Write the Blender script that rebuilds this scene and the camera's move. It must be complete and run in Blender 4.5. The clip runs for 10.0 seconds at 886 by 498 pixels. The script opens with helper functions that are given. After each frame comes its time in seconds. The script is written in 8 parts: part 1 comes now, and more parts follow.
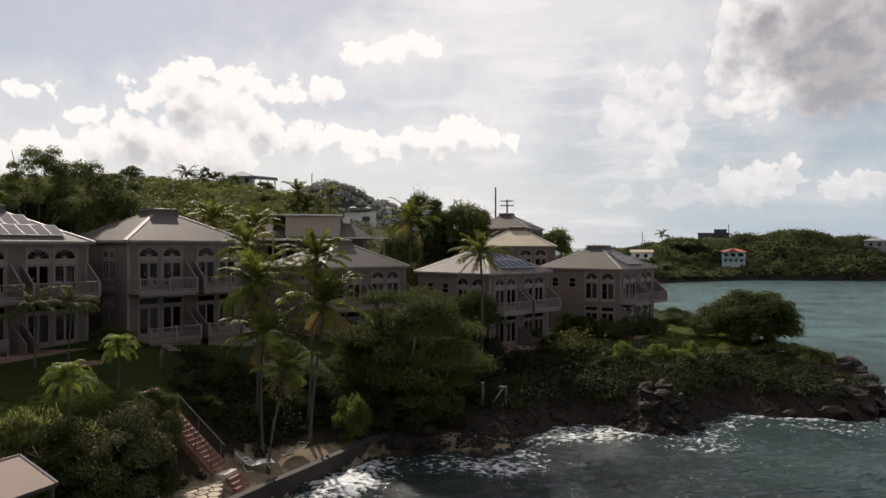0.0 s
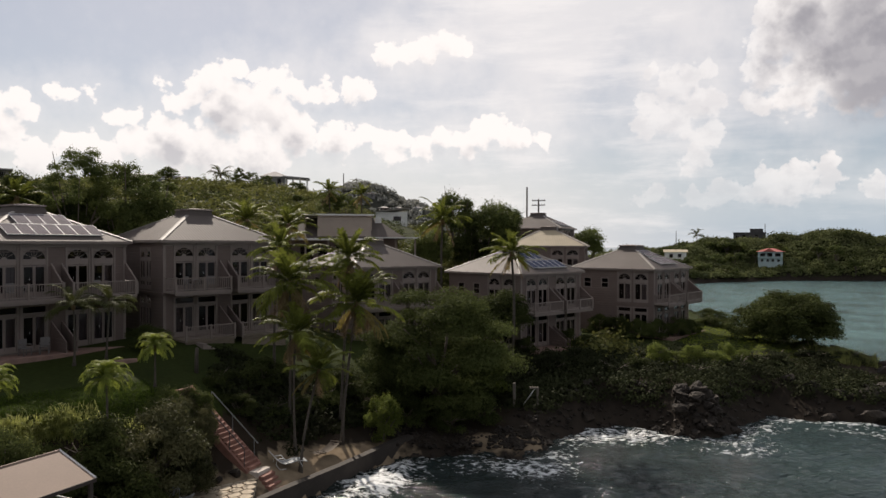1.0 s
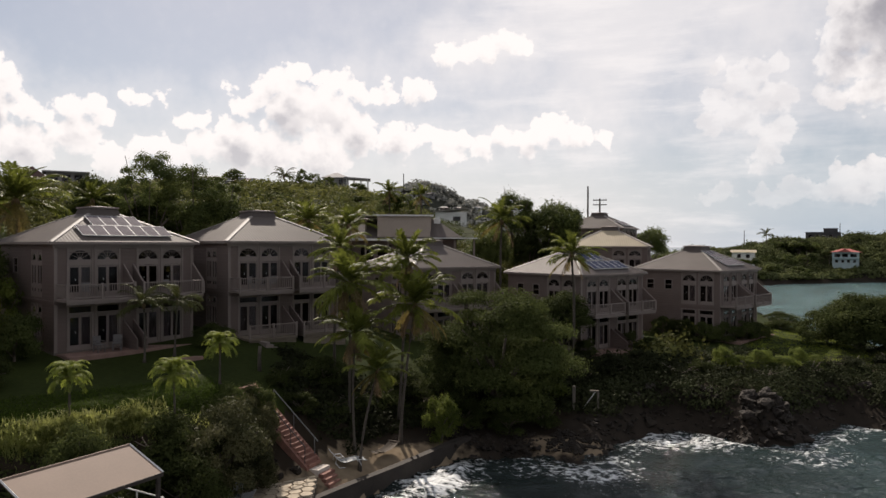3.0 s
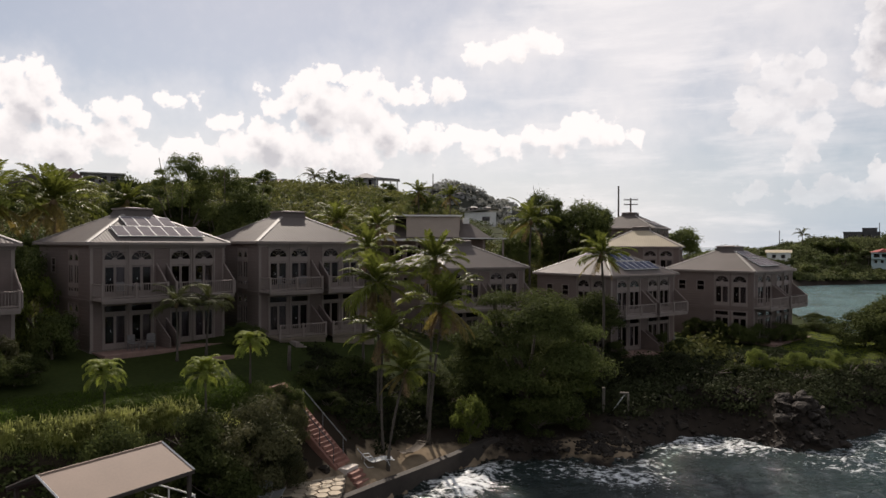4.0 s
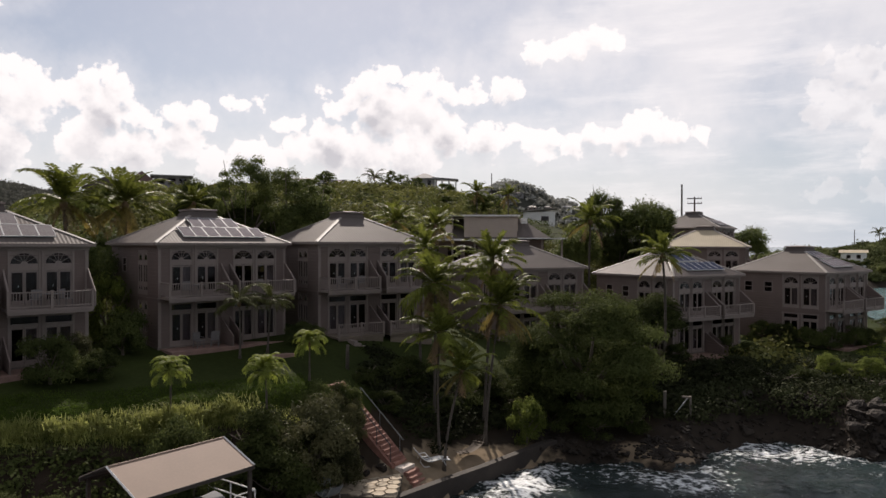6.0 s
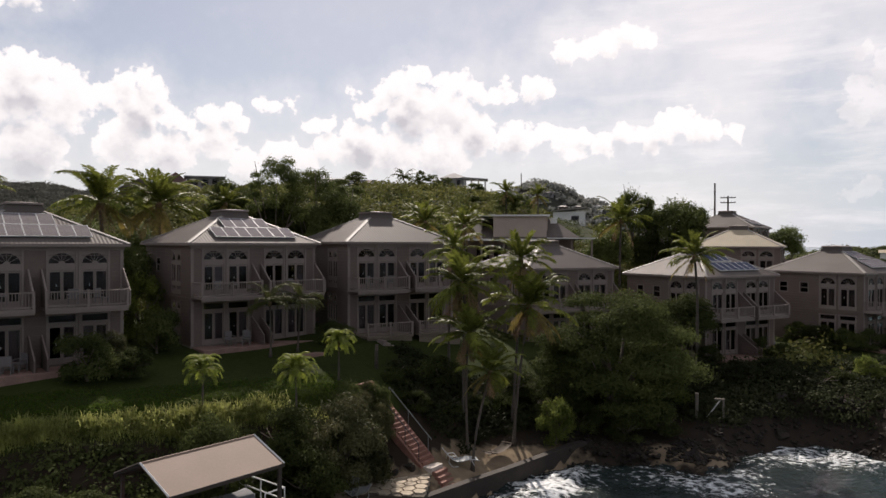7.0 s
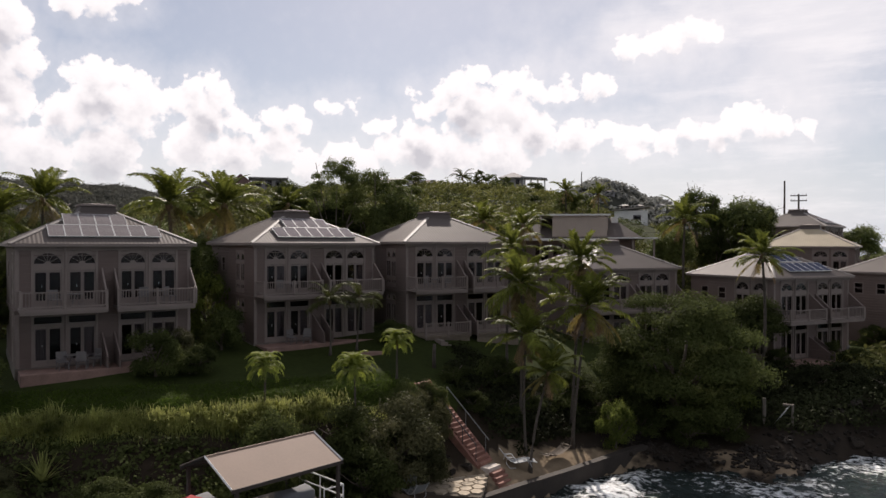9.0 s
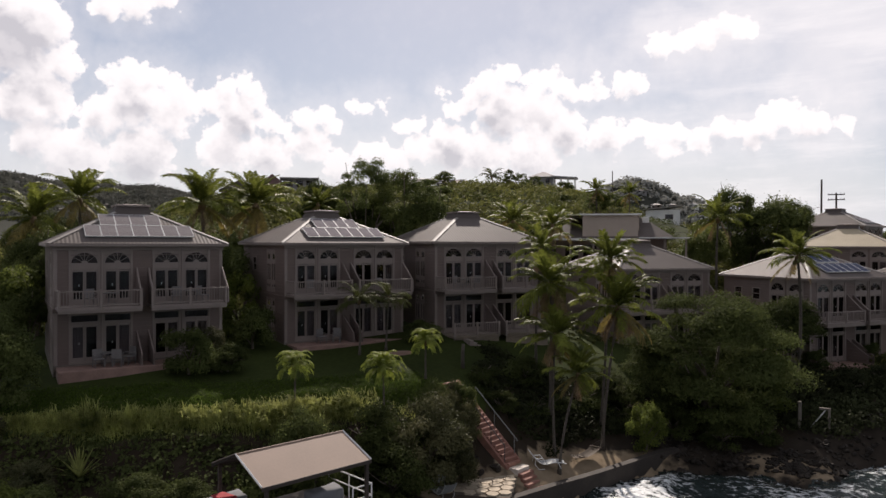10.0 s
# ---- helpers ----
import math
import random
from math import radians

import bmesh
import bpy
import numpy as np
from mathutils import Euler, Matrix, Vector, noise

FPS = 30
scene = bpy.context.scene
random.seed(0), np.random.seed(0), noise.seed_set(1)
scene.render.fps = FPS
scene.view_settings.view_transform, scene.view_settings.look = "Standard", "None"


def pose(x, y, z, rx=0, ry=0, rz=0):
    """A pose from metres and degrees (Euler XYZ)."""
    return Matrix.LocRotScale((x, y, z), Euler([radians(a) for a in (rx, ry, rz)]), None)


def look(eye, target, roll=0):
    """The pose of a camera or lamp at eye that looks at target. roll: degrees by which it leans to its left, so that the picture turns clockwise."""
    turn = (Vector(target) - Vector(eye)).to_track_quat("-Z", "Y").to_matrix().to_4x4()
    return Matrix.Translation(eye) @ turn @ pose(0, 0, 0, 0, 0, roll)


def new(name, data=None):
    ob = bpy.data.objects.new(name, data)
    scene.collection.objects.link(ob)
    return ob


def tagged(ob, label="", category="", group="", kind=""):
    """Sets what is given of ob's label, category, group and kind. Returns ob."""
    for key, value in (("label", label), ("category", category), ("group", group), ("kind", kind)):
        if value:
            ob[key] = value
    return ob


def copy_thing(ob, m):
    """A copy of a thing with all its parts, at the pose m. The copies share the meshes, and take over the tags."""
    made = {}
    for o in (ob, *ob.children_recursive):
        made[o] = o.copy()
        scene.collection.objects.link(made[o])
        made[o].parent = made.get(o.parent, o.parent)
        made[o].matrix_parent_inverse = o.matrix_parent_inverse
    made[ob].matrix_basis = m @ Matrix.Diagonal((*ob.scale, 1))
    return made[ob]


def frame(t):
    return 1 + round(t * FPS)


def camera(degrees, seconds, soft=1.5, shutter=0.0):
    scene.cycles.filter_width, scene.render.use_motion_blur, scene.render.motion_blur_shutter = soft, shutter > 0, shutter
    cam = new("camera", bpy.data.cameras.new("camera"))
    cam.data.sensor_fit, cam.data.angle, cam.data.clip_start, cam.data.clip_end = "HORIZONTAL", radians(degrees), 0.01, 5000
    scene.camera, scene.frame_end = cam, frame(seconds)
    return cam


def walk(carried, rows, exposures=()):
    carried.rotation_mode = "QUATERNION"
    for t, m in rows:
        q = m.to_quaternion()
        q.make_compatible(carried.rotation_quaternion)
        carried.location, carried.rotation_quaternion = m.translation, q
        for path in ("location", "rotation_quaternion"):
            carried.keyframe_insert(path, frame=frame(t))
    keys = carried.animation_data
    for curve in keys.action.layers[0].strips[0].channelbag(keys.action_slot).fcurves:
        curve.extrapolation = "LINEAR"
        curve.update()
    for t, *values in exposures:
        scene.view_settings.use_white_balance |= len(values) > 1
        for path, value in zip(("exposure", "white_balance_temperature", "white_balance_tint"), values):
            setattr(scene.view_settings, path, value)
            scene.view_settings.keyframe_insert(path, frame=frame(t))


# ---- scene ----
cam = camera(63.73, 10.0)
EYE = 12.5
# seconds, offset from the hover point, yaw, pitch, roll
ROWS = [
    (0.0, 0.000, 0.000, 0.000, 0.000, -0.289, -0.100),
    (1.0, -0.034, 0.084, 0.018, 2.472, -0.322, -0.118),
    (2.0, -0.012, 0.151, 0.052, 4.888, -0.340, -0.137),
    (3.0, 0.043, 0.204, 0.091, 7.275, -0.355, -0.152),
    (4.0, 0.114, 0.247, 0.125, 9.650, -0.371, -0.160),
    (5.0, 0.186, 0.282, 0.149, 12.025, -0.389, -0.160),
    (6.0, 0.252, 0.312, 0.163, 14.401, -0.406, -0.151),
    (7.0, 0.307, 0.340, 0.169, 16.780, -0.422, -0.136),
    (8.0, 0.350, 0.367, 0.174, 19.160, -0.437, -0.124),
    (9.0, 0.387, 0.396, 0.187, 21.540, -0.462, -0.126),
    (10.0, 0.426, 0.429, 0.223, 23.921, -0.514, -0.162),
]
walk(cam, [(t, pose(x, y, EYE + z, 90 + p, 0, yaw) @ pose(0, 0, 0, 0, 0, -r)) for t, x, y, z, yaw, p, r in ROWS],
     exposures=[(0.0, 0.0, 6800, 14), (10.0, 0.06, 6600, 17)])

# ---- sky and sun ----
SUN_AZ, SUN_EL = -22.0, 36.0            # degrees from +y to the right, degrees up
scene.view_settings.exposure = 0.0
world = bpy.data.worlds.new("sky")
scene.world = world
world.use_nodes = True
wn, wl = world.node_tree.nodes, world.node_tree.links
wn.clear()


def wmath(op, a, b=None, clamp=False):
    n = wn.new("ShaderNodeMath")
    n.operation, n.use_clamp = op, clamp
    for i, v in enumerate((a, b)):
        if v is None:
            continue
        if isinstance(v, (int, float)):
            n.inputs[i].default_value = v
        else:
            wl.new(v, n.inputs[i])
    return n.outputs[0]


def wmix(fac, a, b):
    n = wn.new("ShaderNodeMix")
    n.data_type = "RGBA"
    for i, v in ((0, fac), (6, a), (7, b)):
        if isinstance(v, (int, float)):
            n.inputs[i].default_value = v
        elif isinstance(v, tuple):
            n.inputs[i].default_value = (*v, 1)
        else:
            wl.new(v, n.inputs[i])
    return n.outputs[2]


def wsmooth(a, b, soft):
    n = wn.new("ShaderNodeMath")
    n.operation = "SMOOTH_MAX"
    wl.new(a, n.inputs[0])
    wl.new(b, n.inputs[1])
    n.inputs[2].default_value = soft
    return n.outputs[0]


def wramp(v, lo, hi):
    n = wn.new("ShaderNodeMapRange")
    n.interpolation_type = "SMOOTHSTEP"
    wl.new(v, n.inputs[0])
    n.inputs[1].default_value, n.inputs[2].default_value = lo, hi
    return n.outputs[0]


sky = wn.new("ShaderNodeTexSky")
sky.sky_type, sky.sun_disc = "NISHITA", False
sky.sun_elevation, sky.sun_rotation = radians(SUN_EL), radians(SUN_AZ)
sky.air_density, sky.dust_density, sky.altitude = 1.0, 0.6, 10
coord = wn.new("ShaderNodeTexCoord")
split = wn.new("ShaderNodeSeparateXYZ")
wl.new(coord.outputs["Generated"], split.inputs[0])
az = wmath("MULTIPLY", wmath("ARCTAN2", split.outputs[0], split.outputs[1]), 180 / math.pi)
el = wmath("MULTIPLY", wmath("ARCSINE", split.outputs[2]), 180 / math.pi)
flat = wn.new("ShaderNodeCombineXYZ")
wl.new(az, flat.inputs[0])
wl.new(el, flat.inputs[1])


def wnoise(scale, detail, rough, shift=(0, 0, 0)):
    m = wn.new("ShaderNodeVectorMath")
    m.operation = "ADD"
    wl.new(flat.outputs[0], m.inputs[0])
    m.inputs[1].default_value = shift
    n = wn.new("ShaderNodeTexNoise")
    wl.new(m.outputs[0], n.inputs["Vector"])
    n.inputs["Scale"].default_value, n.inputs["Detail"].default_value, n.inputs["Roughness"].default_value = scale, detail, rough
    return n.outputs["Fac"]


# cumulus heaps, each a cluster of round lumps: azimuth, elevation, radius (degrees)
CLOUDS = {
    "far left bank": [(-55.1, 14.0, 3.3), (-53.4, 14.8, 2.1), (-52.2, 12.5, 1.7), (-53.8, 9.8, 2.7), (-53.8, 7.3, 2.0), (-51.3, 5.9, 2.5), (-49.1, 16.8, 1.3), (-47.2, 17.0, 1.6), (-45.2, 17.7, 1.3)],
    "left heaps": [(-48.9, 12.1, 1.0), (-47.7, 12.3, 1.1), (-46.4, 12.5, 1.1), (-45.3, 12.5, 1.0), (-44.4, 11.3, 1.0), (-47.2, 10.2, 2.4), (-49.5, 9.0, 2.0), (-44.9, 9.4, 2.0), (-43.5, 10.1, 1.0), (-46.9, 6.5, 2.5)],
    "left towers": [(-41.9, 10.5, 1.0), (-40.8, 11.4, 1.0), (-39.5, 11.7, 1.1), (-38.6, 10.7, 0.9), (-40.0, 9.5, 2.0), (-37.5, 9.2, 1.0), (-40.9, 7.2, 2.2), (-36.3, 8.9, 1.0), (-34.8, 9.6, 1.1), (-33.5, 9.9, 1.0), (-33.0, 9.0, 1.0), (-34.5, 7.8, 1.8), (-37.9, 6.5, 2.1)],
    "scraps": [(-30.9, 10.6, 0.8), (-29.7, 10.8, 0.8), (-28.6, 10.8, 0.7), (-27.1, 9.0, 0.8), (-26.0, 9.3, 0.8), (-24.0, 12.2, 0.4), (-23.4, 12.0, 0.4), (-30.4, 6.8, 1.2), (-29.0, 7.1, 1.2), (-27.6, 6.6, 1.3), (-32.4, 6.0, 1.5)],
    "great heap crest": [(-23.2, 10.4, 1.1), (-21.9, 11.1, 1.1), (-21.0, 12.0, 1.0), (-20.2, 12.6, 1.0), (-19.4, 13.1, 0.9), (-18.4, 13.2, 1.0), (-17.1, 12.8, 1.0), (-15.6, 12.8, 1.0), (-14.6, 12.3, 1.0), (-13.7, 11.6, 0.9), (-12.7, 11.8, 0.8), (-11.6, 12.8, 0.7), (-11.3, 11.9, 0.7)],
    "great heap body": [(-19.2, 10.3, 2.6), (-16.5, 10.2, 2.4), (-24.1, 8.8, 1.3), (-23.2, 7.5, 2.2), (-20.5, 7.0, 2.2), (-25.9, 7.3, 1.5), (-16.9, 7.0, 2.6), (-14.2, 8.8, 2.1)],
    "low row": [(-10.1, 12.0, 1.2), (-8.7, 12.2, 1.0), (-11.0, 8.1, 1.7), (-8.8, 8.6, 1.1), (-7.3, 8.4, 1.3), (-6.0, 8.6, 1.1), (-4.2, 7.8, 1.2), (-2.6, 8.5, 1.1), (-1.3, 8.5, 1.1), (0.3, 8.7, 1.3), (1.7, 9.4, 1.0), (2.8, 8.7, 1.3), (4.2, 8.7, 1.1), (5.6, 8.2, 0.8), (-6.5, 7.3, 1.2), (-0.6, 7.4, 1.1)],
    "bright scraps": [(-7.0, 14.8, 1.2), (-5.5, 15.1, 1.1), (-3.8, 15.1, 1.2), (-2.1, 15.7, 1.1), (-0.8, 15.3, 0.8)],
    "column": [(13.6, 13.2, 0.7), (13.4, 11.0, 1.1), (13.3, 9.0, 1.3), (15.3, 11.8, 1.5), (16.8, 12.5, 1.2), (17.9, 12.9, 0.8), (17.5, 10.4, 1.6), (15.3, 9.3, 1.8), (17.9, 8.3, 1.3), (17.4, 6.9, 1.1), (16.7, 6.0, 0.8)],
    "rain cloud": [(23.0, 16.8, 2.2), (22.3, 14.5, 2.0), (21.9, 12.2, 1.8), (21.3, 10.3, 1.2), (24.6, 15.8, 3.1), (26.1, 13.0, 3.5), (28.9, 14.6, 4.1), (28.9, 11.2, 2.5), (24.2, 10.8, 2.1), (26.9, 9.8, 1.2), (31.1, 10.7, 1.8)],
    "far cumulus": [(14.1, 3.9, 1.1), (12.9, 3.5, 0.7), (17.0, 3.8, 1.0), (18.5, 3.8, 1.1), (19.5, 4.2, 1.0), (21.5, 5.2, 0.8), (21.9, 4.2, 1.3), (23.2, 3.7, 1.2), (24.6, 4.1, 1.0), (25.7, 5.7, 1.0), (26.0, 4.5, 1.1), (24.2, 5.5, 0.6), (28.9, 3.8, 1.1), (30.3, 4.1, 1.0), (31.5, 4.4, 1.0), (23.6, 4.9, 1.2), (24.9, 4.9, 1.0), (20.3, 4.1, 0.8)],
}
# ragged outlines: the space in which the lumps lie is warped by noise at three scales
torn = flat.outputs[0]
for k_scale, k_amp in ((0.35, 1.3), (0.9, 0.8), (2.4, 0.42)):
    kn = wn.new("ShaderNodeTexNoise")
    wl.new(flat.outputs[0], kn.inputs["Vector"])
    kn.inputs["Scale"].default_value, kn.inputs["Detail"].default_value = k_scale, 3
    ks = wn.new("ShaderNodeVectorMath")
    ks.operation = "MULTIPLY_ADD"
    wl.new(kn.outputs["Color"], ks.inputs[0])
    ks.inputs[1].default_value = (k_amp, k_amp, 0)
    wl.new(torn, ks.inputs[2])
    kb = wn.new("ShaderNodeVectorMath")
    kb.operation = "SUBTRACT"
    wl.new(ks.outputs[0], kb.inputs[0])
    kb.inputs[1].default_value = (k_amp / 2, k_amp / 2, 0)
    torn = kb.outputs[0]


sunward = wn.new("ShaderNodeVectorMath")
sunward.operation = "ADD"
wl.new(torn, sunward.inputs[0])
sunward.inputs[1].default_value = (0.15, 1.0, 0)


def heap(lumps_, space=torn):
    """Depth in degrees inside the union of the lumps."""
    deep_ = None
    for a, e, r in lumps_:
        d = wn.new("ShaderNodeVectorMath")
        d.operation = "DISTANCE"
        wl.new(space, d.inputs[0])
        d.inputs[1].default_value = (a, e, 0)
        one = wmath("SUBTRACT", r, d.outputs["Value"])
        deep_ = one if deep_ is None else wsmooth(deep_, one, 0.7)
    return deep_


DEPTH = {key: heap(row_) for key, row_ in CLOUDS.items()}
body = veiled = None
for key, row_ in CLOUDS.items():
    body = DEPTH[key] if body is None else wmath("MAXIMUM", body, DEPTH[key])
    over_ = heap(row_, sunward.outputs[0])
    veiled = over_ if veiled is None else wmath("MAXIMUM", veiled, over_)


def billow(shift, edge=0.8):
    """Cloud relief: broad noise, cauliflower lumps and fine edges."""
    m = wn.new("ShaderNodeVectorMath")
    m.operation = "ADD"
    wl.new(flat.outputs[0], m.inputs[0])
    m.inputs[1].default_value = shift
    v = wn.new("ShaderNodeTexVoronoi")
    wl.new(m.outputs[0], v.inputs["Vector"])
    v.inputs["Scale"].default_value, v.inputs["Detail"].default_value, v.inputs["Roughness"].default_value = 0.75, 2.0, 0.55
    big = wnoise(0.3, 5, 0.55, shift)
    fine = wnoise(1.7, 5, 0.6, (11 + shift[0], 3 + shift[1], 0))
    a = wmath("MULTIPLY", wmath("SUBTRACT", big, 0.5), 1.0)
    b = wmath("MULTIPLY", wmath("SUBTRACT", 0.5, v.outputs["Distance"]), 0.9)
    c = wmath("MULTIPLY", wmath("SUBTRACT", fine, 0.5), edge)
    return wmath("ADD", a, wmath("ADD", b, c))


puff = billow((0, 0, 0))
around = wmath("MAXIMUM", wramp(wmath("ABSOLUTE", wmath("ADD", az, 9.0)), 48.0, 64.0), wramp(el, 23.0, 30.0))
broken = wmath("ADD", wmath("MULTIPLY", around, 1.5), -1.9)
dense = wmath("ADD", wmath("ADD", wmath("MAXIMUM", body, broken), 0.30), wmath("MULTIPLY", puff, 0.7))
# bright crisp heads towards the sun, grey hearts, soft feet that melt into the haze
relief = wramp(wmath("SUBTRACT", wnoise(0.5, 5, 0.5, (5.25, 1.8, 0)), wnoise(0.5, 5, 0.5, (5, 1, 0))), -0.12, 0.16)
under = wramp(wmath("ADD", wmath("MAXIMUM", veiled, broken), wmath("MULTIPLY", billow((0.15, 1.0, 0)), 0.8)), -0.3, 1.5)
soft = wmath("ADD", 0.34, wmath("MULTIPLY", under, 1.0))
cover = wmath("DIVIDE", wmath("ADD", dense, 0.05), soft, clamp=True)
cover = wmath("MAXIMUM", wramp(cover, 0.0, 1.0), wmath("MULTIPLY", wramp(dense, -2.2, 0.6), 0.3))
low_grey = wmath("MULTIPLY", wramp(wmath("SUBTRACT", 9.0, el), 0.0, 8.0), wramp(wmath("SUBTRACT", -37.0, az), 0.0, 12.0))
patchy = wramp(wnoise(0.17, 4, 0.5, (31, 7, 0)), 0.38, 0.62)
shade = wmath("MULTIPLY", under, wmath("ADD", wmath("MULTIPLY", wmath("MAXIMUM", patchy, low_grey), 0.75), wmath("MULTIPLY", relief, 0.42)), clamp=True)
dark_depth = wmath("ADD", DEPTH["rain cloud"], wmath("MULTIPLY", puff, 0.9))
rainy = wmath("MAXIMUM", wramp(dark_depth, 0.0, 3.0), wmath("MULTIPLY", wramp(dark_depth, -1.6, 0.4), wmath("MULTIPLY", wramp(az, 24.4, 27.5), 0.85)))
bayside = wramp(az, 5.0, 13.0)
# a thin bright veil below the sun, fading to both sides
off = wn.new("ShaderNodeVectorMath")
off.operation = "SUBTRACT"
wl.new(flat.outputs[0], off.inputs[0])
off.inputs[1].default_value = (7, 17.0, 0)
sc = wn.new("ShaderNodeVectorMath")
sc.operation = "MULTIPLY"
wl.new(off.outputs[0], sc.inputs[0])
sc.inputs[1].default_value = (1 / 29, 1 / 15, 0)
ln = wn.new("ShaderNodeVectorMath")
ln.operation = "LENGTH"
wl.new(sc.outputs[0], ln.inputs[0])
veil_n = wnoise(0.16, 5, 0.55, (4, 9, 0))
veil = wmath("MULTIPLY", wramp(wmath("SUBTRACT", wmath("ADD", 1.0, wmath("MULTIPLY", wmath("SUBTRACT", veil_n, 0.5), 1.2)), ln.outputs[1]), 0.0, 0.9), 0.78)
base = wn.new("ShaderNodeVectorMath")
base.operation = "SCALE"
wl.new(sky.outputs[0], base.inputs[0])
base.inputs[3].default_value = 0.062
low_air = wmath("MULTIPLY", wramp(wmath("SUBTRACT", 12.0, el), 0.0, 12.0), 0.85)
hazy = wmix(low_air, wmix(0.3, base.outputs[0], (0.62, 0.66, 0.72)), wmix(wramp(az, 0.0, 24.0), (0.74, 0.765, 0.79), (0.42, 0.53, 0.635)))
toward = wn.new("ShaderNodeVectorMath")
toward.operation = "DOT_PRODUCT"
wl.new(coord.outputs["Generated"], toward.inputs[0])
toward.inputs[1].default_value = (math.sin(radians(SUN_AZ)) * math.cos(radians(SUN_EL)), math.cos(radians(SUN_AZ)) * math.cos(radians(SUN_EL)), math.sin(radians(SUN_EL)))
# the sky deepens away from the sun
deep = wn.new("ShaderNodeVectorMath")
deep.operation = "SCALE"
wl.new(hazy, deep.inputs[0])
wl.new(wmath("ADD", 0.74, wmath("MULTIPLY", wramp(toward.outputs[1], -0.6, 0.55), 0.3)), deep.inputs[3])
comb = wn.new("ShaderNodeVectorMath")
comb.operation = "MULTIPLY"
wl.new(flat.outputs[0], comb.inputs[0])
comb.inputs[1].default_value = (0.05, 0.26, 0)
wisps = wn.new("ShaderNodeTexNoise")
wl.new(comb.outputs[0], wisps.inputs["Vector"])
wisps.inputs["Scale"].default_value, wisps.inputs["Detail"].default_value, wisps.inputs["Roughness"].default_value = 1.6, 7, 0.62
streaks = wmath("MULTIPLY", wramp(wisps.outputs["Fac"], 0.44, 0.68), wmath("MULTIPLY", wramp(az, -16.0, 2.0), wmath("SUBTRACT", 0.5, wmath("MULTIPLY", wramp(az, 12.0, 22.0), 0.28))))
air = wmix(streaks, wmix(veil, deep.outputs[0], (0.88, 0.88, 0.885)), (0.97, 0.965, 0.96))
white = wmix(wmath("MULTIPLY", rainy, wmath("ADD", 0.8, wmath("MULTIPLY", relief, 0.2))), wmix(wmath("MAXIMUM", shade, wmath("MULTIPLY", bayside, wmath("MULTIPLY", relief, 0.36))), wmix(bayside, (1.0, 0.985, 0.97), (0.96, 0.957, 0.95)), (0.58, 0.585, 0.615)), (0.35, 0.353, 0.39))
foot = wmath("MULTIPLY", cover, wmath("ADD", 0.42, wmath("MULTIPLY", wramp(el, 2.0, 8.0), 0.56)))
thin = wmath("SUBTRACT", 1.0, wmath("MULTIPLY", wmath("MULTIPLY", wramp(az, 6.0, 12.0), wmath("SUBTRACT", 1.0, wramp(az, 19.0, 23.0))), 0.35))
full = wmix(wmath("MULTIPLY", foot, thin), air, white)
# below the horizon only the sea is met; behind the lens plain sky goes on
out = wn.new("ShaderNodeBackground")
wl.new(full, out.inputs[0])
out.inputs[1].default_value = 1.0
wo = wn.new("ShaderNodeOutputWorld")
wl.new(out.outputs[0], wo.inputs[0])

lamp = bpy.data.lights.new("sun", "SUN")
lamp.energy, lamp.angle, lamp.color = 5.0, radians(0.6), (1.0, 0.93, 0.82)
sa, se = radians(SUN_AZ), radians(SUN_EL)
SUN_DIR = Vector((math.sin(sa) * math.cos(se), math.cos(sa) * math.cos(se), math.sin(se)))
new("sun", lamp).matrix_world = look(SUN_DIR * 200, (0, 0, 0))

# ---- materials ----


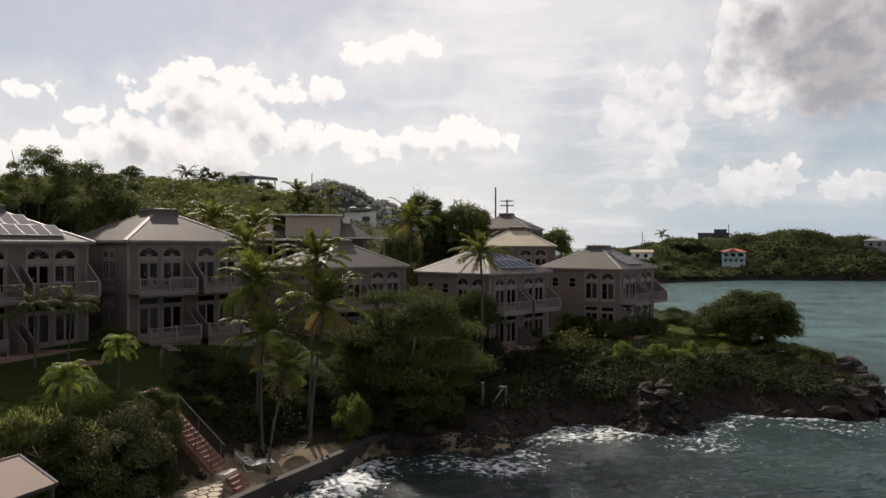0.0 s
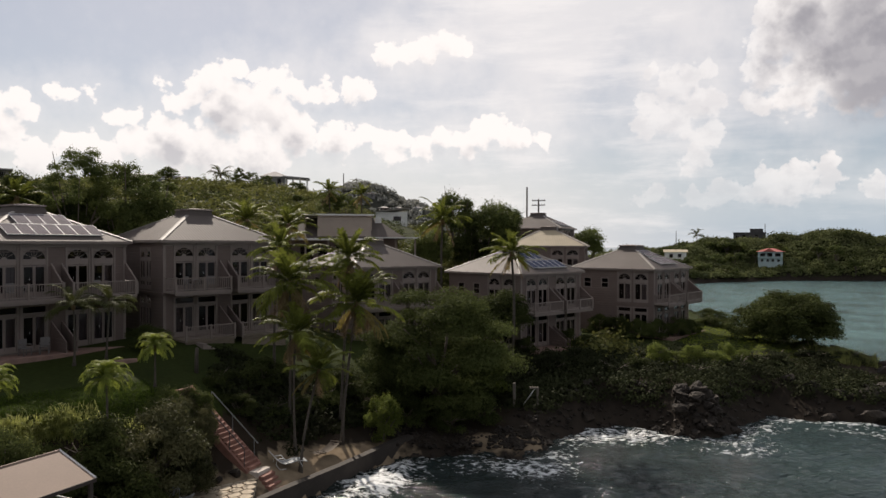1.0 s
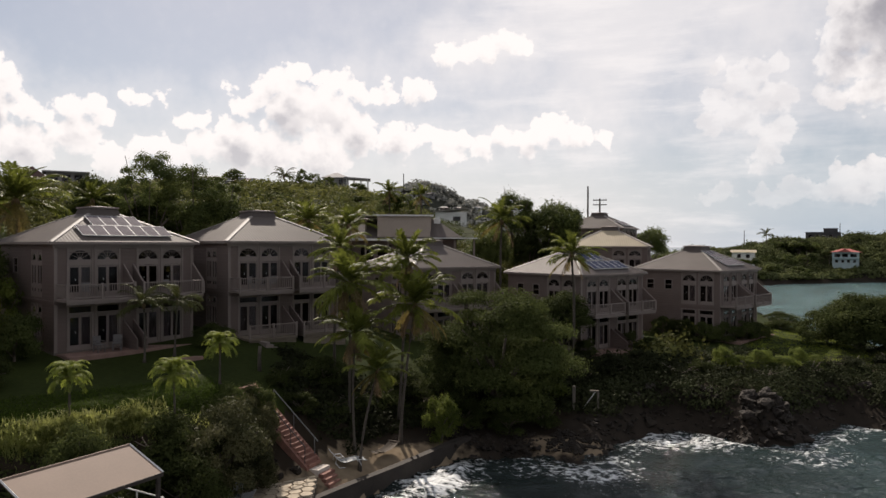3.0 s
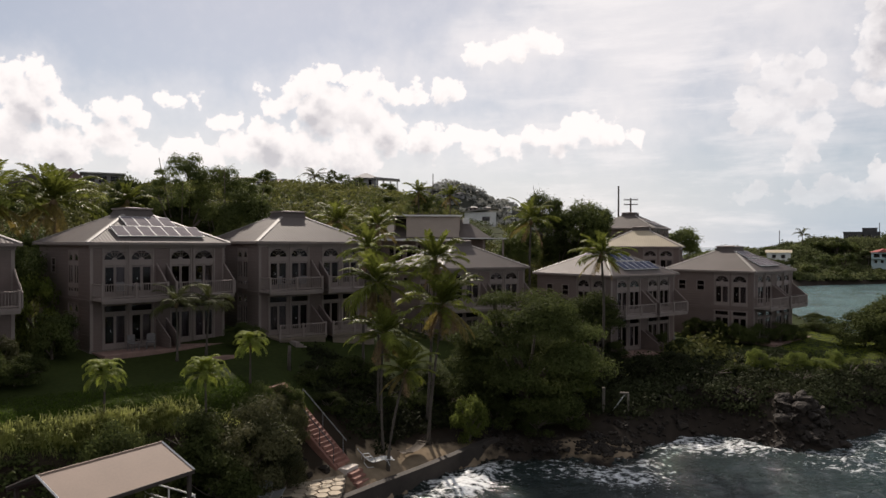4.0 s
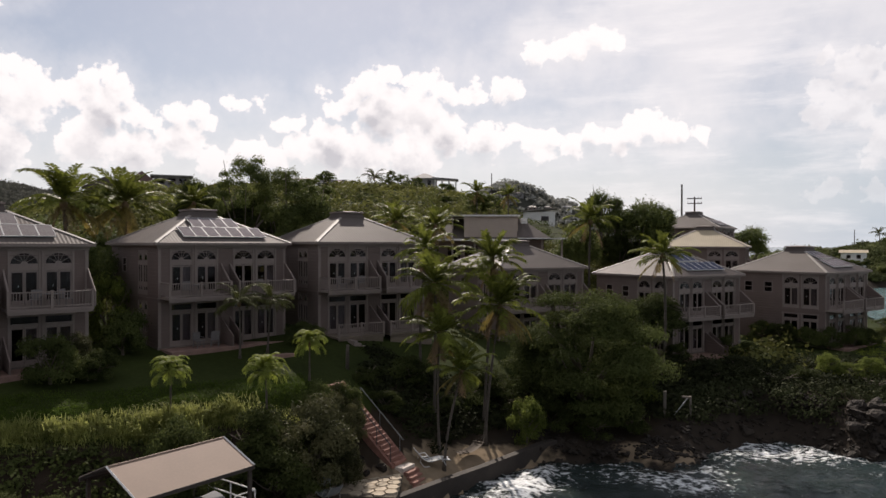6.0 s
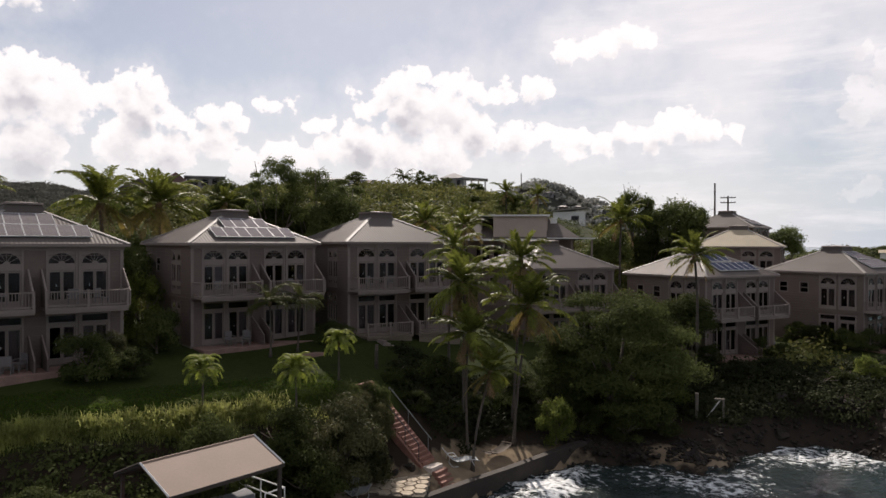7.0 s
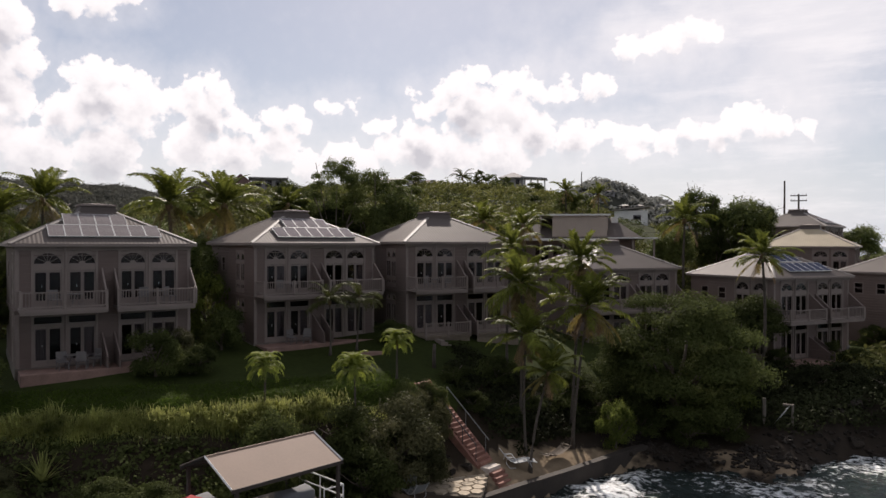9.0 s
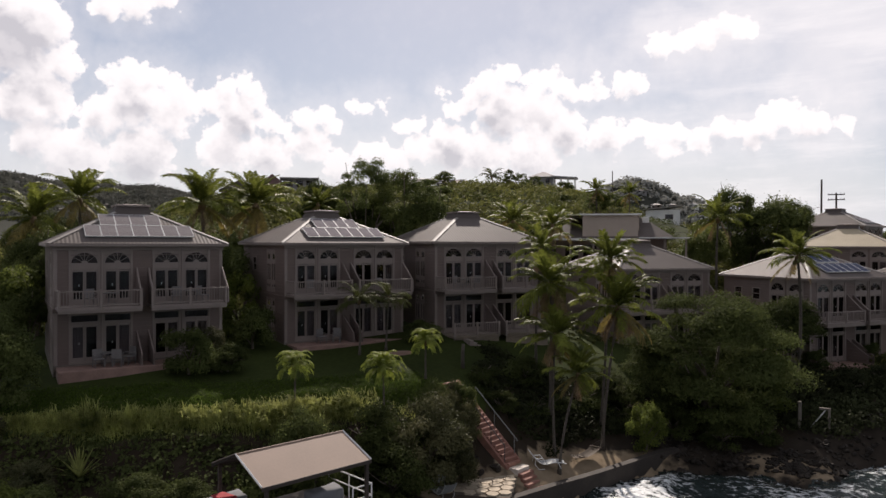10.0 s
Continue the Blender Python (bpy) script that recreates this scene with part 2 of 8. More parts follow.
def mat(name, col, rough=0.7, var=0.25, scale=1.5, fine=14.0, bump=0.15, metal=0.0, tint=None, dist=0.02, islands=0.0, spec=0.5, trans=0.0, stretch=(1, 1, 1), space="Object"):
    """A surface with a coarse and a fine mottling in colour and relief. islands: spread of lightness from piece to piece."""
    if trans:
        # leaves: less green, more blue, putting the magenta cast of the shade into the colour
        col = (col[0] * 1.02, col[1] * 0.99, col[2] * 1.12)
        tint = (tint[0] * 1.03, tint[1] * 0.99, tint[2] * 1.15) if tint else None
    m = bpy.data.materials.new(name)
    m.use_nodes = True
    nt = m.node_tree
    b = nt.nodes["Principled BSDF"]
    tc = nt.nodes.new("ShaderNodeTexCoord")
    mp = nt.nodes.new("ShaderNodeMapping")
    mp.inputs["Scale"].default_value = stretch
    nt.links.new(tc.outputs[space], mp.inputs[0])
    n1, n2 = nt.nodes.new("ShaderNodeTexNoise"), nt.nodes.new("ShaderNodeTexNoise")
    for n, s, d in ((n1, scale, 5), (n2, fine, 3)):
        nt.links.new(mp.outputs[0], n.inputs["Vector"])
        n.inputs["Scale"].default_value, n.inputs["Detail"].default_value = s, d
    add = nt.nodes.new("ShaderNodeMath")
    add.operation = "MULTIPLY_ADD"
    nt.links.new(n2.outputs["Fac"], add.inputs[0])
    add.inputs[1].default_value = 0.5
    nt.links.new(n1.outputs["Fac"], add.inputs[2])
    ramp = nt.nodes.new("ShaderNodeMapRange")
    nt.links.new(add.outputs[0], ramp.inputs[0])
    ramp.inputs[1].default_value, ramp.inputs[2].default_value = 0.45, 1.05
    mix = nt.nodes.new("ShaderNodeMix")
    mix.data_type = "RGBA"
    nt.links.new(ramp.outputs[0], mix.inputs[0])
    lo = tuple(c * (1 - var) for c in (tint or col))
    hi = tuple(min(1, c * (1 + var)) for c in col)
    mix.inputs[6].default_value, mix.inputs[7].default_value = (*lo, 1), (*hi, 1)
    colour = mix.outputs[2]
    if islands:
        geo, inf = nt.nodes.new("ShaderNodeNewGeometry"), nt.nodes.new("ShaderNodeObjectInfo")
        sm = nt.nodes.new("ShaderNodeMath")
        sm.operation = "ADD"
        nt.links.new(geo.outputs["Random Per Island"], sm.inputs[0])
        nt.links.new(inf.outputs["Random"], sm.inputs[1])
        rr = nt.nodes.new("ShaderNodeMapRange")
        nt.links.new(sm.outputs[0], rr.inputs[0])
        rr.inputs[2].default_value = 2.0
        rr.inputs[3].default_value, rr.inputs[4].default_value = 1 - islands, 1 + islands
        hsv = nt.nodes.new("ShaderNodeHueSaturation")
        nt.links.new(rr.outputs[0], hsv.inputs["Value"])
        nt.links.new(colour, hsv.inputs["Color"])
        colour = hsv.outputs[0]
    nt.links.new(colour, b.inputs["Base Color"])
    b.inputs["Roughness"].default_value, b.inputs["Metallic"].default_value = rough, metal
    b.inputs["Specular IOR Level"].default_value = spec
    if bump:
        bp = nt.nodes.new("ShaderNodeBump")
        bp.inputs["Strength"].default_value, bp.inputs["Distance"].default_value = bump, dist
        nt.links.new(add.outputs[0], bp.inputs["Height"])
        nt.links.new(bp.outputs[0], b.inputs["Normal"])
    if trans:
        tr = nt.nodes.new("ShaderNodeBsdfTranslucent")
        nt.links.new(colour, tr.inputs[0])
        ms = nt.nodes.new("ShaderNodeMixShader")
        ms.inputs[0].default_value = trans
        nt.links.new(b.outputs[0], ms.inputs[1])
        nt.links.new(tr.outputs[0], ms.inputs[2])
        nt.links.new(ms.outputs[0], nt.nodes["Material Output"].inputs[0])
    return m


STUCCO = mat("sand_stucco", (0.189, 0.143, 0.126), 0.85, 0.14, 0.6, 30, 0.25)
TRIM = mat("cream_trim", (0.245, 0.198, 0.175), 0.7, 0.12, 1.2, 20, 0.1)
ROOF = mat("taupe_roof_metal", (0.11, 0.092, 0.083), 0.65, 0.14, 0.5, 9, 0.1, spec=0.12)
ROOF_PALE = mat("cream_roof_metal", (0.42, 0.35, 0.24), 0.6, 0.12, 0.5, 9, 0.1, spec=0.3)
CAP = mat("ridge_cap_metal", (0.24, 0.215, 0.19), 0.6, 0.12, 0.8, 12, 0.1)
# inner surfaces near black: the dimness of unlit rooms is in the colour
ROOMSHADE = mat("room_shade_interior", (0.06, 0.05, 0.045), 0.9, 0.3, 0.8, 8, 0.1)
CURTAIN = mat("pale_curtain", (0.38, 0.36, 0.36), 0.9, 0.2, 2, 20, 0.2, stretch=(6, 6, 0.4))
PATIO = mat("terracotta_paving", (0.25, 0.155, 0.125), 0.8, 0.25, 1.5, 14, 0.2)
BRICK = mat("red_brick_paver", (0.24, 0.115, 0.085), 0.85, 0.3, 3, 30, 0.3, islands=0.25)
CONCRETE = mat("weathered_concrete", (0.17, 0.145, 0.12), 0.9, 0.3, 0.8, 12, 0.4)
RENDER_WHITE = mat("white_render", (0.72, 0.71, 0.68), 0.8, 0.15, 0.6, 10, 0.15)
CHAIRWHITE = mat("faded_white_resin", (0.17, 0.155, 0.15), 0.7, 0.15, 3, 20, 0.05)
# mottled concrete, kept very dark: shade on the seaward face is in the colour
SEAWALL = mat("shade_toned_sea_wall", (0.038, 0.03, 0.024), 0.9, 0.4, 0.9, 9, 0.5)
NET = mat("brown_rope_net", (0.075, 0.055, 0.038), 0.9, 0.2, 4, 20, 0.2)
TIMBER = mat("grey_timber", (0.20, 0.16, 0.12), 0.8, 0.3, 2, 20, 0.3, stretch=(1, 1, 6))
DARKPOLE = mat("creosoted_pole", (0.07, 0.055, 0.045), 0.9, 0.3, 2, 20, 0.3)
STEEL = mat("dark_painted_steel", (0.06, 0.05, 0.05), 0.5, 0.2, 3, 30, 0.05)
ALU = mat("pale_aluminium", (0.55, 0.55, 0.54), 0.6, 0.1, 3, 30, 0.05)
SHEDROOF = mat("tan_shed_roof", (0.25, 0.18, 0.138), 0.7, 0.1, 0.6, 12, 0.08, spec=0.25)
CLOTH = mat("grey_awning_cloth", (0.16, 0.165, 0.175), 0.9, 0.2, 2, 24, 0.2)
REDCLOTH = mat("red_towel", (0.33, 0.03, 0.035), 0.9, 0.2, 4, 30, 0.2)
DARKWALL = mat("dark_bare_concrete", (0.07, 0.068, 0.07), 0.9, 0.3, 0.6, 8, 0.2)
RUST = mat("rust_red_roof", (0.42, 0.11, 0.09), 0.7, 0.2, 1, 9, 0.15)
SEAGREEN = mat("pale_aqua_render", (0.42, 0.52, 0.53), 0.8, 0.12, 0.6, 9, 0.1)
GREYWALL = mat("grey_far_render", (0.25, 0.24, 0.24), 0.8, 0.2, 0.6, 8, 0.1)
ROCK = mat("dark_sea_rock", (0.034, 0.027, 0.021), 0.8, 0.5, 0.9, 7, 0.9, tint=(0.015, 0.0125, 0.011), dist=0.12, islands=0.3, spec=0.2)
BARK = mat("palm_bark", (0.085, 0.07, 0.056), 0.9, 0.35, 1.5, 9, 0.5, stretch=(1, 1, 5))
BRANCH = mat("tree_bark", (0.12, 0.095, 0.075), 0.9, 0.35, 2, 16, 0.5)
FROND = mat("coconut_frond", (0.17, 0.195, 0.032), 0.45, 0.4, 0.6, 4, 0, tint=(0.065, 0.085, 0.02), islands=0.45, spec=0.08, trans=0.42)
FROND_DRY = mat("dry_frond", (0.19, 0.13, 0.06), 0.8, 0.3, 0.6, 4, 0, islands=0.3, trans=0.2)
LEAF_DARK = mat("dark_broad_leaf", (0.08, 0.098, 0.028), 0.7, 0.35, 0.5, 3, 0, tint=(0.046, 0.06, 0.019), islands=0.45, spec=0.03, trans=0.35)
# darker copy of the broad leaf: the shore slope's shade is in its colour
LEAF_SHORE = mat("shaded_shore_leaf", (0.038, 0.046, 0.018), 0.7, 0.4, 0.4, 3, 0, tint=(0.025, 0.028, 0.013), islands=0.45, spec=0.03, trans=0.2)
# palm frond with shade put into its colour, for palms labelled dark
FROND_DARK = mat("shaded_garden_frond", (0.075, 0.085, 0.022), 0.6, 0.3, 0.4, 3, 0, islands=0.3, spec=0.1, trans=0.3)
LEAF_MID = mat("green_leaf", (0.125, 0.145, 0.038), 0.6, 0.35, 0.4, 3, 0, tint=(0.045, 0.075, 0.02), islands=0.4, spec=0.1, trans=0.4)
LEAF_LIME = mat("lime_leaf", (0.17, 0.205, 0.04), 0.6, 0.3, 0.5, 3, 0, tint=(0.09, 0.125, 0.028), islands=0.45, spec=0.1, trans=0.55)
LEAF_RUST = mat("rusty_leaf", (0.10, 0.095, 0.04), 0.6, 0.4, 0.5, 3, 0, tint=(0.05, 0.07, 0.026), islands=0.4, spec=0.06, trans=0.3)
GRASSBLADE = mat("tall_grass", (0.33, 0.35, 0.10), 0.6, 0.5, 0.8, 4, 0, tint=(0.12, 0.155, 0.04), islands=0.5, spec=0.1, trans=0.5)
SCRUB = mat("hill_scrub", (0.15, 0.155, 0.042), 0.7, 0.5, 0.09, 0.5, 0, tint=(0.05, 0.064, 0.02), islands=0.5, spec=0.04, trans=0.32, space="Object")

# distance haze is mixed into these two leaf colours, greyer and paler than near scrub
SCRUB_FAR = mat("hazed_far_scrub", (0.32, 0.33, 0.26), 0.8, 0.35, 0.03, 0.2, 0, tint=(0.2, 0.215, 0.175), islands=0.4, spec=0.05, trans=0.3)
SCRUB_MOUNTAIN = mat("dark_hazed_mountain_scrub", (0.125, 0.13, 0.095), 0.8, 0.35, 0.01, 0.06, 0, tint=(0.085, 0.09, 0.07), islands=0.3, spec=0.03, trans=0.3)
SCRUB_CAPE = mat("headland_scrub_leaf", (0.12, 0.135, 0.05), 0.8, 0.55, 0.05, 0.3, 0, tint=(0.035, 0.046, 0.02), islands=0.45, spec=0.05, trans=0.3)


def glass_mat():
    m = bpy.data.materials.new("window_glass")
    m.use_nodes = True
    b = m.node_tree.nodes["Principled BSDF"]
    b.inputs["Base Color"].default_value = (0.42, 0.38, 0.39, 1)
    b.inputs["Roughness"].default_value = 0.03
    b.inputs["Transmission Weight"].default_value = 1.0
    b.inputs["IOR"].default_value = 1.33
    return m


GLASS = glass_mat()


def panel_mat(name, col, rough):
    m = bpy.data.materials.new(name)
    m.use_nodes = True
    nt = m.node_tree
    b = nt.nodes["Principled BSDF"]
    tc, br = nt.nodes.new("ShaderNodeTexCoord"), nt.nodes.new("ShaderNodeTexBrick")
    nt.links.new(tc.outputs["Object"], br.inputs["Vector"])
    br.offset = 0
    br.inputs["Color1"].default_value, br.inputs["Color2"].default_value = (*col, 1), (*(c * 0.8 for c in col), 1)
    br.inputs["Mortar"].default_value = (*(c * 1.2 for c in col), 1)
    br.inputs["Scale"].default_value, br.inputs["Brick Width"].default_value, br.inputs["Row Height"].default_value = 1, 0.16, 0.16
    br.inputs["Mortar Size"].default_value = 0.006
    nt.links.new(br.outputs[0], b.inputs["Base Color"])
    b.inputs["Roughness"].default_value = rough
    b.inputs["Specular IOR Level"].default_value = 0.04
    b.inputs["Coat Weight"].default_value, b.inputs["Coat Roughness"].default_value = 0.0, 0.2
    return m


# first two cell colours are lightened in place of the sky mirrored in them
SOLAR = panel_mat("sky_toned_solar_cells", (0.19, 0.168, 0.18), 0.8)
SOLAR_GREY = panel_mat("sky_grey_solar_cells", (0.215, 0.192, 0.192), 0.8)
SOLAR_BLUE = panel_mat("blue_solar_cells", (0.035, 0.045, 0.085), 0.5)


def ribbed(m, step):
    """Adds narrow upstanding ribs to a roof sheet, running down the slope (along the local y)."""
    nt = m.node_tree
    b = nt.nodes["Principled BSDF"]
    uv = nt.nodes.new("ShaderNodeUVMap")
    wv = nt.nodes.new("ShaderNodeTexWave")
    nt.links.new(uv.outputs[0], wv.inputs["Vector"])
    wv.bands_direction, wv.wave_profile = "X", "SIN"
    wv.inputs["Scale"].default_value = 0.314 / step
    bp = nt.nodes.new("ShaderNodeBump")
    bp.inputs["Strength"].default_value, bp.inputs["Distance"].default_value = 0.5, 0.02
    nt.links.new(wv.outputs["Fac"], bp.inputs["Height"])
    nt.links.new(bp.outputs[0], b.inputs["Normal"])


def lapped(m, step):
    """Horizontal boards: a shallow step in relief every so many metres of height."""
    nt = m.node_tree
    b = nt.nodes["Principled BSDF"]
    old = b.inputs["Normal"].links[0].from_socket
    tc, wv, bp = nt.nodes.new("ShaderNodeTexCoord"), nt.nodes.new("ShaderNodeTexWave"), nt.nodes.new("ShaderNodeBump")
    nt.links.new(tc.outputs["Object"], wv.inputs["Vector"])
    wv.bands_direction, wv.wave_profile = "Z", "SAW"
    wv.inputs["Scale"].default_value = 0.314 / step
    bp.inputs["Strength"].default_value, bp.inputs["Distance"].default_value = 1.0, 0.05
    nt.links.new(wv.outputs["Fac"], bp.inputs["Height"])
    nt.links.new(old, bp.inputs["Normal"])
    nt.links.new(bp.outputs[0], b.inputs["Normal"])


lapped(STUCCO, 0.23)
ribbed(ROOF, 0.2)
ribbed(ROOF_PALE, 0.2)

# ---- mesh tools ----


def link_mesh(name, me, parent=None, label=""):
    ob = new(name, me)
    if parent is not None:
        ob.parent = parent
    if label:
        ob["label"] = label
    return ob


def mesh_of(name, bm, *mats, smooth=False):
    me = bpy.data.meshes.new(name)
    bm.to_mesh(me)
    bm.free()
    for m in mats:
        me.materials.append(m)
    if smooth:
        me.polygons.foreach_set("use_smooth", [True] * len(me.polygons))
    return me


def part(name, bm, material, parent, label="", smooth=False):
    return link_mesh(name, mesh_of(name, bm, material, smooth=smooth), parent, label)


def raw(name, verts, faces, *mats, smooth=False):
    me = bpy.data.meshes.new(name)
    me.from_pydata(verts, [], faces)
    for m in mats:
        me.materials.append(m)
    if smooth:
        me.polygons.foreach_set("use_smooth", [True] * len(me.polygons))
    return me


def box(bm, x0, x1, y0, y1, z0, z1, bevel=0.0):
    vs = [bm.verts.new(p) for p in ((x0, y0, z0), (x1, y0, z0), (x1, y1, z0), (x0, y1, z0), (x0, y0, z1), (x1, y0, z1), (x1, y1, z1), (x0, y1, z1))]
    fs = [bm.faces.new([vs[i] for i in f]) for f in ((3, 2, 1, 0), (4, 5, 6, 7), (0, 1, 5, 4), (1, 2, 6, 5), (2, 3, 7, 6), (3, 0, 4, 7))]
    if bevel:
        bmesh.ops.bevel(bm, geom=list({e for f in fs for e in f.edges}), offset=bevel, segments=1, affect="EDGES")
    return bm


def boxes(*sizes, bevel=0.0):
    bm = bmesh.new()
    for s in sizes:
        box(bm, *s, bevel=bevel)
    return bm


def tube(bm, pts, radii, n=8):
    """A tube through points, with a radius at each; closed at both ends."""
    rings = []
    for i, p in enumerate(pts):
        a, b = Vector(pts[max(i - 1, 0)]), Vector(pts[min(i + 1, len(pts) - 1)])
        d = (b - a).normalized()
        u = d.orthogonal().normalized() if abs(d.z) > 0.99 else d.cross(Vector((0, 0, 1))).normalized()
        v = d.cross(u)
        rings.append([bm.verts.new(Vector(p) + (u * math.cos(k * math.tau / n) + v * math.sin(k * math.tau / n)) * radii[i]) for k in range(n)])
    for r0, r1 in zip(rings, rings[1:]):
        for k in range(n):
            bm.faces.new((r0[k], r0[(k + 1) % n], r1[(k + 1) % n], r1[k]))
    bm.faces.new(rings[0][::-1])
    bm.faces.new(rings[-1])
    return bm


def empty(name, m, label, category, group="", kind=""):
    ob = new(name)
    ob.empty_display_size = 0.3
    ob.matrix_world = m
    return tagged(ob, label, category, group, kind)

# ---- land and sea ----
COAST = [(-60, -40), (-38, -10), (-22, 6), (-14, 16), (-10.6, 23), (-10.4, 27), (-10.5, 30), (-8.5, 33.9), (-6.9, 37), (-4.4, 41.6), (-1.8, 42.6), (0.6, 42.9), (2.6, 42.3), (4.2, 43.6), (4.6, 46.0), (6.4, 48.2)]
COAST += [(9.7, 50.6), (12.0, 49.6), (13.2, 47.2), (16.2, 46.6), (18.4, 50.6), (22.3, 54.4), (24.3, 52), (28.7, 50.8), (31.6, 51.6), (34.6, 54.6), (37.2, 61.5), (36.6, 70), (35, 84)]
COAST += [(33.5, 98), (34, 112), (30, 135), (34, 175), (55, 220), (80, 244), (112, 262), (160, 259), (230, 240), (330, 220), (420, 330), (330, 420), (150, 470), (0, 900), (-200, 2400)]
LAND = COAST + [(-2600, 2400), (-2600, -300)]


def coast_distance(P, line, closed=True):
    """Distance to the line and, closed, its sign: positive on land."""
    best = np.full(len(P), 1e9)
    inside = np.zeros(len(P), bool)
    n = len(line)
    for i in range(n if closed else n - 1):
        a, b = np.array(line[i], float), np.array(line[(i + 1) % n], float)
        ab = b - a
        t = np.clip(((P - a) @ ab) / (ab @ ab), 0, 1)
        d = P - a - t[:, None] * ab
        best = np.minimum(best, np.hypot(d[:, 0], d[:, 1]))
        if abs(ab[1]) > 1e-9:
            cross = ((a[1] > P[:, 1]) != (b[1] > P[:, 1])) & (P[:, 0] < (b[0] - a[0]) * (P[:, 1] - a[1]) / (b[1] - a[1]) + a[0])
            inside ^= cross
    return np.where(inside, best, -best) if closed else best


# heights of the ground: terraces of the houses, garden bank, beach, point, hill behind
SPOTS = [(-30.4, 29.4, 6.2), (-36, 36, 6.4), (-24.7, 41.2, 6.25), (-32, 46, 6.6), (-17, 48, 6.3), (-24, 55, 6.8), (-7, 60.5, 4.4), (-13, 67, 5.0), (6.9, 63.6, 3.6), (0.5, 70, 4.2), (19.7, 71.9, 3.8), (13, 78, 4.6), (14, 85, 6.0), (7, 88, 6.3), (13, 103, 8.4), (5, 106, 8.6)]
SPOTS += [(-36, 24, 5.2), (-31.5, 18.9, 4.6), (-26.8, 23.6, 4.7), (-22, 27.9, 4.8), (-18.3, 31.2, 4.9), (-15.2, 35.6, 5.2), (-33, 14, 3.9), (-29.6, 17.0, 2.7), (-25.4, 21.9, 2.6), (-20.7, 26.3, 2.4), (-16.8, 29.4, 2.2), (-17, 24, 2.0), (-24, 15, 2.0), (-32, 8, 2.0), (-13.5, 22, 1.7), (-12.6, 27, 1.4)]
SPOTS += [(-11.5, 37.5, 2.6), (-13.5, 41, 4.6), (-9.8, 34.4, 1.25), (-12.6, 32, 1.2), (-8.8, 36.2, 1.0), (-7.6, 40.8, 1.05), (-5.6, 42.6, 1.1), (-9.5, 43, 2.2), (-8, 50, 3.8), (-2.3, 46.5, 1.0), (-2, 52, 2.6), (3, 51, 2.0), (9, 57, 2.9), (17, 61.5, 3.2), (24, 76, 3.9), (27, 66.5, 3.5), (29.5, 69, 3.3)]
SPOTS += [(-42, 157, 24.4), (-47, 158, 24.8), (25, 58, 2.3), (34, 58, 1.9), (36.5, 68, 2.2), (40, 76, 1.6), (14.6, 52.5, 2.6), (30, 82, 3.4), (28, 92, 3.2), (26, 120, 5)]
HILL = [(-58, 62, 11), (-45, 75, 11.5), (-30, 80, 11.5), (-16, 92, 11), (-4, 100, 9.6), (-85, 95, 19), (-70, 125, 23), (-62, 150, 24), (-48, 165, 23.5), (-33, 172, 18.5), (-15, 180, 13), (4, 150, 11), (20, 160, 8), (-70, 40, 8), (-60, 10, 6), (-110, 60, 8), (-110, 100, 11), (-150, 110, 9)]
HILL += [(-120, 150, 25), (-60, 260, 14), (0, 260, 9), (-150, 260, 14), (40, 240, 4), (-120, 0, 8), (-40, -20, 1.5), (20, 20, -3), (60, 40, -4), (60, 120, 0)]
# the lawn falls evenly from the villas to its edge
SPOTS += [(-22.6, 37.9, 5.85), (-20.4, 34.5, 5.45), (-26, 30.6, 5.75), (-24, 29.2, 5.3), (-26.5, 35.2, 6.1), (-23, 32.3, 5.55), (-18.4, 39.6, 5.75), (-16.9, 37.4, 5.5), (-28.6, 26.5, 5.5), (-19.2, 30.6, 4.95), (-24.2, 26.0, 4.85), (-28.8, 21.5, 4.75), (-21, 36, 5.65)]
_p = np.array(SPOTS + HILL, float)


def _kern(r):
    return r * r * np.log(r + 1e-6)


_n = len(_p)
_A = np.zeros((_n + 3, _n + 3))
_A[:_n, :_n] = _kern(np.hypot(_p[:, None, 0] - _p[None, :, 0], _p[:, None, 1] - _p[None, :, 1])) + np.eye(_n) * 2.0
_A[:_n, _n], _A[:_n, _n + 1:], _A[_n, :_n], _A[_n + 1:, :_n] = 1, _p[:, :2], 1, _p[:, :2].T
_W = np.linalg.solve(_A, np.concatenate([_p[:, 2], np.zeros(3)]))


def fbm(x, y, seed, octaves=4):
    """Cheap smooth noise out of sines, about -1 to 1."""
    rng = np.random.RandomState(seed)
    s, amp = np.zeros_like(x), 0.5
    for o in range(octaves):
        for _ in range(3):
            a, ph, k = rng.uniform(0, math.tau), rng.uniform(0, math.tau), 2.0 ** o * rng.uniform(0.7, 1.4)
            s += amp / 2 * np.sin((x * math.cos(a) + y * math.sin(a)) * k + ph)
        amp *= 0.5
    return s


# far ridges: x, y, height, radius across, radius along the line of sight
RIDGES = [(-76, 485, 54, 45, 60), (-120, 500, 42, 60, 60), (-45, 480, 41, 34, 50), (-18, 478, 30, 36, 50), (20, 478, 17, 36, 50), (-1300, 750, 128, 260, 300), (-1239, 845, 131, 200, 300), (-1160, 950, 124, 190, 260), (-1090, 1030, 117, 180, 260), (-1020, 1100, 106, 150, 260), (-930, 1180, 80, 130, 260), (-1500, 600, 140, 300, 300)]
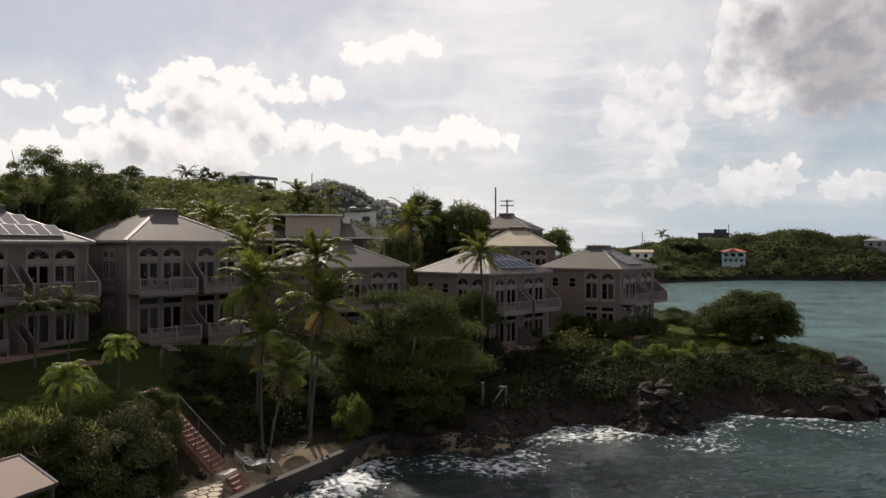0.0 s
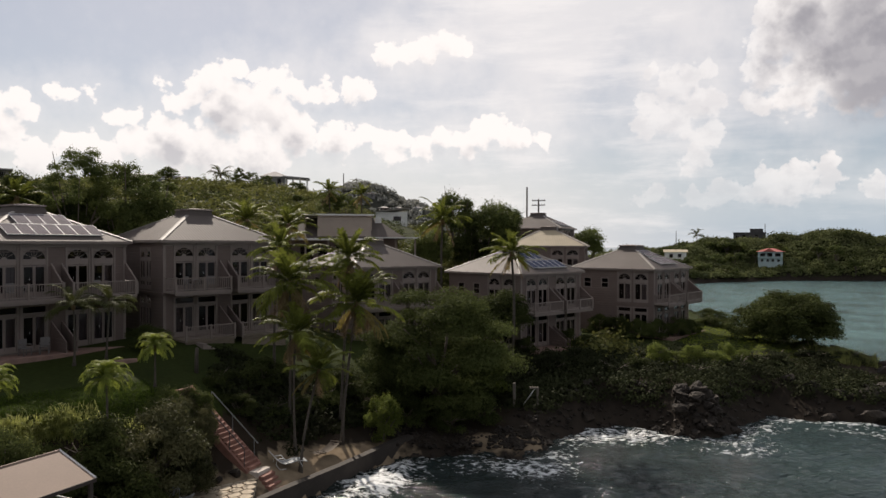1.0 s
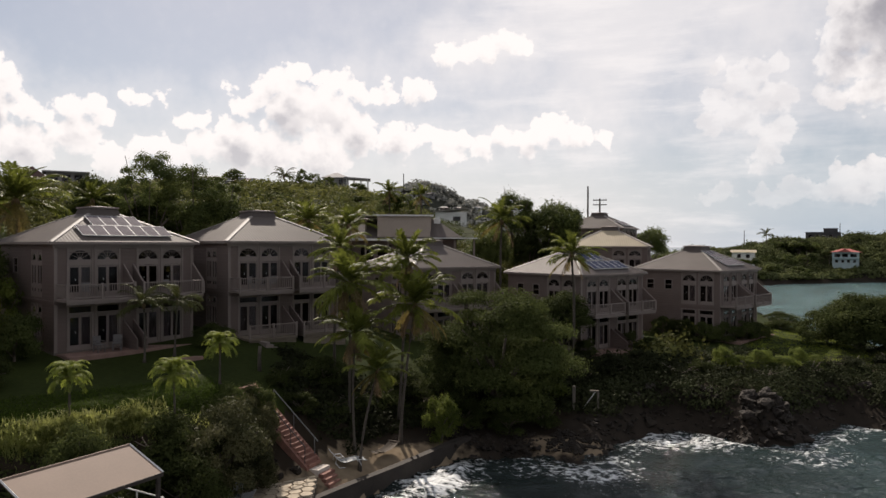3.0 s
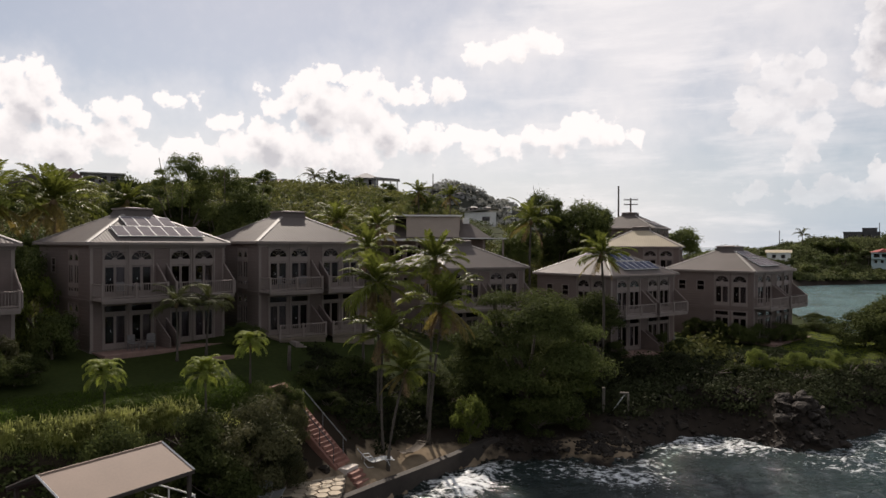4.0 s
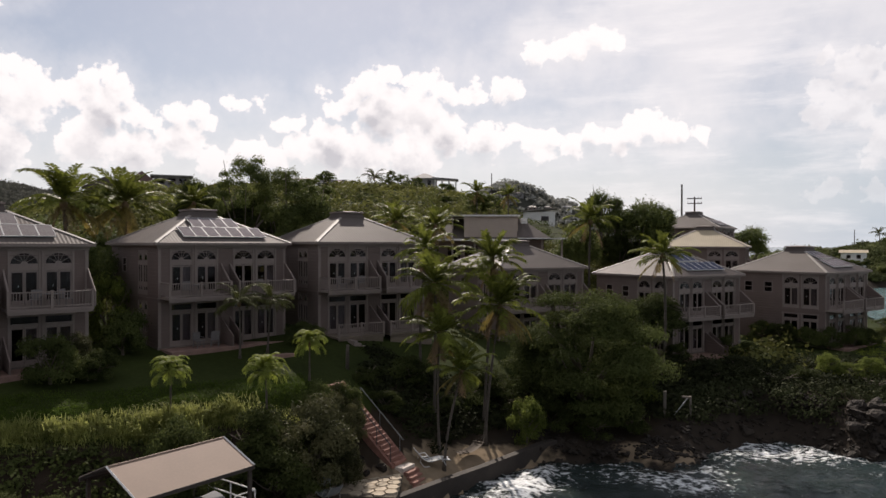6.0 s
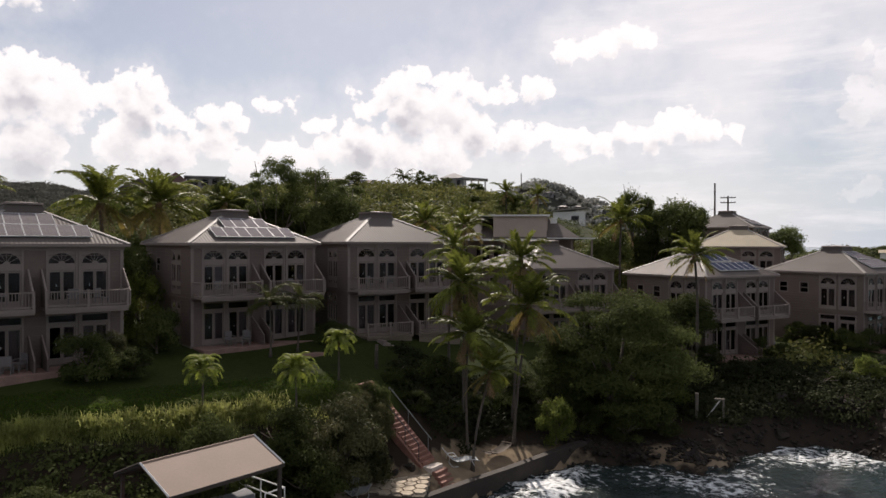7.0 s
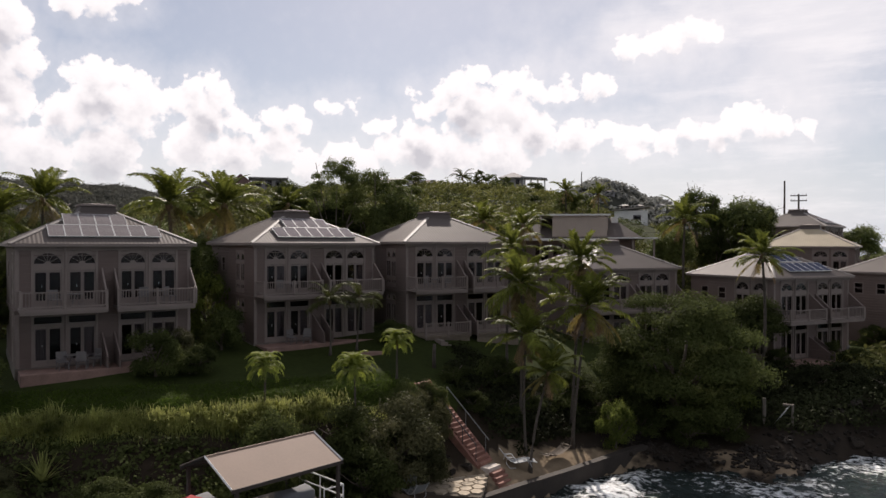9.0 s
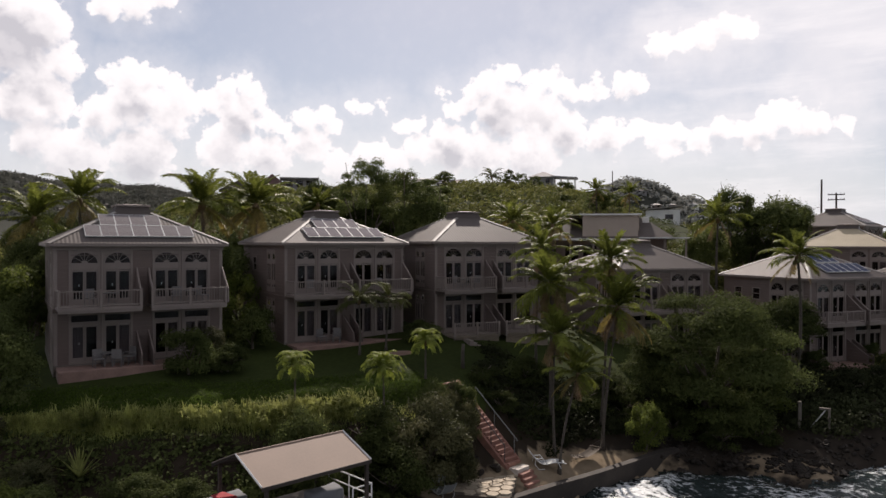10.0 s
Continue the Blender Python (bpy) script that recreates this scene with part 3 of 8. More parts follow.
CAPES = [(143, 290, 16.6, 28, 17), (111, 296, 13, 18, 17), (126, 298, 14.4, 20, 18), (98, 298, 13, 14, 16), (164, 284, 14, 24, 18), (82, 284, 11, 14, 18), (66, 282, 9, 14, 18), (52, 290, 8, 14, 18), (205, 290, 12, 40, 30)]


def height(x, y):
    x, y = np.atleast_1d(np.asarray(x, float)), np.atleast_1d(np.asarray(y, float))
    P = np.stack([x, y], 1)
    z = np.empty(len(x))
    for i in range(0, len(x), 4000):
        xx, yy = x[i:i + 4000], y[i:i + 4000]
        z[i:i + 4000] = _kern(np.hypot(xx[:, None] - _p[:, 0], yy[:, None] - _p[:, 1])) @ _W[:_n] + _W[_n] + _W[_n + 1] * xx + _W[_n + 2] * yy
    lawn = (x > -34) & (x < -9) & (y > 18) & (y < 50)
    z = np.where(lawn, np.minimum(z, -0.0934 * x + 0.1068 * y - 0.03 + 0.28 * np.clip((-25 - x) / 3, 0, 1)), z)
    r = np.hypot(x, y)
    k = np.clip((r - 170) / 90, 0, 1)
    k = k * k * (3 - 2 * k)
    z = z * (1 - k) + 5.0 * k
    for cx, cy, h, a, b in RIDGES:
        u = Vector((cx, cy)).normalized()
        s, f = (x - cx) * u.y - (y - cy) * u.x, (x - cx) * u.x + (y - cy) * u.y
        z = np.maximum(z, h * np.exp(-(s / a) ** 2 * 0.7 - (f / b) ** 2 * 0.7))
    cape = np.full(len(x), 1.0)
    for cx, cy, h, a, b in CAPES:
        cape = np.maximum(cape, 1.5 + h * np.exp(-((x - cx) / a) ** 2 * 0.8 - ((y - cy) / b) ** 2 * 0.8))
    k = np.clip((x - 40) / 15, 0, 1) * np.clip((y - 190) / 20, 0, 1)
    z = z * (1 - k) + cape * k
    z += fbm(x * 0.22, y * 0.22, 5) * np.clip((r - 85) / 60, 0, 1) * 0.8
    c = coast_distance(P, LAND)
    c = c - 0.32 * np.clip(1.6 * np.exp(-((x + 7) / 5) ** 2 - ((y - 38.5) / 5.5) ** 2), 0, 1)
    wob = 0.25 * fbm(x * 1.1, y * 1.1, 9)
    near = np.clip(c + wob, 0, None)
    beach = np.exp(-((x + 7) / 5) ** 2 - ((y - 38.5) / 5.5) ** 2)
    z = np.where(c > 0, np.minimum(np.maximum(z, 0.35), 0.15 + near * (1.1 + 8 * np.clip(beach * 1.6, 0, 1)) + np.clip(r - 400, 0, 1) * 99), np.maximum(-5, 0.1 + 0.45 * c))
    return z


def ground_z(x, y):
    return float(height([x], [y])[0])


def polar_sheet(az0, az1, na, r0, r1, nr, soft=0.0):
    az = np.radians(np.linspace(az0, az1, na))
    r = r0 * (r1 / r0) ** np.linspace(0, 1, nr)
    R, A = np.meshgrid(r, az)
    return (R * np.sin(A)).ravel(), (R * np.cos(A)).ravel()


def grid_faces(na, nr):
    i, j = np.meshgrid(np.arange(na - 1), np.arange(nr - 1), indexing="ij")
    a = (i * nr + j).ravel()
    return np.stack([a, a + 1, a + nr + 1, a + nr], 1)[:, ::-1]


def sheet_mesh(name, x, y, z, faces, material, attrs=()):
    me = bpy.data.meshes.new(name)
    me.from_pydata(np.stack([x, y, z], 1).tolist(), [], faces.tolist())
    me.materials.append(material)
    me.polygons.foreach_set("use_smooth", [True] * len(me.polygons))
    for key, values in attrs:
        at = me.attributes.new(key, "FLOAT", "POINT")
        at.data.foreach_set("value", np.asarray(values, np.float32))
    return me


def ground_mat():
    m = mat("turf_and_soil", (0.032, 0.042, 0.011), 0.95, 0.3, 0.15, 4, 0.5, tint=(0.023, 0.032, 0.009), dist=0.05, spec=0.05)
    nt = m.node_tree
    b = nt.nodes["Principled BSDF"]
    grass = b.inputs["Base Color"].links[0].from_socket
    tc = nt.nodes.new("ShaderNodeTexCoord")
    n = nt.nodes.new("ShaderNodeTexNoise")
    nt.links.new(tc.outputs["Object"], n.inputs["Vector"])
    n.inputs["Scale"].default_value, n.inputs["Detail"].default_value = 1.3, 8

    broad = nt.nodes.new("ShaderNodeTexNoise")
    nt.links.new(tc.outputs["Object"], broad.inputs["Vector"])
    broad.inputs["Scale"].default_value, broad.inputs["Detail"].default_value, broad.inputs["Roughness"].default_value = 0.035, 9, 0.72

    def layer(key, lo, hi, under, n=n):
        at = nt.nodes.new("ShaderNodeAttribute")
        at.attribute_name = key
        cr = nt.nodes.new("ShaderNodeMix")
        cr.data_type = "RGBA"
        nt.links.new(n.outputs["Fac"], cr.inputs[0])
        cr.inputs[6].default_value, cr.inputs[7].default_value = (*lo, 1), (*hi, 1)
        sm = nt.nodes.new("ShaderNodeMath")
        sm.operation = "ADD"
        nt.links.new(at.outputs["Fac"], sm.inputs[0])
        nt.links.new(n.outputs["Fac"], sm.inputs[1])
        mr = nt.nodes.new("ShaderNodeMapRange")
        nt.links.new(sm.outputs[0], mr.inputs[0])
        mr.inputs[1].default_value, mr.inputs[2].default_value = 0.85, 1.15
        mx = nt.nodes.new("ShaderNodeMix")
        mx.data_type = "RGBA"
        nt.links.new(mr.outputs[0], mx.inputs[0])
        nt.links.new(under, mx.inputs[6])
        nt.links.new(cr.outputs[2], mx.inputs[7])
        return mx.outputs[2]

    c = layer("soil", (0.022, 0.017, 0.012), (0.05, 0.037, 0.026), grass)
    c = layer("rock", (0.016, 0.013, 0.011), (0.05, 0.04, 0.031), c)
    c = layer("sand", (0.13, 0.095, 0.062), (0.34, 0.265, 0.18), c)
    # far ground: the dimness of backlit slopes is put into this dark grey-green
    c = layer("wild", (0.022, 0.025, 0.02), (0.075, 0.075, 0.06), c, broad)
    nt.links.new(c, b.inputs["Base Color"])
    return m


gx, gy = polar_sheet(-115, 75, 520, 9, 2600, 230)
gz = height(gx, gy)
gr = np.hypot(gx, gy)
gc = coast_distance(np.stack([gx, gy], 1), LAND)
rockiness = np.clip(1.15 - gc / 4.5, 0, 1) * np.clip((900 - gr) / 400, 0, 1)
sandy = np.exp(-(((gx + 8.0) * 0.7 + (gy - 38) * 0.7) / 6) ** 4 - (((gx + 7.4) * 0.7 - (gy - 37.6) * 0.7) / 2.2) ** 4) * (gz < 1.9)
sandy = np.maximum(sandy, 0.9 * np.exp(-((gx + 12.5) / 3) ** 4 - ((gy - 31.5) / 2.2) ** 4) * (gz < 2.0))
sandy = np.maximum(sandy, 0.8 * np.exp(-((gx - 2.0) / 2.8) ** 4 - ((gy - 43.9) / 1.5) ** 4))
soil = np.clip(1.2 - (gz - 1.2) / 2.6, 0, 1) * (gr < 75)
steep = np.hypot(height(gx + 0.35, gy) - gz, height(gx, gy + 0.35) - gz) / 0.35
soil = np.maximum(soil, np.clip((steep - 0.42) * 3.5, 0, 1) * (gr < 75))
soil = np.where(((gx + 32.5) * 0.66 - (gy - 18.0) * 0.752 < 0.3) & (gx < -13) & (gx > -40) & (gy > 14) & (gy < 50), 0, soil)
far_soil = 0.35 * (gr > 110) + 0.1 * (gx > 40) * (gr > 150)
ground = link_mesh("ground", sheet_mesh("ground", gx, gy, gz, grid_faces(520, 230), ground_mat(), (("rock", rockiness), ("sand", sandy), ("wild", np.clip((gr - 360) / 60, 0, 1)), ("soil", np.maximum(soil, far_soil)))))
tagged(ground, "grassy garden slope with dark soil, sand and shore rock", "ground", kind="structure")


def sea_mat():
    m = bpy.data.materials.new("sea_water")
    m.use_nodes = True
    nt = m.node_tree
    b = nt.nodes["Principled BSDF"]
    tc = nt.nodes.new("ShaderNodeTexCoord")
    mp = nt.nodes.new("ShaderNodeMapping")
    mp.inputs["Scale"].default_value = (0.55, 1.0, 1)
    mp.inputs["Rotation"].default_value = (0, 0, radians(-18))
    nt.links.new(tc.outputs["Object"], mp.inputs[0])
    hs = []
    for s, d, ro in ((1.5, 4, 0.6), (6.0, 5, 0.65)):
        n = nt.nodes.new("ShaderNodeTexNoise")
        nt.links.new(mp.outputs[0], n.inputs["Vector"])
        n.inputs["Scale"].default_value, n.inputs["Detail"].default_value, n.inputs["Roughness"].default_value = s, d, ro
        hs.append(n.outputs["Fac"])
    b1, b2 = nt.nodes.new("ShaderNodeBump"), nt.nodes.new("ShaderNodeBump")
    b1.inputs["Strength"].default_value, b1.inputs["Distance"].default_value = 0.8, 0.4
    b2.inputs["Strength"].default_value, b2.inputs["Distance"].default_value = 0.9, 0.10
    nt.links.new(hs[0], b1.inputs["Height"])
    nt.links.new(hs[1], b2.inputs["Height"])
    nt.links.new(b1.outputs[0], b2.inputs["Normal"])
    nt.links.new(b2.outputs[0], b.inputs["Normal"])
    pale = nt.nodes.new("ShaderNodeAttribute")
    pale.attribute_name = "shoal_sheen"
    pn = nt.nodes.new("ShaderNodeTexNoise")
    nt.links.new(tc.outputs["Object"], pn.inputs["Vector"])
    pn.inputs["Scale"].default_value, pn.inputs["Detail"].default_value = 0.12, 4
    pm = nt.nodes.new("ShaderNodeMath")
    pm.operation = "MULTIPLY"
    pr = nt.nodes.new("ShaderNodeMapRange")
    nt.links.new(pn.outputs["Fac"], pr.inputs[0])
    pr.inputs[1].default_value, pr.inputs[2].default_value = 0.05, 0.6
    nt.links.new(pr.outputs[0], pm.inputs[0])
    nt.links.new(pale.outputs["Fac"], pm.inputs[1])
    c1 = nt.nodes.new("ShaderNodeMix")
    c1.data_type = "RGBA"
    nt.links.new(pm.outputs[0], c1.inputs[0])
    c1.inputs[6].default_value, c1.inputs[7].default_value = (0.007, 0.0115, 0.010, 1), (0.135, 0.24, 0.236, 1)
    foam = nt.nodes.new("ShaderNodeAttribute")
    foam.attribute_name = "foam"
    fn = nt.nodes.new("ShaderNodeTexNoise")
    nt.links.new(mp.outputs[0], fn.inputs["Vector"])
    fn.inputs["Scale"].default_value, fn.inputs["Detail"].default_value, fn.inputs["Roughness"].default_value = 3.4, 10, 0.72
    fs = nt.nodes.new("ShaderNodeMath")
    fs.operation = "ADD"
    # lace: torn cells whose edges hold the foam
    warp = nt.nodes.new("ShaderNodeVectorMath")
    warp.operation = "MULTIPLY_ADD"
    nt.links.new(fn.outputs["Color"], warp.inputs[0])
    warp.inputs[1].default_value = (0.7, 0.7, 0)
    nt.links.new(mp.outputs[0], warp.inputs[2])
    cell = nt.nodes.new("ShaderNodeTexVoronoi")
    cell.feature = "DISTANCE_TO_EDGE"
    nt.links.new(warp.outputs[0], cell.inputs["Vector"])
    cell.inputs["Scale"].default_value = 3.2
    net = nt.nodes.new("ShaderNodeMath")
    net.operation = "MULTIPLY_ADD"
    nt.links.new(cell.outputs["Distance"], net.inputs[0])
    net.inputs[1].default_value = -0.5
    nt.links.new(foam.outputs["Fac"], net.inputs[2])
    gr_ = nt.nodes.new("ShaderNodeMath")
    gr_.operation = "MULTIPLY"
    nt.links.new(fn.outputs["Fac"], gr_.inputs[0])
    gr_.inputs[1].default_value = 1.5
    nt.links.new(net.outputs[0], fs.inputs[0])
    nt.links.new(gr_.outputs[0], fs.inputs[1])
    fr = nt.nodes.new("ShaderNodeMapRange")
    nt.links.new(fs.outputs[0], fr.inputs[0])
    fr.inputs[1].default_value, fr.inputs[2].default_value = 1.0, 1.2
    c2 = nt.nodes.new("ShaderNodeMix")
    c2.data_type = "RGBA"
    nt.links.new(fr.outputs[0], c2.inputs[0])
    nt.links.new(c1.outputs[2], c2.inputs[6])
    c2.inputs[7].default_value = (0.78, 0.80, 0.80, 1)
    nt.links.new(c2.outputs[2], b.inputs["Base Color"])
    rr = nt.nodes.new("ShaderNodeMapRange")
    nt.links.new(fr.outputs[0], rr.inputs[0])
    rr.inputs[3].default_value, rr.inputs[4].default_value = 0.09, 0.8
    nt.links.new(rr.outputs[0], b.inputs["Roughness"])
    b.inputs["IOR"].default_value = 1.33
    return m


def sea_height(x, y, c):
    r = np.hypot(x, y)
    k = np.clip(1.45 - r / 68, 0.05, 1)
    swell = 0.13 * np.sin((x * 0.35 - y * 0.94) * 0.62 + 0.9 * fbm(x * 0.12, y * 0.12, 3))
    chop = 0.30 * (0.4 - np.abs(fbm(x * 0.75, y * 1.15, 21, 5))) + 0.17 * fbm(x * 1.9, y * 2.7, 22, 4)
    breaker = 0.24 * np.exp(-((c + 1.6 + 0.7 * fbm(x * 0.6, y * 0.6, 31)) / 0.7) ** 2)
    return (swell + chop + breaker) * k


# fine steps where the surf is looked at, wide ones elsewhere
s_az = np.radians(np.concatenate([np.arange(-180, -60, 4.0), np.arange(-60, 42, 0.28), np.arange(42, 181, 4.0), [180.0]]))
s_r = np.concatenate([0.01 * (24 / 0.01) ** np.linspace(0, 1, 40)[:-1], np.arange(24, 76, 0.21), 76 * (4200 / 76) ** np.linspace(0, 1, 110)])
S_R, S_A = np.meshgrid(s_r, s_az)
sx, sy = (S_R * np.sin(S_A)).ravel(), (S_R * np.cos(S_A)).ravel()
sc_ = coast_distance(np.stack([sx, sy], 1), LAND)
sr = np.hypot(sx, sy)
shore = np.clip(-sc_, 0, 99)
sz = sea_height(sx, sy, sc_)
foam = 0.24 * np.exp(-((shore - 0.6) / 1.0) ** 2) + 0.20 * np.exp(-((shore - 2.6 - 0.8 * fbm(sx * 0.5, sy * 0.5, 43)) / 1.3) ** 2) + 0.10 * np.exp(-((shore - 6) / 5.0) ** 2)
foam = foam * (0.78 + 0.75 * fbm(sx * 0.45, sy * 0.45, 41)) * (0.35 + 0.65 * np.clip((190 - sr) / 60, 0, 1)) + 0.55 * np.clip(sz - 0.14, 0, 0.4) * np.exp(-shore / 25)
foam += 0.24 * np.exp(-((sx + 5.0) / 1.9) ** 2 - ((sy - 36.4) / 2.0) ** 2) + 0.16 * np.exp(-((sx - 5.5) / 4) ** 2 - ((sy - 45.0) / 1.6) ** 2) + 0.14 * np.exp(-((sx - 9.5) / 4) ** 2 - ((sy - 47.6) / 1.5) ** 2) + 0.16 * np.exp(-((sx - 17.5) / 2.4) ** 2 - ((sy - 48.6) / 1.4) ** 2)
foam = np.where(sc_ > -40, foam, 0)
# pale teal shallows; across the bay the paleness also stands in for reflected sky
shoal_sheen = 0.17 * np.clip(0.35 + (sx - 14) / 14, 0, 1) * np.clip(1.2 - np.abs(sy - 44) / 16, 0, 1) + 0.95 * np.clip((sr - 70) / 40, 0, 1) * np.clip((420 - sr) / 200, 0, 1) * np.clip((sx - 10) / 20, 0, 1) * np.clip((sy - 30) / 30, 0, 1) + 0.06
sea = link_mesh("sea", sheet_mesh("sea", sx, sy, sz, grid_faces(len(s_az), len(s_r)), sea_mat(), (("foam", foam), ("shoal_sheen", shoal_sheen))))
tagged(sea, "dark teal sea with white surf along the rocks", "water", kind="structure")

# ---- the villas ----
W, D, E = 8.6, 8.6, 6.3                 # front, depth, height of the eaves
OVER, T = 0.3, 0.22                     # eaves' overhang, wall
SHARED = {}


def shared(key, make):
    if key not in SHARED:
        SHARED[key] = make()
    return SHARED[key]


def wall_bm(length, h, holes):
    """A wall along x with its outer face at y = 0 and rectangular openings (x0, x1, z0, z1) right through it."""
    xs = sorted({0, length, *(v for o in holes for v in o[:2])})
    zs = sorted({0, h, *(v for o in holes for v in o[2:])})

    def open_at(i, j):
        if not (0 <= i < len(xs) - 1 and 0 <= j < len(zs) - 1):
            return True
        cx, cz = (xs[i] + xs[i + 1]) / 2, (zs[j] + zs[j + 1]) / 2
        return any(o[0] < cx < o[1] and o[2] < cz < o[3] for o in holes)

    bm = bmesh.new()
    quad = lambda *p: bm.faces.new([bm.verts.new(v) for v in p])
    for i in range(len(xs) - 1):
        for j in range(len(zs) - 1):
            if open_at(i, j):
                continue
            a, b, c, d = xs[i], xs[i + 1], zs[j], zs[j + 1]
            quad((a, 0, c), (b, 0, c), (b, 0, d), (a, 0, d))
            quad((b, T, c), (a, T, c), (a, T, d), (b, T, d))
            if open_at(i - 1, j):
                quad((a, T, c), (a, 0, c), (a, 0, d), (a, T, d))
            if open_at(i + 1, j):
                quad((b, 0, c), (b, T, c), (b, T, d), (b, 0, d))
            if open_at(i, j - 1):
                quad((a, T, c), (b, T, c), (b, 0, c), (a, 0, c))
            if open_at(i, j + 1):
                quad((a, 0, d), (b, 0, d), (b, T, d), (a, T, d))
    bmesh.ops.remove_doubles(bm, verts=bm.verts, dist=1e-4)
    return bm


def arch_pts(cx, z0, a, b, n=10, pointed=False):
    if pointed:
        return [(cx - a, z0), (cx - a * 0.8, z0 + b * 0.55), (cx, z0 + b), (cx + a * 0.8, z0 + b * 0.55), (cx + a, z0)]
    return [(cx - a * math.cos(math.pi * k / n), z0 + b * math.sin(math.pi * k / n)) for k in range(n + 1)]


def arch_surround(w, z0, z1, a, b, zs, y0=0.05, y1=0.11, pointed=False):
    """A board w wide from z0 to z1 with an arched opening cut through; centred on x = 0."""
    bm = bmesh.new()
    pts = arch_pts(0, zs, a, b, pointed=pointed)
    outer = [(-w / 2, zs)] + [(-w / 2 + w * k / (len(pts) - 3), z1) for k in range(len(pts) - 2)] + [(w / 2, zs)]
    f0 = [bm.verts.new((x, y0, z)) for x, z in pts]
    o0 = [bm.verts.new((x, y0, z)) for x, z in outer]
    f1 = [bm.verts.new((x, y1, z)) for x, z in pts]
    for k in range(len(pts) - 1):
        bm.faces.new((f0[k], f0[k + 1], o0[k + 1], o0[k]))
        bm.faces.new((f0[k + 1], f0[k], f1[k], f1[k + 1]))
    box(bm, -w / 2, w / 2, y0, y1, z0, zs)
    return bm


def bay_mesh(kind):
    """Meshes of one window bay 1.5 m wide, its foot at z = 0; the outer wall face is y = 0."""
    def make_frame():
        top = {"upper": 2.95, "lower": 2.55, "side": 2.95}[kind]
        bm = bmesh.new()
        box(bm, -0.75, -0.64, -0.05, 0.13, 0, top)
        box(bm, 0.64, 0.75, -0.05, 0.13, 0, top)
        box(bm, -0.80, 0.80, -0.07, 0.13, top, top + 0.1)
        box(bm, -0.64, 0.64, 0.0, 0.12, 0, 0.1)
        if kind != "lower":
            box(bm, -0.64, 0.64, 0.0, 0.12, 1.86, 2.15)
        else:
            box(bm, -0.64, 0.64, 0.0, 0.12, 2.02, 2.2)
        return mesh_of("frame", bm, TRIM)

    def make_fan():
        bm = arch_surround(1.28, 2.15, 2.95, 0.62, 0.54, 2.22, 0.02, 0.09)
        for ang in (35, 66, 90, 114, 145):
            c, s = math.cos(radians(ang)), math.sin(radians(ang))
            p = [(c * 0.16 - s * 0.013, 2.22 + s * 0.16 + c * 0.013), (c * 0.16 + s * 0.013, 2.22 + s * 0.16 - c * 0.013), (c * 0.62 + s * 0.013, 2.22 + s * 0.54 - c * 0.013), (c * 0.62 - s * 0.013, 2.22 + s * 0.54 + c * 0.013)]
            bm.faces.new([bm.verts.new((x, 0.055, z)) for x, z in p])
        bm.faces.new([bm.verts.new((x, 0.055, z)) for x, z in arch_pts(0, 2.22, 0.16, 0.14)])
        return mesh_of("fanlight", bm, TRIM)

    def make_leaf():
        h = 2.0 if kind == "lower" else 1.84
        bm = bmesh.new()
        box(bm, -0.31, -0.245, 0.03, 0.09, 0.1, h)
        box(bm, 0.245, 0.31, 0.03, 0.09, 0.1, h)
        box(bm, -0.245, 0.245, 0.03, 0.09, 0.1, 0.32)
        box(bm, -0.245, 0.245, 0.03, 0.09, h - 0.08, h)
        return mesh_of("door_leaf", bm, TRIM)

    def make_pane():
        h = 2.0 if kind == "lower" else 1.84
        return mesh_of("pane", boxes((-0.245, 0.245, 0.055, 0.062, 0.32, h - 0.08)), GLASS)

    def make_light():
        bm = bmesh.new()
        z0 = 2.2
        vs = [(x, z) for x, z in (arch_pts(0, z0 + 0.02, 0.62, 0.54) if kind != "lower" else [(-0.62, 2.2), (-0.62, 2.54), (0.62, 2.54), (0.62, 2.2)])]
        a, b = [bm.verts.new((x, 0.07, z)) for x, z in vs], [bm.verts.new((x, 0.077, z)) for x, z in vs]
        bm.faces.new(a[::-1])
        bm.faces.new(b)
        for k in range(len(a)):
            bm.faces.new((a[k], a[(k + 1) % len(a)], b[(k + 1) % len(a)], b[k]))
        bmesh.ops.recalc_face_normals(bm, faces=bm.faces)
        return mesh_of("top_light", bm, GLASS)

    def make_knob():
        return mesh_of("handle", tube(bmesh.new(), [(-0.27, 0.0, 1.0), (-0.27, 0.0, 1.12)], (0.015, 0.015), 6), ALU)

    got = {"frame": make_frame(), "leaf": make_leaf(), "pane": make_pane(), "light": make_light(), "knob": make_knob()}
    if kind != "lower":
        got["fan"] = make_fan()
    return got


def curtain_mesh(h):
    """A hanging sheet in soft folds, filling one leaf's width."""
    bm = bmesh.new()
    rows_ = [[bm.verts.new((-0.26 + 0.52 * k / 16, 0.17 + 0.022 * math.sin(k * 1.5) + 0.01 * math.sin(k * 3.7), zz)) for k in range(17)] for zz in (0.12, h)]
    for k in range(16):
        bm.faces.new((rows_[0][k], rows_[0][k + 1], rows_[1][k + 1], rows_[1][k]))
    return mesh_of("curtain", bm, CURTAIN, smooth=True)


drawn = random.Random(40)


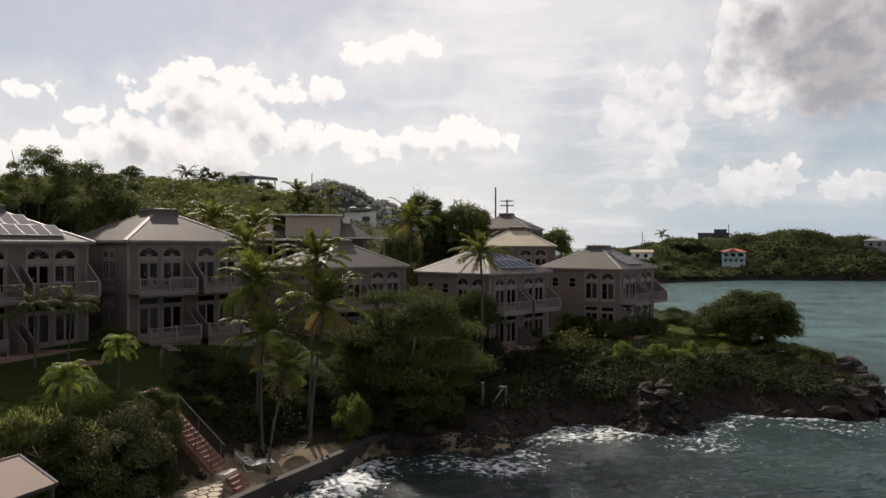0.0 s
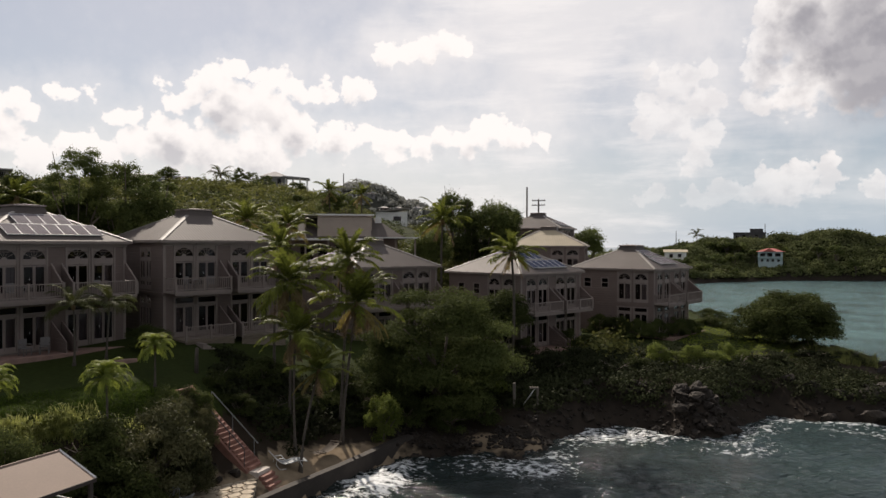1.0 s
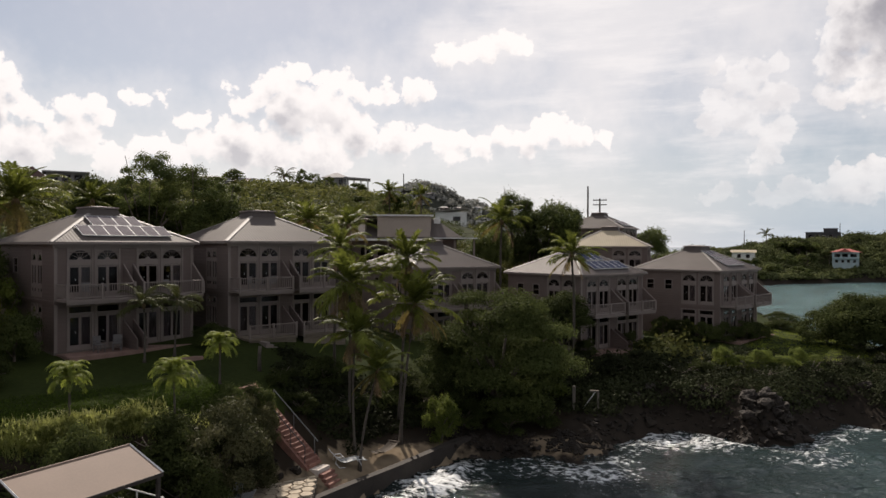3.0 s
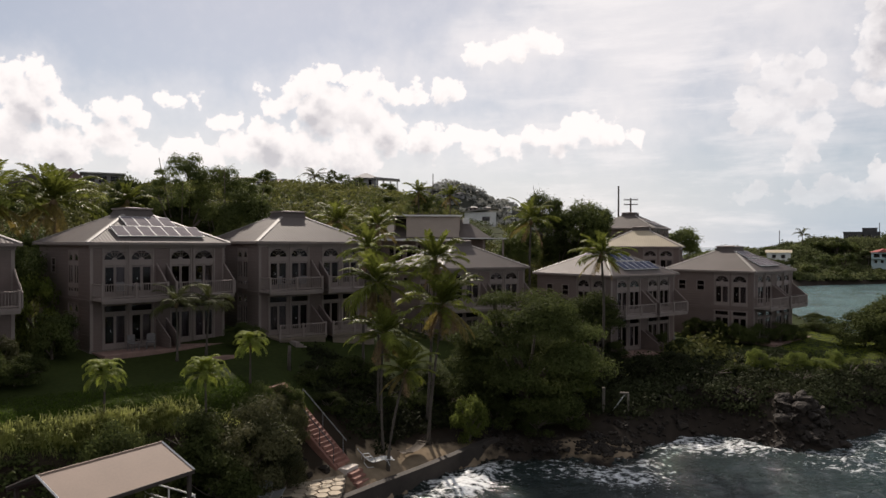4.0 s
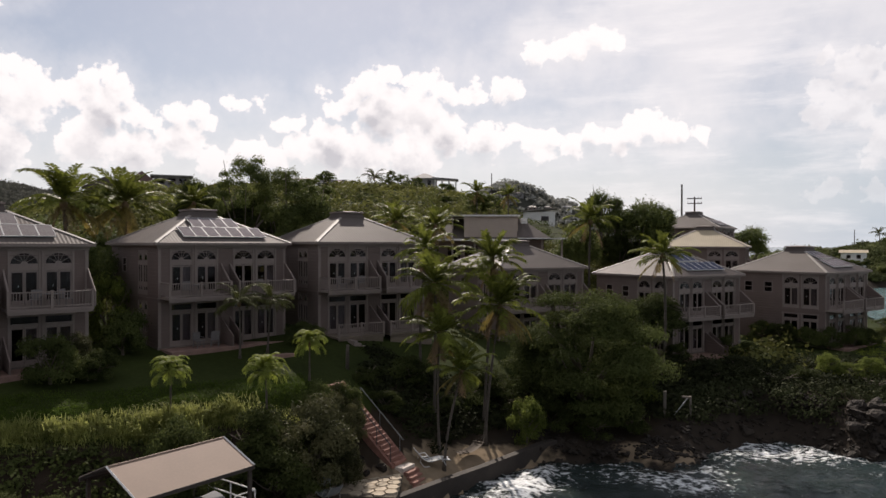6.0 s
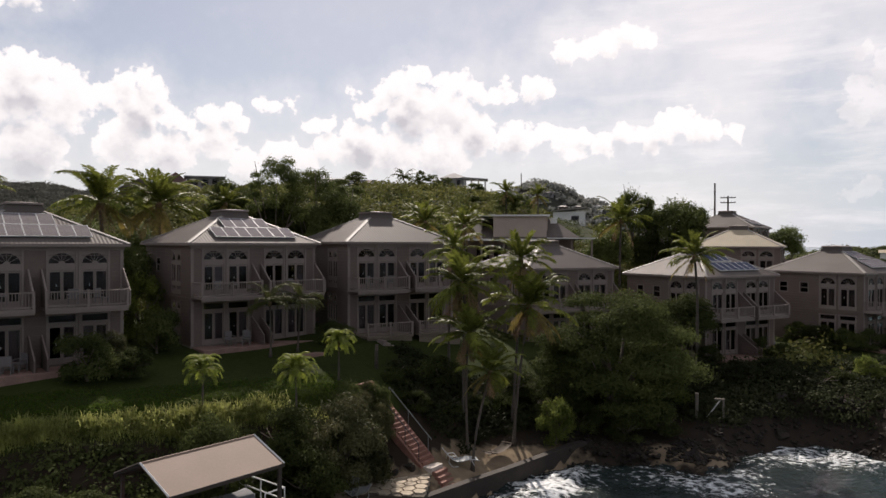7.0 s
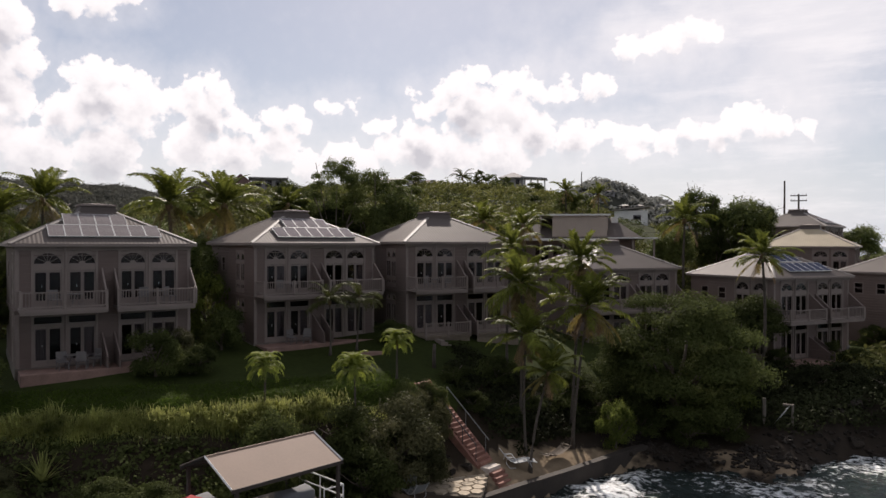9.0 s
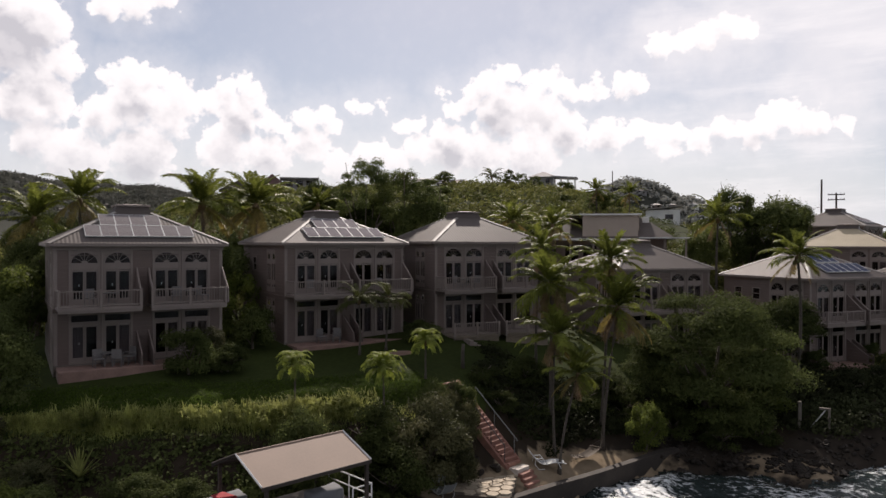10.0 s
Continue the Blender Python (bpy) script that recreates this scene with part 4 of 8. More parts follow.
def add_bay(house, kind, x, y, z, turn=0.0, closed=0.3):
    g = shared(("bay", kind), lambda: bay_mesh(kind))
    bay = link_mesh("french_window", g["frame"], house)
    bay.matrix_basis = pose(x, y, z, 0, 0, turn)
    for sx in (-0.32, 0.32):
        leaf = link_mesh("door_leaf", g["leaf"], bay)
        leaf.location.x = sx
        pane = link_mesh("pane", g["pane"], bay)
        pane.location.x = sx
        if drawn.random() < closed:
            h = 2.0 if kind == "lower" else 1.84
            link_mesh("curtain", shared(("curtain", h), lambda: curtain_mesh(h)), bay).location.x = sx
    link_mesh("top_light", g["light"], bay)
    if "fan" in g:
        link_mesh("fanlight", g["fan"], bay)
    link_mesh("handle", g["knob"], bay)


def narrow_mesh():
    """A slim window pair of the side walls: pointed lights over tall and short sashes."""
    frame, panes = bmesh.new(), bmesh.new()
    for cx in (-0.46, 0.46):
        for z0, z1 in ((0.25, 0.55), (0.75, 1.9)):
            for a, b in ((cx - 0.34, cx - 0.02), (cx + 0.02, cx + 0.34)):
                box(frame, a, a + 0.05, 0.02, 0.09, z0, z1)
                box(frame, b - 0.05, b, 0.02, 0.09, z0, z1)
                box(frame, a + 0.05, b - 0.05, 0.02, 0.09, z0, z0 + 0.05)
                box(frame, a + 0.05, b - 0.05, 0.02, 0.09, z1 - 0.05, z1)
                box(panes, a + 0.05, b - 0.05, 0.05, 0.057, z0 + 0.05, z1 - 0.05)
        pts = arch_pts(cx, 2.2, 0.3, 0.42, pointed=True)
        fr = [(cx - 0.34, 2.14), (cx - 0.34, 2.68), (cx + 0.34, 2.68), (cx + 0.34, 2.14)]
        v = [panes.verts.new((x, 0.06, z)) for x, z in pts]
        panes.faces.new(v)
        for (x0, z0), (x1, z1) in zip(pts, pts[1:]):
            tube(frame, [(x0, 0.045, z0), (x1, 0.045, z1)], (0.035, 0.035), 4)
        # spandrel boards either side of the point
        for s in (-1, 1):
            a = [(cx + s * 0.34, 2.14), (cx + s * 0.30, 2.2), (cx + s * 0.24, 2.43), (cx, 2.62), (cx, 2.68), (cx + s * 0.34, 2.68)]
            frame.faces.new([frame.verts.new((x, 0.04, z)) for x, z in a])
    for z0, z1 in ((0.0, 0.25), (0.55, 0.75), (1.9, 2.14), (2.68, 2.8)):
        box(frame, -0.86, 0.86, 0.015, 0.1, z0, z1)
    for x0, x1 in ((-0.86, -0.8), (-0.12, 0.12), (0.8, 0.86)):
        box(frame, x0, x1, 0.012, 0.095, 0.25, 2.68)
    return mesh_of("narrow_frame", frame, TRIM), mesh_of("narrow_panes", panes, GLASS)


def small_mesh():
    frame = boxes((-0.42, -0.35, -0.02, 0.12, 0, 1.0), (0.35, 0.42, -0.02, 0.12, 0, 1.0), (-0.35, 0.35, -0.02, 0.12, 0, 0.07), (-0.35, 0.35, -0.02, 0.12, 0.93, 1.0), (-0.35, 0.35, 0.03, 0.09, 0.47, 0.53))
    return mesh_of("small_frame", frame, TRIM), mesh_of("small_pane", boxes((-0.35, 0.35, 0.055, 0.062, 0.07, 0.47), (-0.35, 0.35, 0.055, 0.062, 0.53, 0.93)), GLASS)


BAYS = (-2.85, -1.25, 1.25, 2.85)
UP = 3.1                                # upper floor


def front_holes():
    return [(W / 2 + c - 0.75, W / 2 + c + 0.75, z, z + h) for c in BAYS for z, h in ((0.02, 2.6), (UP, 3.0))]


def side_holes(kind):
    """Openings of the left side wall, measured along it from the rear corner."""
    if kind == "bays":
        return [(D - c - 0.75, D - c + 0.75, UP, UP + 3.0) for c in (1.3, 3.0)] + [(D - c - 0.75, D - c + 0.75, 0.02, 2.62) for c in (1.3, 3.0)] + [(D - 5.1 - 0.4, D - 5.1 + 0.4, 4.4, 5.4), (D - 7.0 - 0.4, D - 7.0 + 0.4, 4.4, 5.4)]
    return [(D - c - 0.86, D - c + 0.86, UP, UP + 2.8) for c in (2.6,)] + [(D - 2.6 - 0.86, D - 2.6 + 0.86, 0.02, 2.82)] + [(D - 6.0 - 0.4, D - 6.0 + 0.4, 4.4, 5.4)]


def roof_face(x):
    """One of the four slopes, with a UV whose x runs along the eaves."""
    a, b, z0, z1 = W / 2 + OVER, 1.0, E, E + (W / 2 + OVER - 1.0) * 0.5
    bm = bmesh.new()
    uv = bm.loops.layers.uv.new("uv")
    n = 6
    for i in range(n):
        t0, t1 = i / n, (i + 1) / n
        w0, w1 = a + (b - a) * t0, a + (b - a) * t1
        h0, h1 = z0 + (z1 - z0) * t0, z0 + (z1 - z0) * t1
        pts = [(-w0, -w0, h0), (w0, -w0, h0), (w1, -w1, h1), (-w1, -w1, h1)]
        f = bm.faces.new([bm.verts.new(p) for p in pts])
        for lp, p in zip(f.loops, pts):
            lp[uv].uv = (p[0], p[2])
    bmesh.ops.remove_doubles(bm, verts=bm.verts, dist=1e-4)
    top = list(bm.faces)
    ext = bmesh.ops.extrude_face_region(bm, geom=top)
    bmesh.ops.translate(bm, verts=[g for g in ext["geom"] if isinstance(g, bmesh.types.BMVert)], vec=(0, 0, 0.06))
    bmesh.ops.recalc_face_normals(bm, faces=bm.faces)
    return bm


def hip_cap():
    a, z0, b, z1 = W / 2 + OVER, E + 0.06, 1.0, E + 0.06 + (W / 2 + OVER - 1.0) * 0.5
    bm = bmesh.new()
    p0, p1 = Vector((-a, -a, z0)), Vector((-b, -b, z1))
    s = Vector((0.10, -0.10, 0))
    dn = Vector((0, 0, -0.035))
    for q in (s, -s):
        bm.faces.new([bm.verts.new(v) for v in (p0 + Vector((0, 0, 0.04)), p1 + Vector((0, 0, 0.04)), p1 + q + dn + Vector((0, 0, 0.03)), p0 + q + dn + Vector((0, 0, 0.03)))])
        bm.faces.new([bm.verts.new(v) for v in (p0 + q + dn + Vector((0, 0, 0.03)), p1 + q + dn + Vector((0, 0, 0.03)), p1 + q + dn, p0 + q + dn)])
    return bm


RAIL_H = 0.86


def bar_mesh(key, sx, sy, sz):
    return shared(key, lambda: mesh_of(key, boxes((-sx / 2, sx / 2, -sy / 2, sy / 2, 0, sz)), TRIM))


def railing(owner, p, q, z, posts=True):
    """Balcony rail from p to q (x, y) with its foot at z: two rails, balusters and posts, each a piece of its own."""
    a, b = Vector((*p, 0)), Vector((*q, 0))
    d = b - a
    ln, ang = d.length, math.degrees(math.atan2(d.y, d.x))
    at = lambda t, h: pose(a.x + d.x * t, a.y + d.y * t, z + h, 0, 0, ang)
    link_mesh("top_rail", bar_mesh("top_rail_%.2f" % ln, ln, 0.10, 0.06), owner).matrix_basis = at(0.5, RAIL_H - 0.06)
    link_mesh("bottom_rail", bar_mesh("bottom_rail_%.2f" % ln, ln, 0.06, 0.06), owner).matrix_basis = at(0.5, 0.08)
    k = int(ln / 0.14)
    for i in range(k):
        link_mesh("baluster", bar_mesh("baluster", 0.036, 0.036, RAIL_H - 0.20), owner).matrix_basis = at((i + 0.5) / k, 0.14)
    for t in ((0.0, 0.5, 1.0) if posts else ()):
        link_mesh("post", bar_mesh("rail_post", 0.12, 0.12, RAIL_H + 0.21), owner).matrix_basis = at(t, -0.16)


def screen_wall(x, z, h=1.95, depth=1.45, low=0.75):
    """The splayed privacy screen between two balconies: tall at the wall, cut down to the rail."""
    bm = bmesh.new()
    prof = [(0, 0), (-depth, 0), (-depth, low), (-depth * 0.97, low + 0.05), (0, h)]
    a, b = [bm.verts.new((x - 0.04, y, z + zz)) for y, zz in prof], [bm.verts.new((x + 0.04, y, z + zz)) for y, zz in prof]
    bm.faces.new(a)
    bm.faces.new(b[::-1])
    for k in range(len(a)):
        bm.faces.new((a[k], b[k], b[(k + 1) % len(a)], a[(k + 1) % len(a)]))
    bmesh.ops.recalc_face_normals(bm, faces=bm.faces)
    return bm


def screen_cap(x, z, h=1.95, depth=1.45, low=0.75):
    bm = bmesh.new()
    p = [(0, h), (-depth * 0.97, low + 0.05), (-depth, low), (-depth, 0)]
    for (y0, z0), (y1, z1) in zip(p, p[1:]):
        tube(bm, [(x, y0, z + z0), (x, y1, z + z1)], (0.05, 0.05), 4)
    return bm


def solar_panel_mesh(m):
    bm = bmesh.new()
    box(bm, -0.37, 0.37, -0.68, 0.68, 0, 0.035)
    me = mesh_of("panel", bm, m)
    return me


def skirt_bm(a, b, z0, z1):
    """Four flared sides from half width a at z0 to b at z1, closed above."""
    bm = bmesh.new()
    low = [bm.verts.new((sx * a, sy * a, z0)) for sx, sy in ((-1, -1), (1, -1), (1, 1), (-1, 1))]
    top = [bm.verts.new((sx * b, sy * b, z1)) for sx, sy in ((-1, -1), (1, -1), (1, 1), (-1, 1))]
    for k in range(4):
        bm.faces.new((low[k], low[(k + 1) % 4], top[(k + 1) % 4], top[k]))
    bm.faces.new(top)
    bm.faces.new(low[::-1])
    return bm


def villa(name, m, label, panels=(), side="narrow", roof=ROOF, cells=SOLAR, deck=False, closed=(0.5, 0.2)):
    house = empty(name, m, label, "house", "beachside villas")
    front, left = front_holes(), side_holes(side)
    me = shared("front", lambda: mesh_of("front_wall", wall_bm(W, E, front), STUCCO))
    link_mesh("front_wall", me, house).matrix_basis = pose(-W / 2, 0, 0)
    me = shared(("side", side), lambda: mesh_of("side_wall", wall_bm(D - 2 * T, E, [(max(a - T, 0), b - T, c, d) for a, b, c, d in left]), STUCCO))
    link_mesh("side_wall", me, house).matrix_basis = pose(-W / 2, D - T, 0, 0, 0, -90)
    me = shared("plain_side", lambda: mesh_of("side_wall", wall_bm(D - 2 * T, E, [(2, 3.4, 4.2, 5.4), (5, 6.4, 4.2, 5.4)]), STUCCO))
    link_mesh("side_wall", me, house).matrix_basis = pose(W / 2, T, 0, 0, 0, 90)
    fr, pn = shared("right_win", lambda: (mesh_of("right_frame", boxes((-0.7, -0.6, -0.02, 0.14, 0, 1.2), (0.6, 0.7, -0.02, 0.14, 0, 1.2), (-0.6, 0.6, -0.02, 0.14, 0, 0.1), (-0.6, 0.6, -0.02, 0.14, 1.1, 1.2)), TRIM), mesh_of("right_pane", boxes((-0.6, 0.6, 0.055, 0.062, 0.1, 1.1)), GLASS)))
    for c in (2.7, 5.7):
        w = link_mesh("right_window", fr, house)
        w.matrix_basis = pose(W / 2, T + c, 4.2, 0, 0, 90)
        link_mesh("pane", pn, w)
    me = shared("rear", lambda: mesh_of("rear_wall", wall_bm(W, E, []), STUCCO))
    link_mesh("rear_wall", me, house).matrix_basis = pose(W / 2, D, 0, 0, 0, 180)
    me = shared("floors", lambda: mesh_of("floor_slab", boxes((-W / 2 + T, W / 2 - T, T, D - T, UP - 0.25, UP), (-W / 2 + T, W / 2 - T, T, D - T, -0.6, 0.02), (-W / 2, W / 2, 0, D, E - 0.09, E + 0.0), (-0.08, 0.08, T, D - T, 0.02, UP - 0.25), (-0.08, 0.08, T, D - T, UP, E - 0.09)), ROOMSHADE))
    link_mesh("floor_slab", me, house, "interior floors and party wall, coloured dark as unlit rooms")
    me = shared("plinth", lambda: mesh_of("plinth", boxes((-W / 2 - 0.03, W / 2 + 0.03, -0.03, D + 0.03, -1.6, 0.0)), CONCRETE))
    link_mesh("plinth", me, house)
    me = shared("band", lambda: mesh_of("string_course", boxes((-W / 2 - 0.05, W / 2 + 0.05, -0.05, 0.0, 2.74, 2.96), (-W / 2 - 0.05, -W / 2, 0.0, D, 2.74, 2.96), (-W / 2 - 0.03, W / 2 + 0.03, -0.03, 0, 5.72, 5.76)), STUCCO))
    link_mesh("string_course", me, house)
    for sx in (-1, 1):
        link_mesh("corner_board", shared("corner", lambda: mesh_of("corner_board", boxes((-0.09, 0.09, -0.035, 0.0, 0.0, E - 0.3), bevel=0.008), TRIM)), house).matrix_basis = pose(sx * (W / 2 - 0.09), 0, 0)
    link_mesh("cornice", shared("cornice", lambda: mesh_of("cornice", boxes((-W / 2 - 0.1, W / 2 + 0.1, -0.1, 0.0, E - 0.16, E - 0.1), (-W / 2 - 0.05, W / 2 + 0.05, -0.05, 0.0, E - 0.3, E - 0.16), (-W / 2 - 0.1, -W / 2, 0.0, D, E - 0.16, E - 0.1)), TRIM)), house)
    for c in BAYS:
        add_bay(house, "lower", c, 0, 0.02, 0.0, closed[0])
        add_bay(house, "upper", c, 0, UP, 0.0, closed[1])
    if side == "bays":
        for c in (1.3, 3.0):
            add_bay(house, "side", -W / 2, c, UP, -90)
            add_bay(house, "lower", -W / 2, c, 0.02, -90)
        small = ((5.1, 4.4), (7.0, 4.4))
    else:
        fr, pn = shared("narrow", narrow_mesh)
        for z in (UP, 0.02):
            w = link_mesh("side_window", fr, house)
            w.matrix_basis = pose(-W / 2, 2.6, z, 0, 0, -90)
            link_mesh("pane", pn, w)
        small = ((6.0, 4.4),)
    fr, pn = shared("small", small_mesh)
    for c, z in small:
        w = link_mesh("small_window", fr, house)
        w.matrix_basis = pose(-W / 2, c, z, 0, 0, -90)
        link_mesh("pane", pn, w)
    # rain pipes between the window pairs
    me = shared("pipe", lambda: mesh_of("rain_pipe", tube(bmesh.new(), [(0, 0, 0.1), (0, 0, E - 0.1)], (0.045, 0.045), 8), TRIM))
    for c in (-2.05, 2.05):
        link_mesh("rain_pipe", me, house).matrix_basis = pose(c, -0.1, 0)
    # roof
    me = shared(("slope", roof.name), lambda: mesh_of("roof_slope", roof_face(0), roof))
    cap = shared("hip", lambda: mesh_of("hip_cap", hip_cap(), CAP))
    for k in range(4):
        link_mesh("roof_slope", me, house).matrix_basis = pose(0, D / 2, 0, 0, 0, 90 * k)
        link_mesh("hip_cap", cap, house).matrix_basis = pose(0, D / 2, 0, 0, 0, 90 * k)
    zt = E + (W / 2 + OVER - 1) * 0.5
    me = shared("gutter", lambda: mesh_of("fascia", boxes((-W / 2 - OVER, W / 2 + OVER, -OVER - 0.03, -OVER, E - 0.10, E + 0.05), (-W / 2 - OVER - 0.03, -W / 2 - OVER, -OVER, D + OVER, E - 0.10, E + 0.05), (-W / 2 - OVER, W / 2 + OVER, -OVER, D + OVER, E - 0.012, E - 0.004)), TRIM))
    link_mesh("fascia", me, house)
    cu = link_mesh("cupola", shared(("cupola", roof.name), lambda: mesh_of("cupola", skirt_bm(1.1, 0.88, zt - 0.12, zt + 0.42), ROOF)), house)
    cu.location.y = D / 2
    def cap_bm():
        bm = boxes((-0.97, 0.97, -0.97, 0.97, zt + 0.42, zt + 0.52))
        p = [bm.verts.new(v) for v in ((-0.97, -0.97, zt + 0.524), (0.97, -0.97, zt + 0.524), (0.97, 0.97, zt + 0.524), (-0.97, 0.97, zt + 0.524))]
        t = bm.verts.new((0, 0, zt + 0.60))
        for i in range(4):
            bm.faces.new((p[i], p[(i + 1) % 4], t))
        return bm
    link_mesh("cupola_cap", shared("cupcap", lambda: mesh_of("cupola_cap", cap_bm(), TRIM)), cu)
    # balconies: two, each over one pair of bays
    for s in (-1, 1):
        x0, x1 = sorted((s * 0.22, s * (W / 2 - 0.1)))
        bal = link_mesh("balcony", shared(("deck", s), lambda: mesh_of("balcony", boxes((x0, x1, -1.5, -0.004, UP - 0.16, UP - 0.02), (x0 + 0.02, x1 - 0.02, -1.46, -1.40, UP - 0.3, UP - 0.16)), TRIM)), house)
        railing(bal, (x0 + 0.06, -1.44), (x1 - 0.06, -1.44), UP - 0.02)
        xe = s * (W / 2 - 0.16)
        railing(bal, (xe, -1.37), (xe, -0.02), UP - 0.02, False)
        link_mesh("privacy_screen", shared(("screen", s), lambda: mesh_of("privacy_screen", screen_wall(s * 0.3, UP - 0.02), STUCCO)), bal)
        link_mesh("screen_cap", shared(("scap", s), lambda: mesh_of("screen_cap", screen_cap(s * 0.3, UP - 0.02), TRIM)), bal)
    link_mesh("privacy_screen", shared("rscreen", lambda: mesh_of("privacy_screen", screen_wall(W / 2 - 0.04, UP - 0.02), STUCCO)), house)
    link_mesh("screen_cap", shared("rscap", lambda: mesh_of("screen_cap", screen_cap(W / 2 - 0.04, UP - 0.02), TRIM)), house)
    # ground level: paved terrace or raised timber deck
    if deck:
        link_mesh("deck", shared("deckg", lambda: mesh_of("deck", boxes((-W / 2 + 0.5, -0.25, -2.0, -0.04, -0.14, 0.0), (-W / 2 + 0.6, -0.3, -1.9, -1.84, -1.0, -0.14), (0.25, W / 2 - 0.5, -2.0, -0.04, -0.14, 0.0), (0.3, W / 2 - 0.6, -1.9, -1.84, -1.0, -0.14)), TIMBER)), house)
        for s in (-1, 1):
            x0, x1 = sorted((s * 0.3, s * (W / 2 - 0.6)))
            railing(house, (x0, -1.94), (x1, -1.94), 0.0)
            link_mesh("deck_screen", shared(("dscreen", s), lambda: mesh_of("deck_screen", screen_wall(s * 0.3, 0, 1.9, 1.9, 0.7), STUCCO)), house)
        link_mesh("deck_steps", shared("dsteps", lambda: mesh_of("deck_steps", boxes(*[(-W / 2 + 1.2 + 0.27 * i, -W / 2 + 1.47 + 0.27 * i, -3.0, -2.05, -1.1, -0.17 * (i + 1)) for i in range(5)]), TRIM)), house)
    else:
        link_mesh("terrace", shared("terr", lambda: mesh_of("terrace", boxes((-W / 2 + 0.1, W / 2 - 0.1, -1.9, -0.04, -1.1, -0.06), bevel=0.02), PATIO)), house)
        for s in (-1, 1):
            link_mesh("terrace_screen", shared(("tscreen", s), lambda: mesh_of("terrace_screen", screen_wall(s * 0.3, -0.06, 1.7, 1.8, 0.6), STUCCO)), house)
    # solar panels on the front or right slope
    if panels:
        pm = shared(("pv", cells.name), lambda: solar_panel_mesh(cells))
        pf = shared("pvf", lambda: mesh_of("panel_frame", boxes((-0.393, 0.393, -0.703, -0.68, -0.02, 0.045), (-0.393, 0.393, 0.68, 0.703, -0.02, 0.045), (-0.393, -0.37, -0.68, 0.68, -0.02, 0.045), (0.37, 0.393, -0.68, 0.68, -0.02, 0.045)), ALU))
        slope = math.degrees(math.atan(0.5))
        for turn, rows in panels:
            base_m = pose(0, D / 2, 0, 0, 0, turn)
            for x, along in rows:
                yy = -(W / 2 + OVER) + along * math.cos(radians(slope))
                z = E + 0.06 + along * 0.5 * math.cos(radians(slope)) + 0.09
                p = link_mesh("solar_panel", pm, house)
                p.matrix_basis = base_m @ pose(x, yy, z, slope, 0, 0)
                link_mesh("panel_frame", pf, p)
    return house


row = lambda n, along, shift=0.0: [((i - (n - 1) / 2) * 0.8 + shift, along) for i in range(n)]
FRONT_PV = ((0, row(7, 1.3, 0.2) + row(4, 2.72, 0.1)),)
WIDE_PV = ((0, row(7, 1.3, 0.0) + row(4, 2.72, -0.35)),)
villa("villa", pose(-30.43, 29.43, 6.27, 0, 0, 55.5), "two-storey sand stucco villa with a broad solar array", WIDE_PV, cells=SOLAR_GREY, closed=(0.75, 0.0))
villa("villa", pose(-24.67, 41.19, 6.34, 0, 0, 56.4), "two-storey sand stucco villa with pale-framed solar panels", FRONT_PV)
villa("villa", pose(-17.18, 48.34, 6.44, 0, 0, 49.0), "sand stucco villa with bare taupe roof and timber decks", deck=True)
villa("villa", pose(-6.5, 60.2, 4.35, 0, 0, 42.2), "sand stucco villa with taupe roof, half hidden by trees", closed=(0.7, 0.85))
villa("villa", pose(6.88, 63.56, 3.75, 0, 0, 46.4), "sand stucco villa with blue solar panels above balconies", ((0, row(6, 1.4, 0.3) + row(3, 3.0, -0.2)),), side="bays", cells=SOLAR_BLUE)
villa("villa", pose(19.66, 71.89, 3.91, 0, 0, 52.3), "sand stucco villa at the lawn's end with solar panels", ((0, row(5, 1.4) + row(3, 3.0, -0.3)),), side="bays")
villa("villa", pose(13.37, 102.95, 8.57, 0, 0, 69.2), "far sand stucco villa on the rise with a solar array", ((0, row(6, 1.4)),), side="bays")
villa("villa", pose(13.16, 84.71, 6.11, 0, 0, 78.9), "sand stucco villa behind with a cream metal hip roof", side="bays", roof=ROOF_PALE)

# ---- plants ----


def leaf_quads(rng, centres, normals, size, slim=0.5, jitter=0.7):
    """One kinked leaf (two triangles on a diamond) at each centre, facing about along its normal."""
    n = len(centres)
    nrm = normals + rng.normal(0, jitter, (n, 3))
    nrm /= np.linalg.norm(nrm, axis=1)[:, None] + 1e-9
    t = np.cross(nrm, rng.normal(0, 1, (n, 3)))
    t /= np.linalg.norm(t, axis=1)[:, None] + 1e-9
    b = np.cross(nrm, t)
    s = size * rng.uniform(0.6, 1.3, (n, 1))
    v = np.stack([centres - t * s, centres - b * s * slim + nrm * s * 0.15, centres + t * s, centres + b * s * slim + nrm * s * 0.15], 1)
    return v.reshape(-1, 3)


def quads(n, start=0):
    a = np.arange(n)[:, None] * 4 + start
    return (a + np.arange(4)[None, :])


def fast_mesh(name, verts, faces, material):
    me = bpy.data.meshes.new(name)
    nf = len(faces)
    me.vertices.add(len(verts))
    me.vertices.foreach_set("co", np.asarray(verts, np.float32).ravel())
    me.loops.add(nf * 4)
    me.loops.foreach_set("vertex_index", np.asarray(faces, np.int32).ravel())
    me.polygons.add(nf)
    me.polygons.foreach_set("loop_start", np.arange(nf, dtype=np.int32) * 4)
    me.materials.append(material)
    me.update(calc_edges=True)
    return me


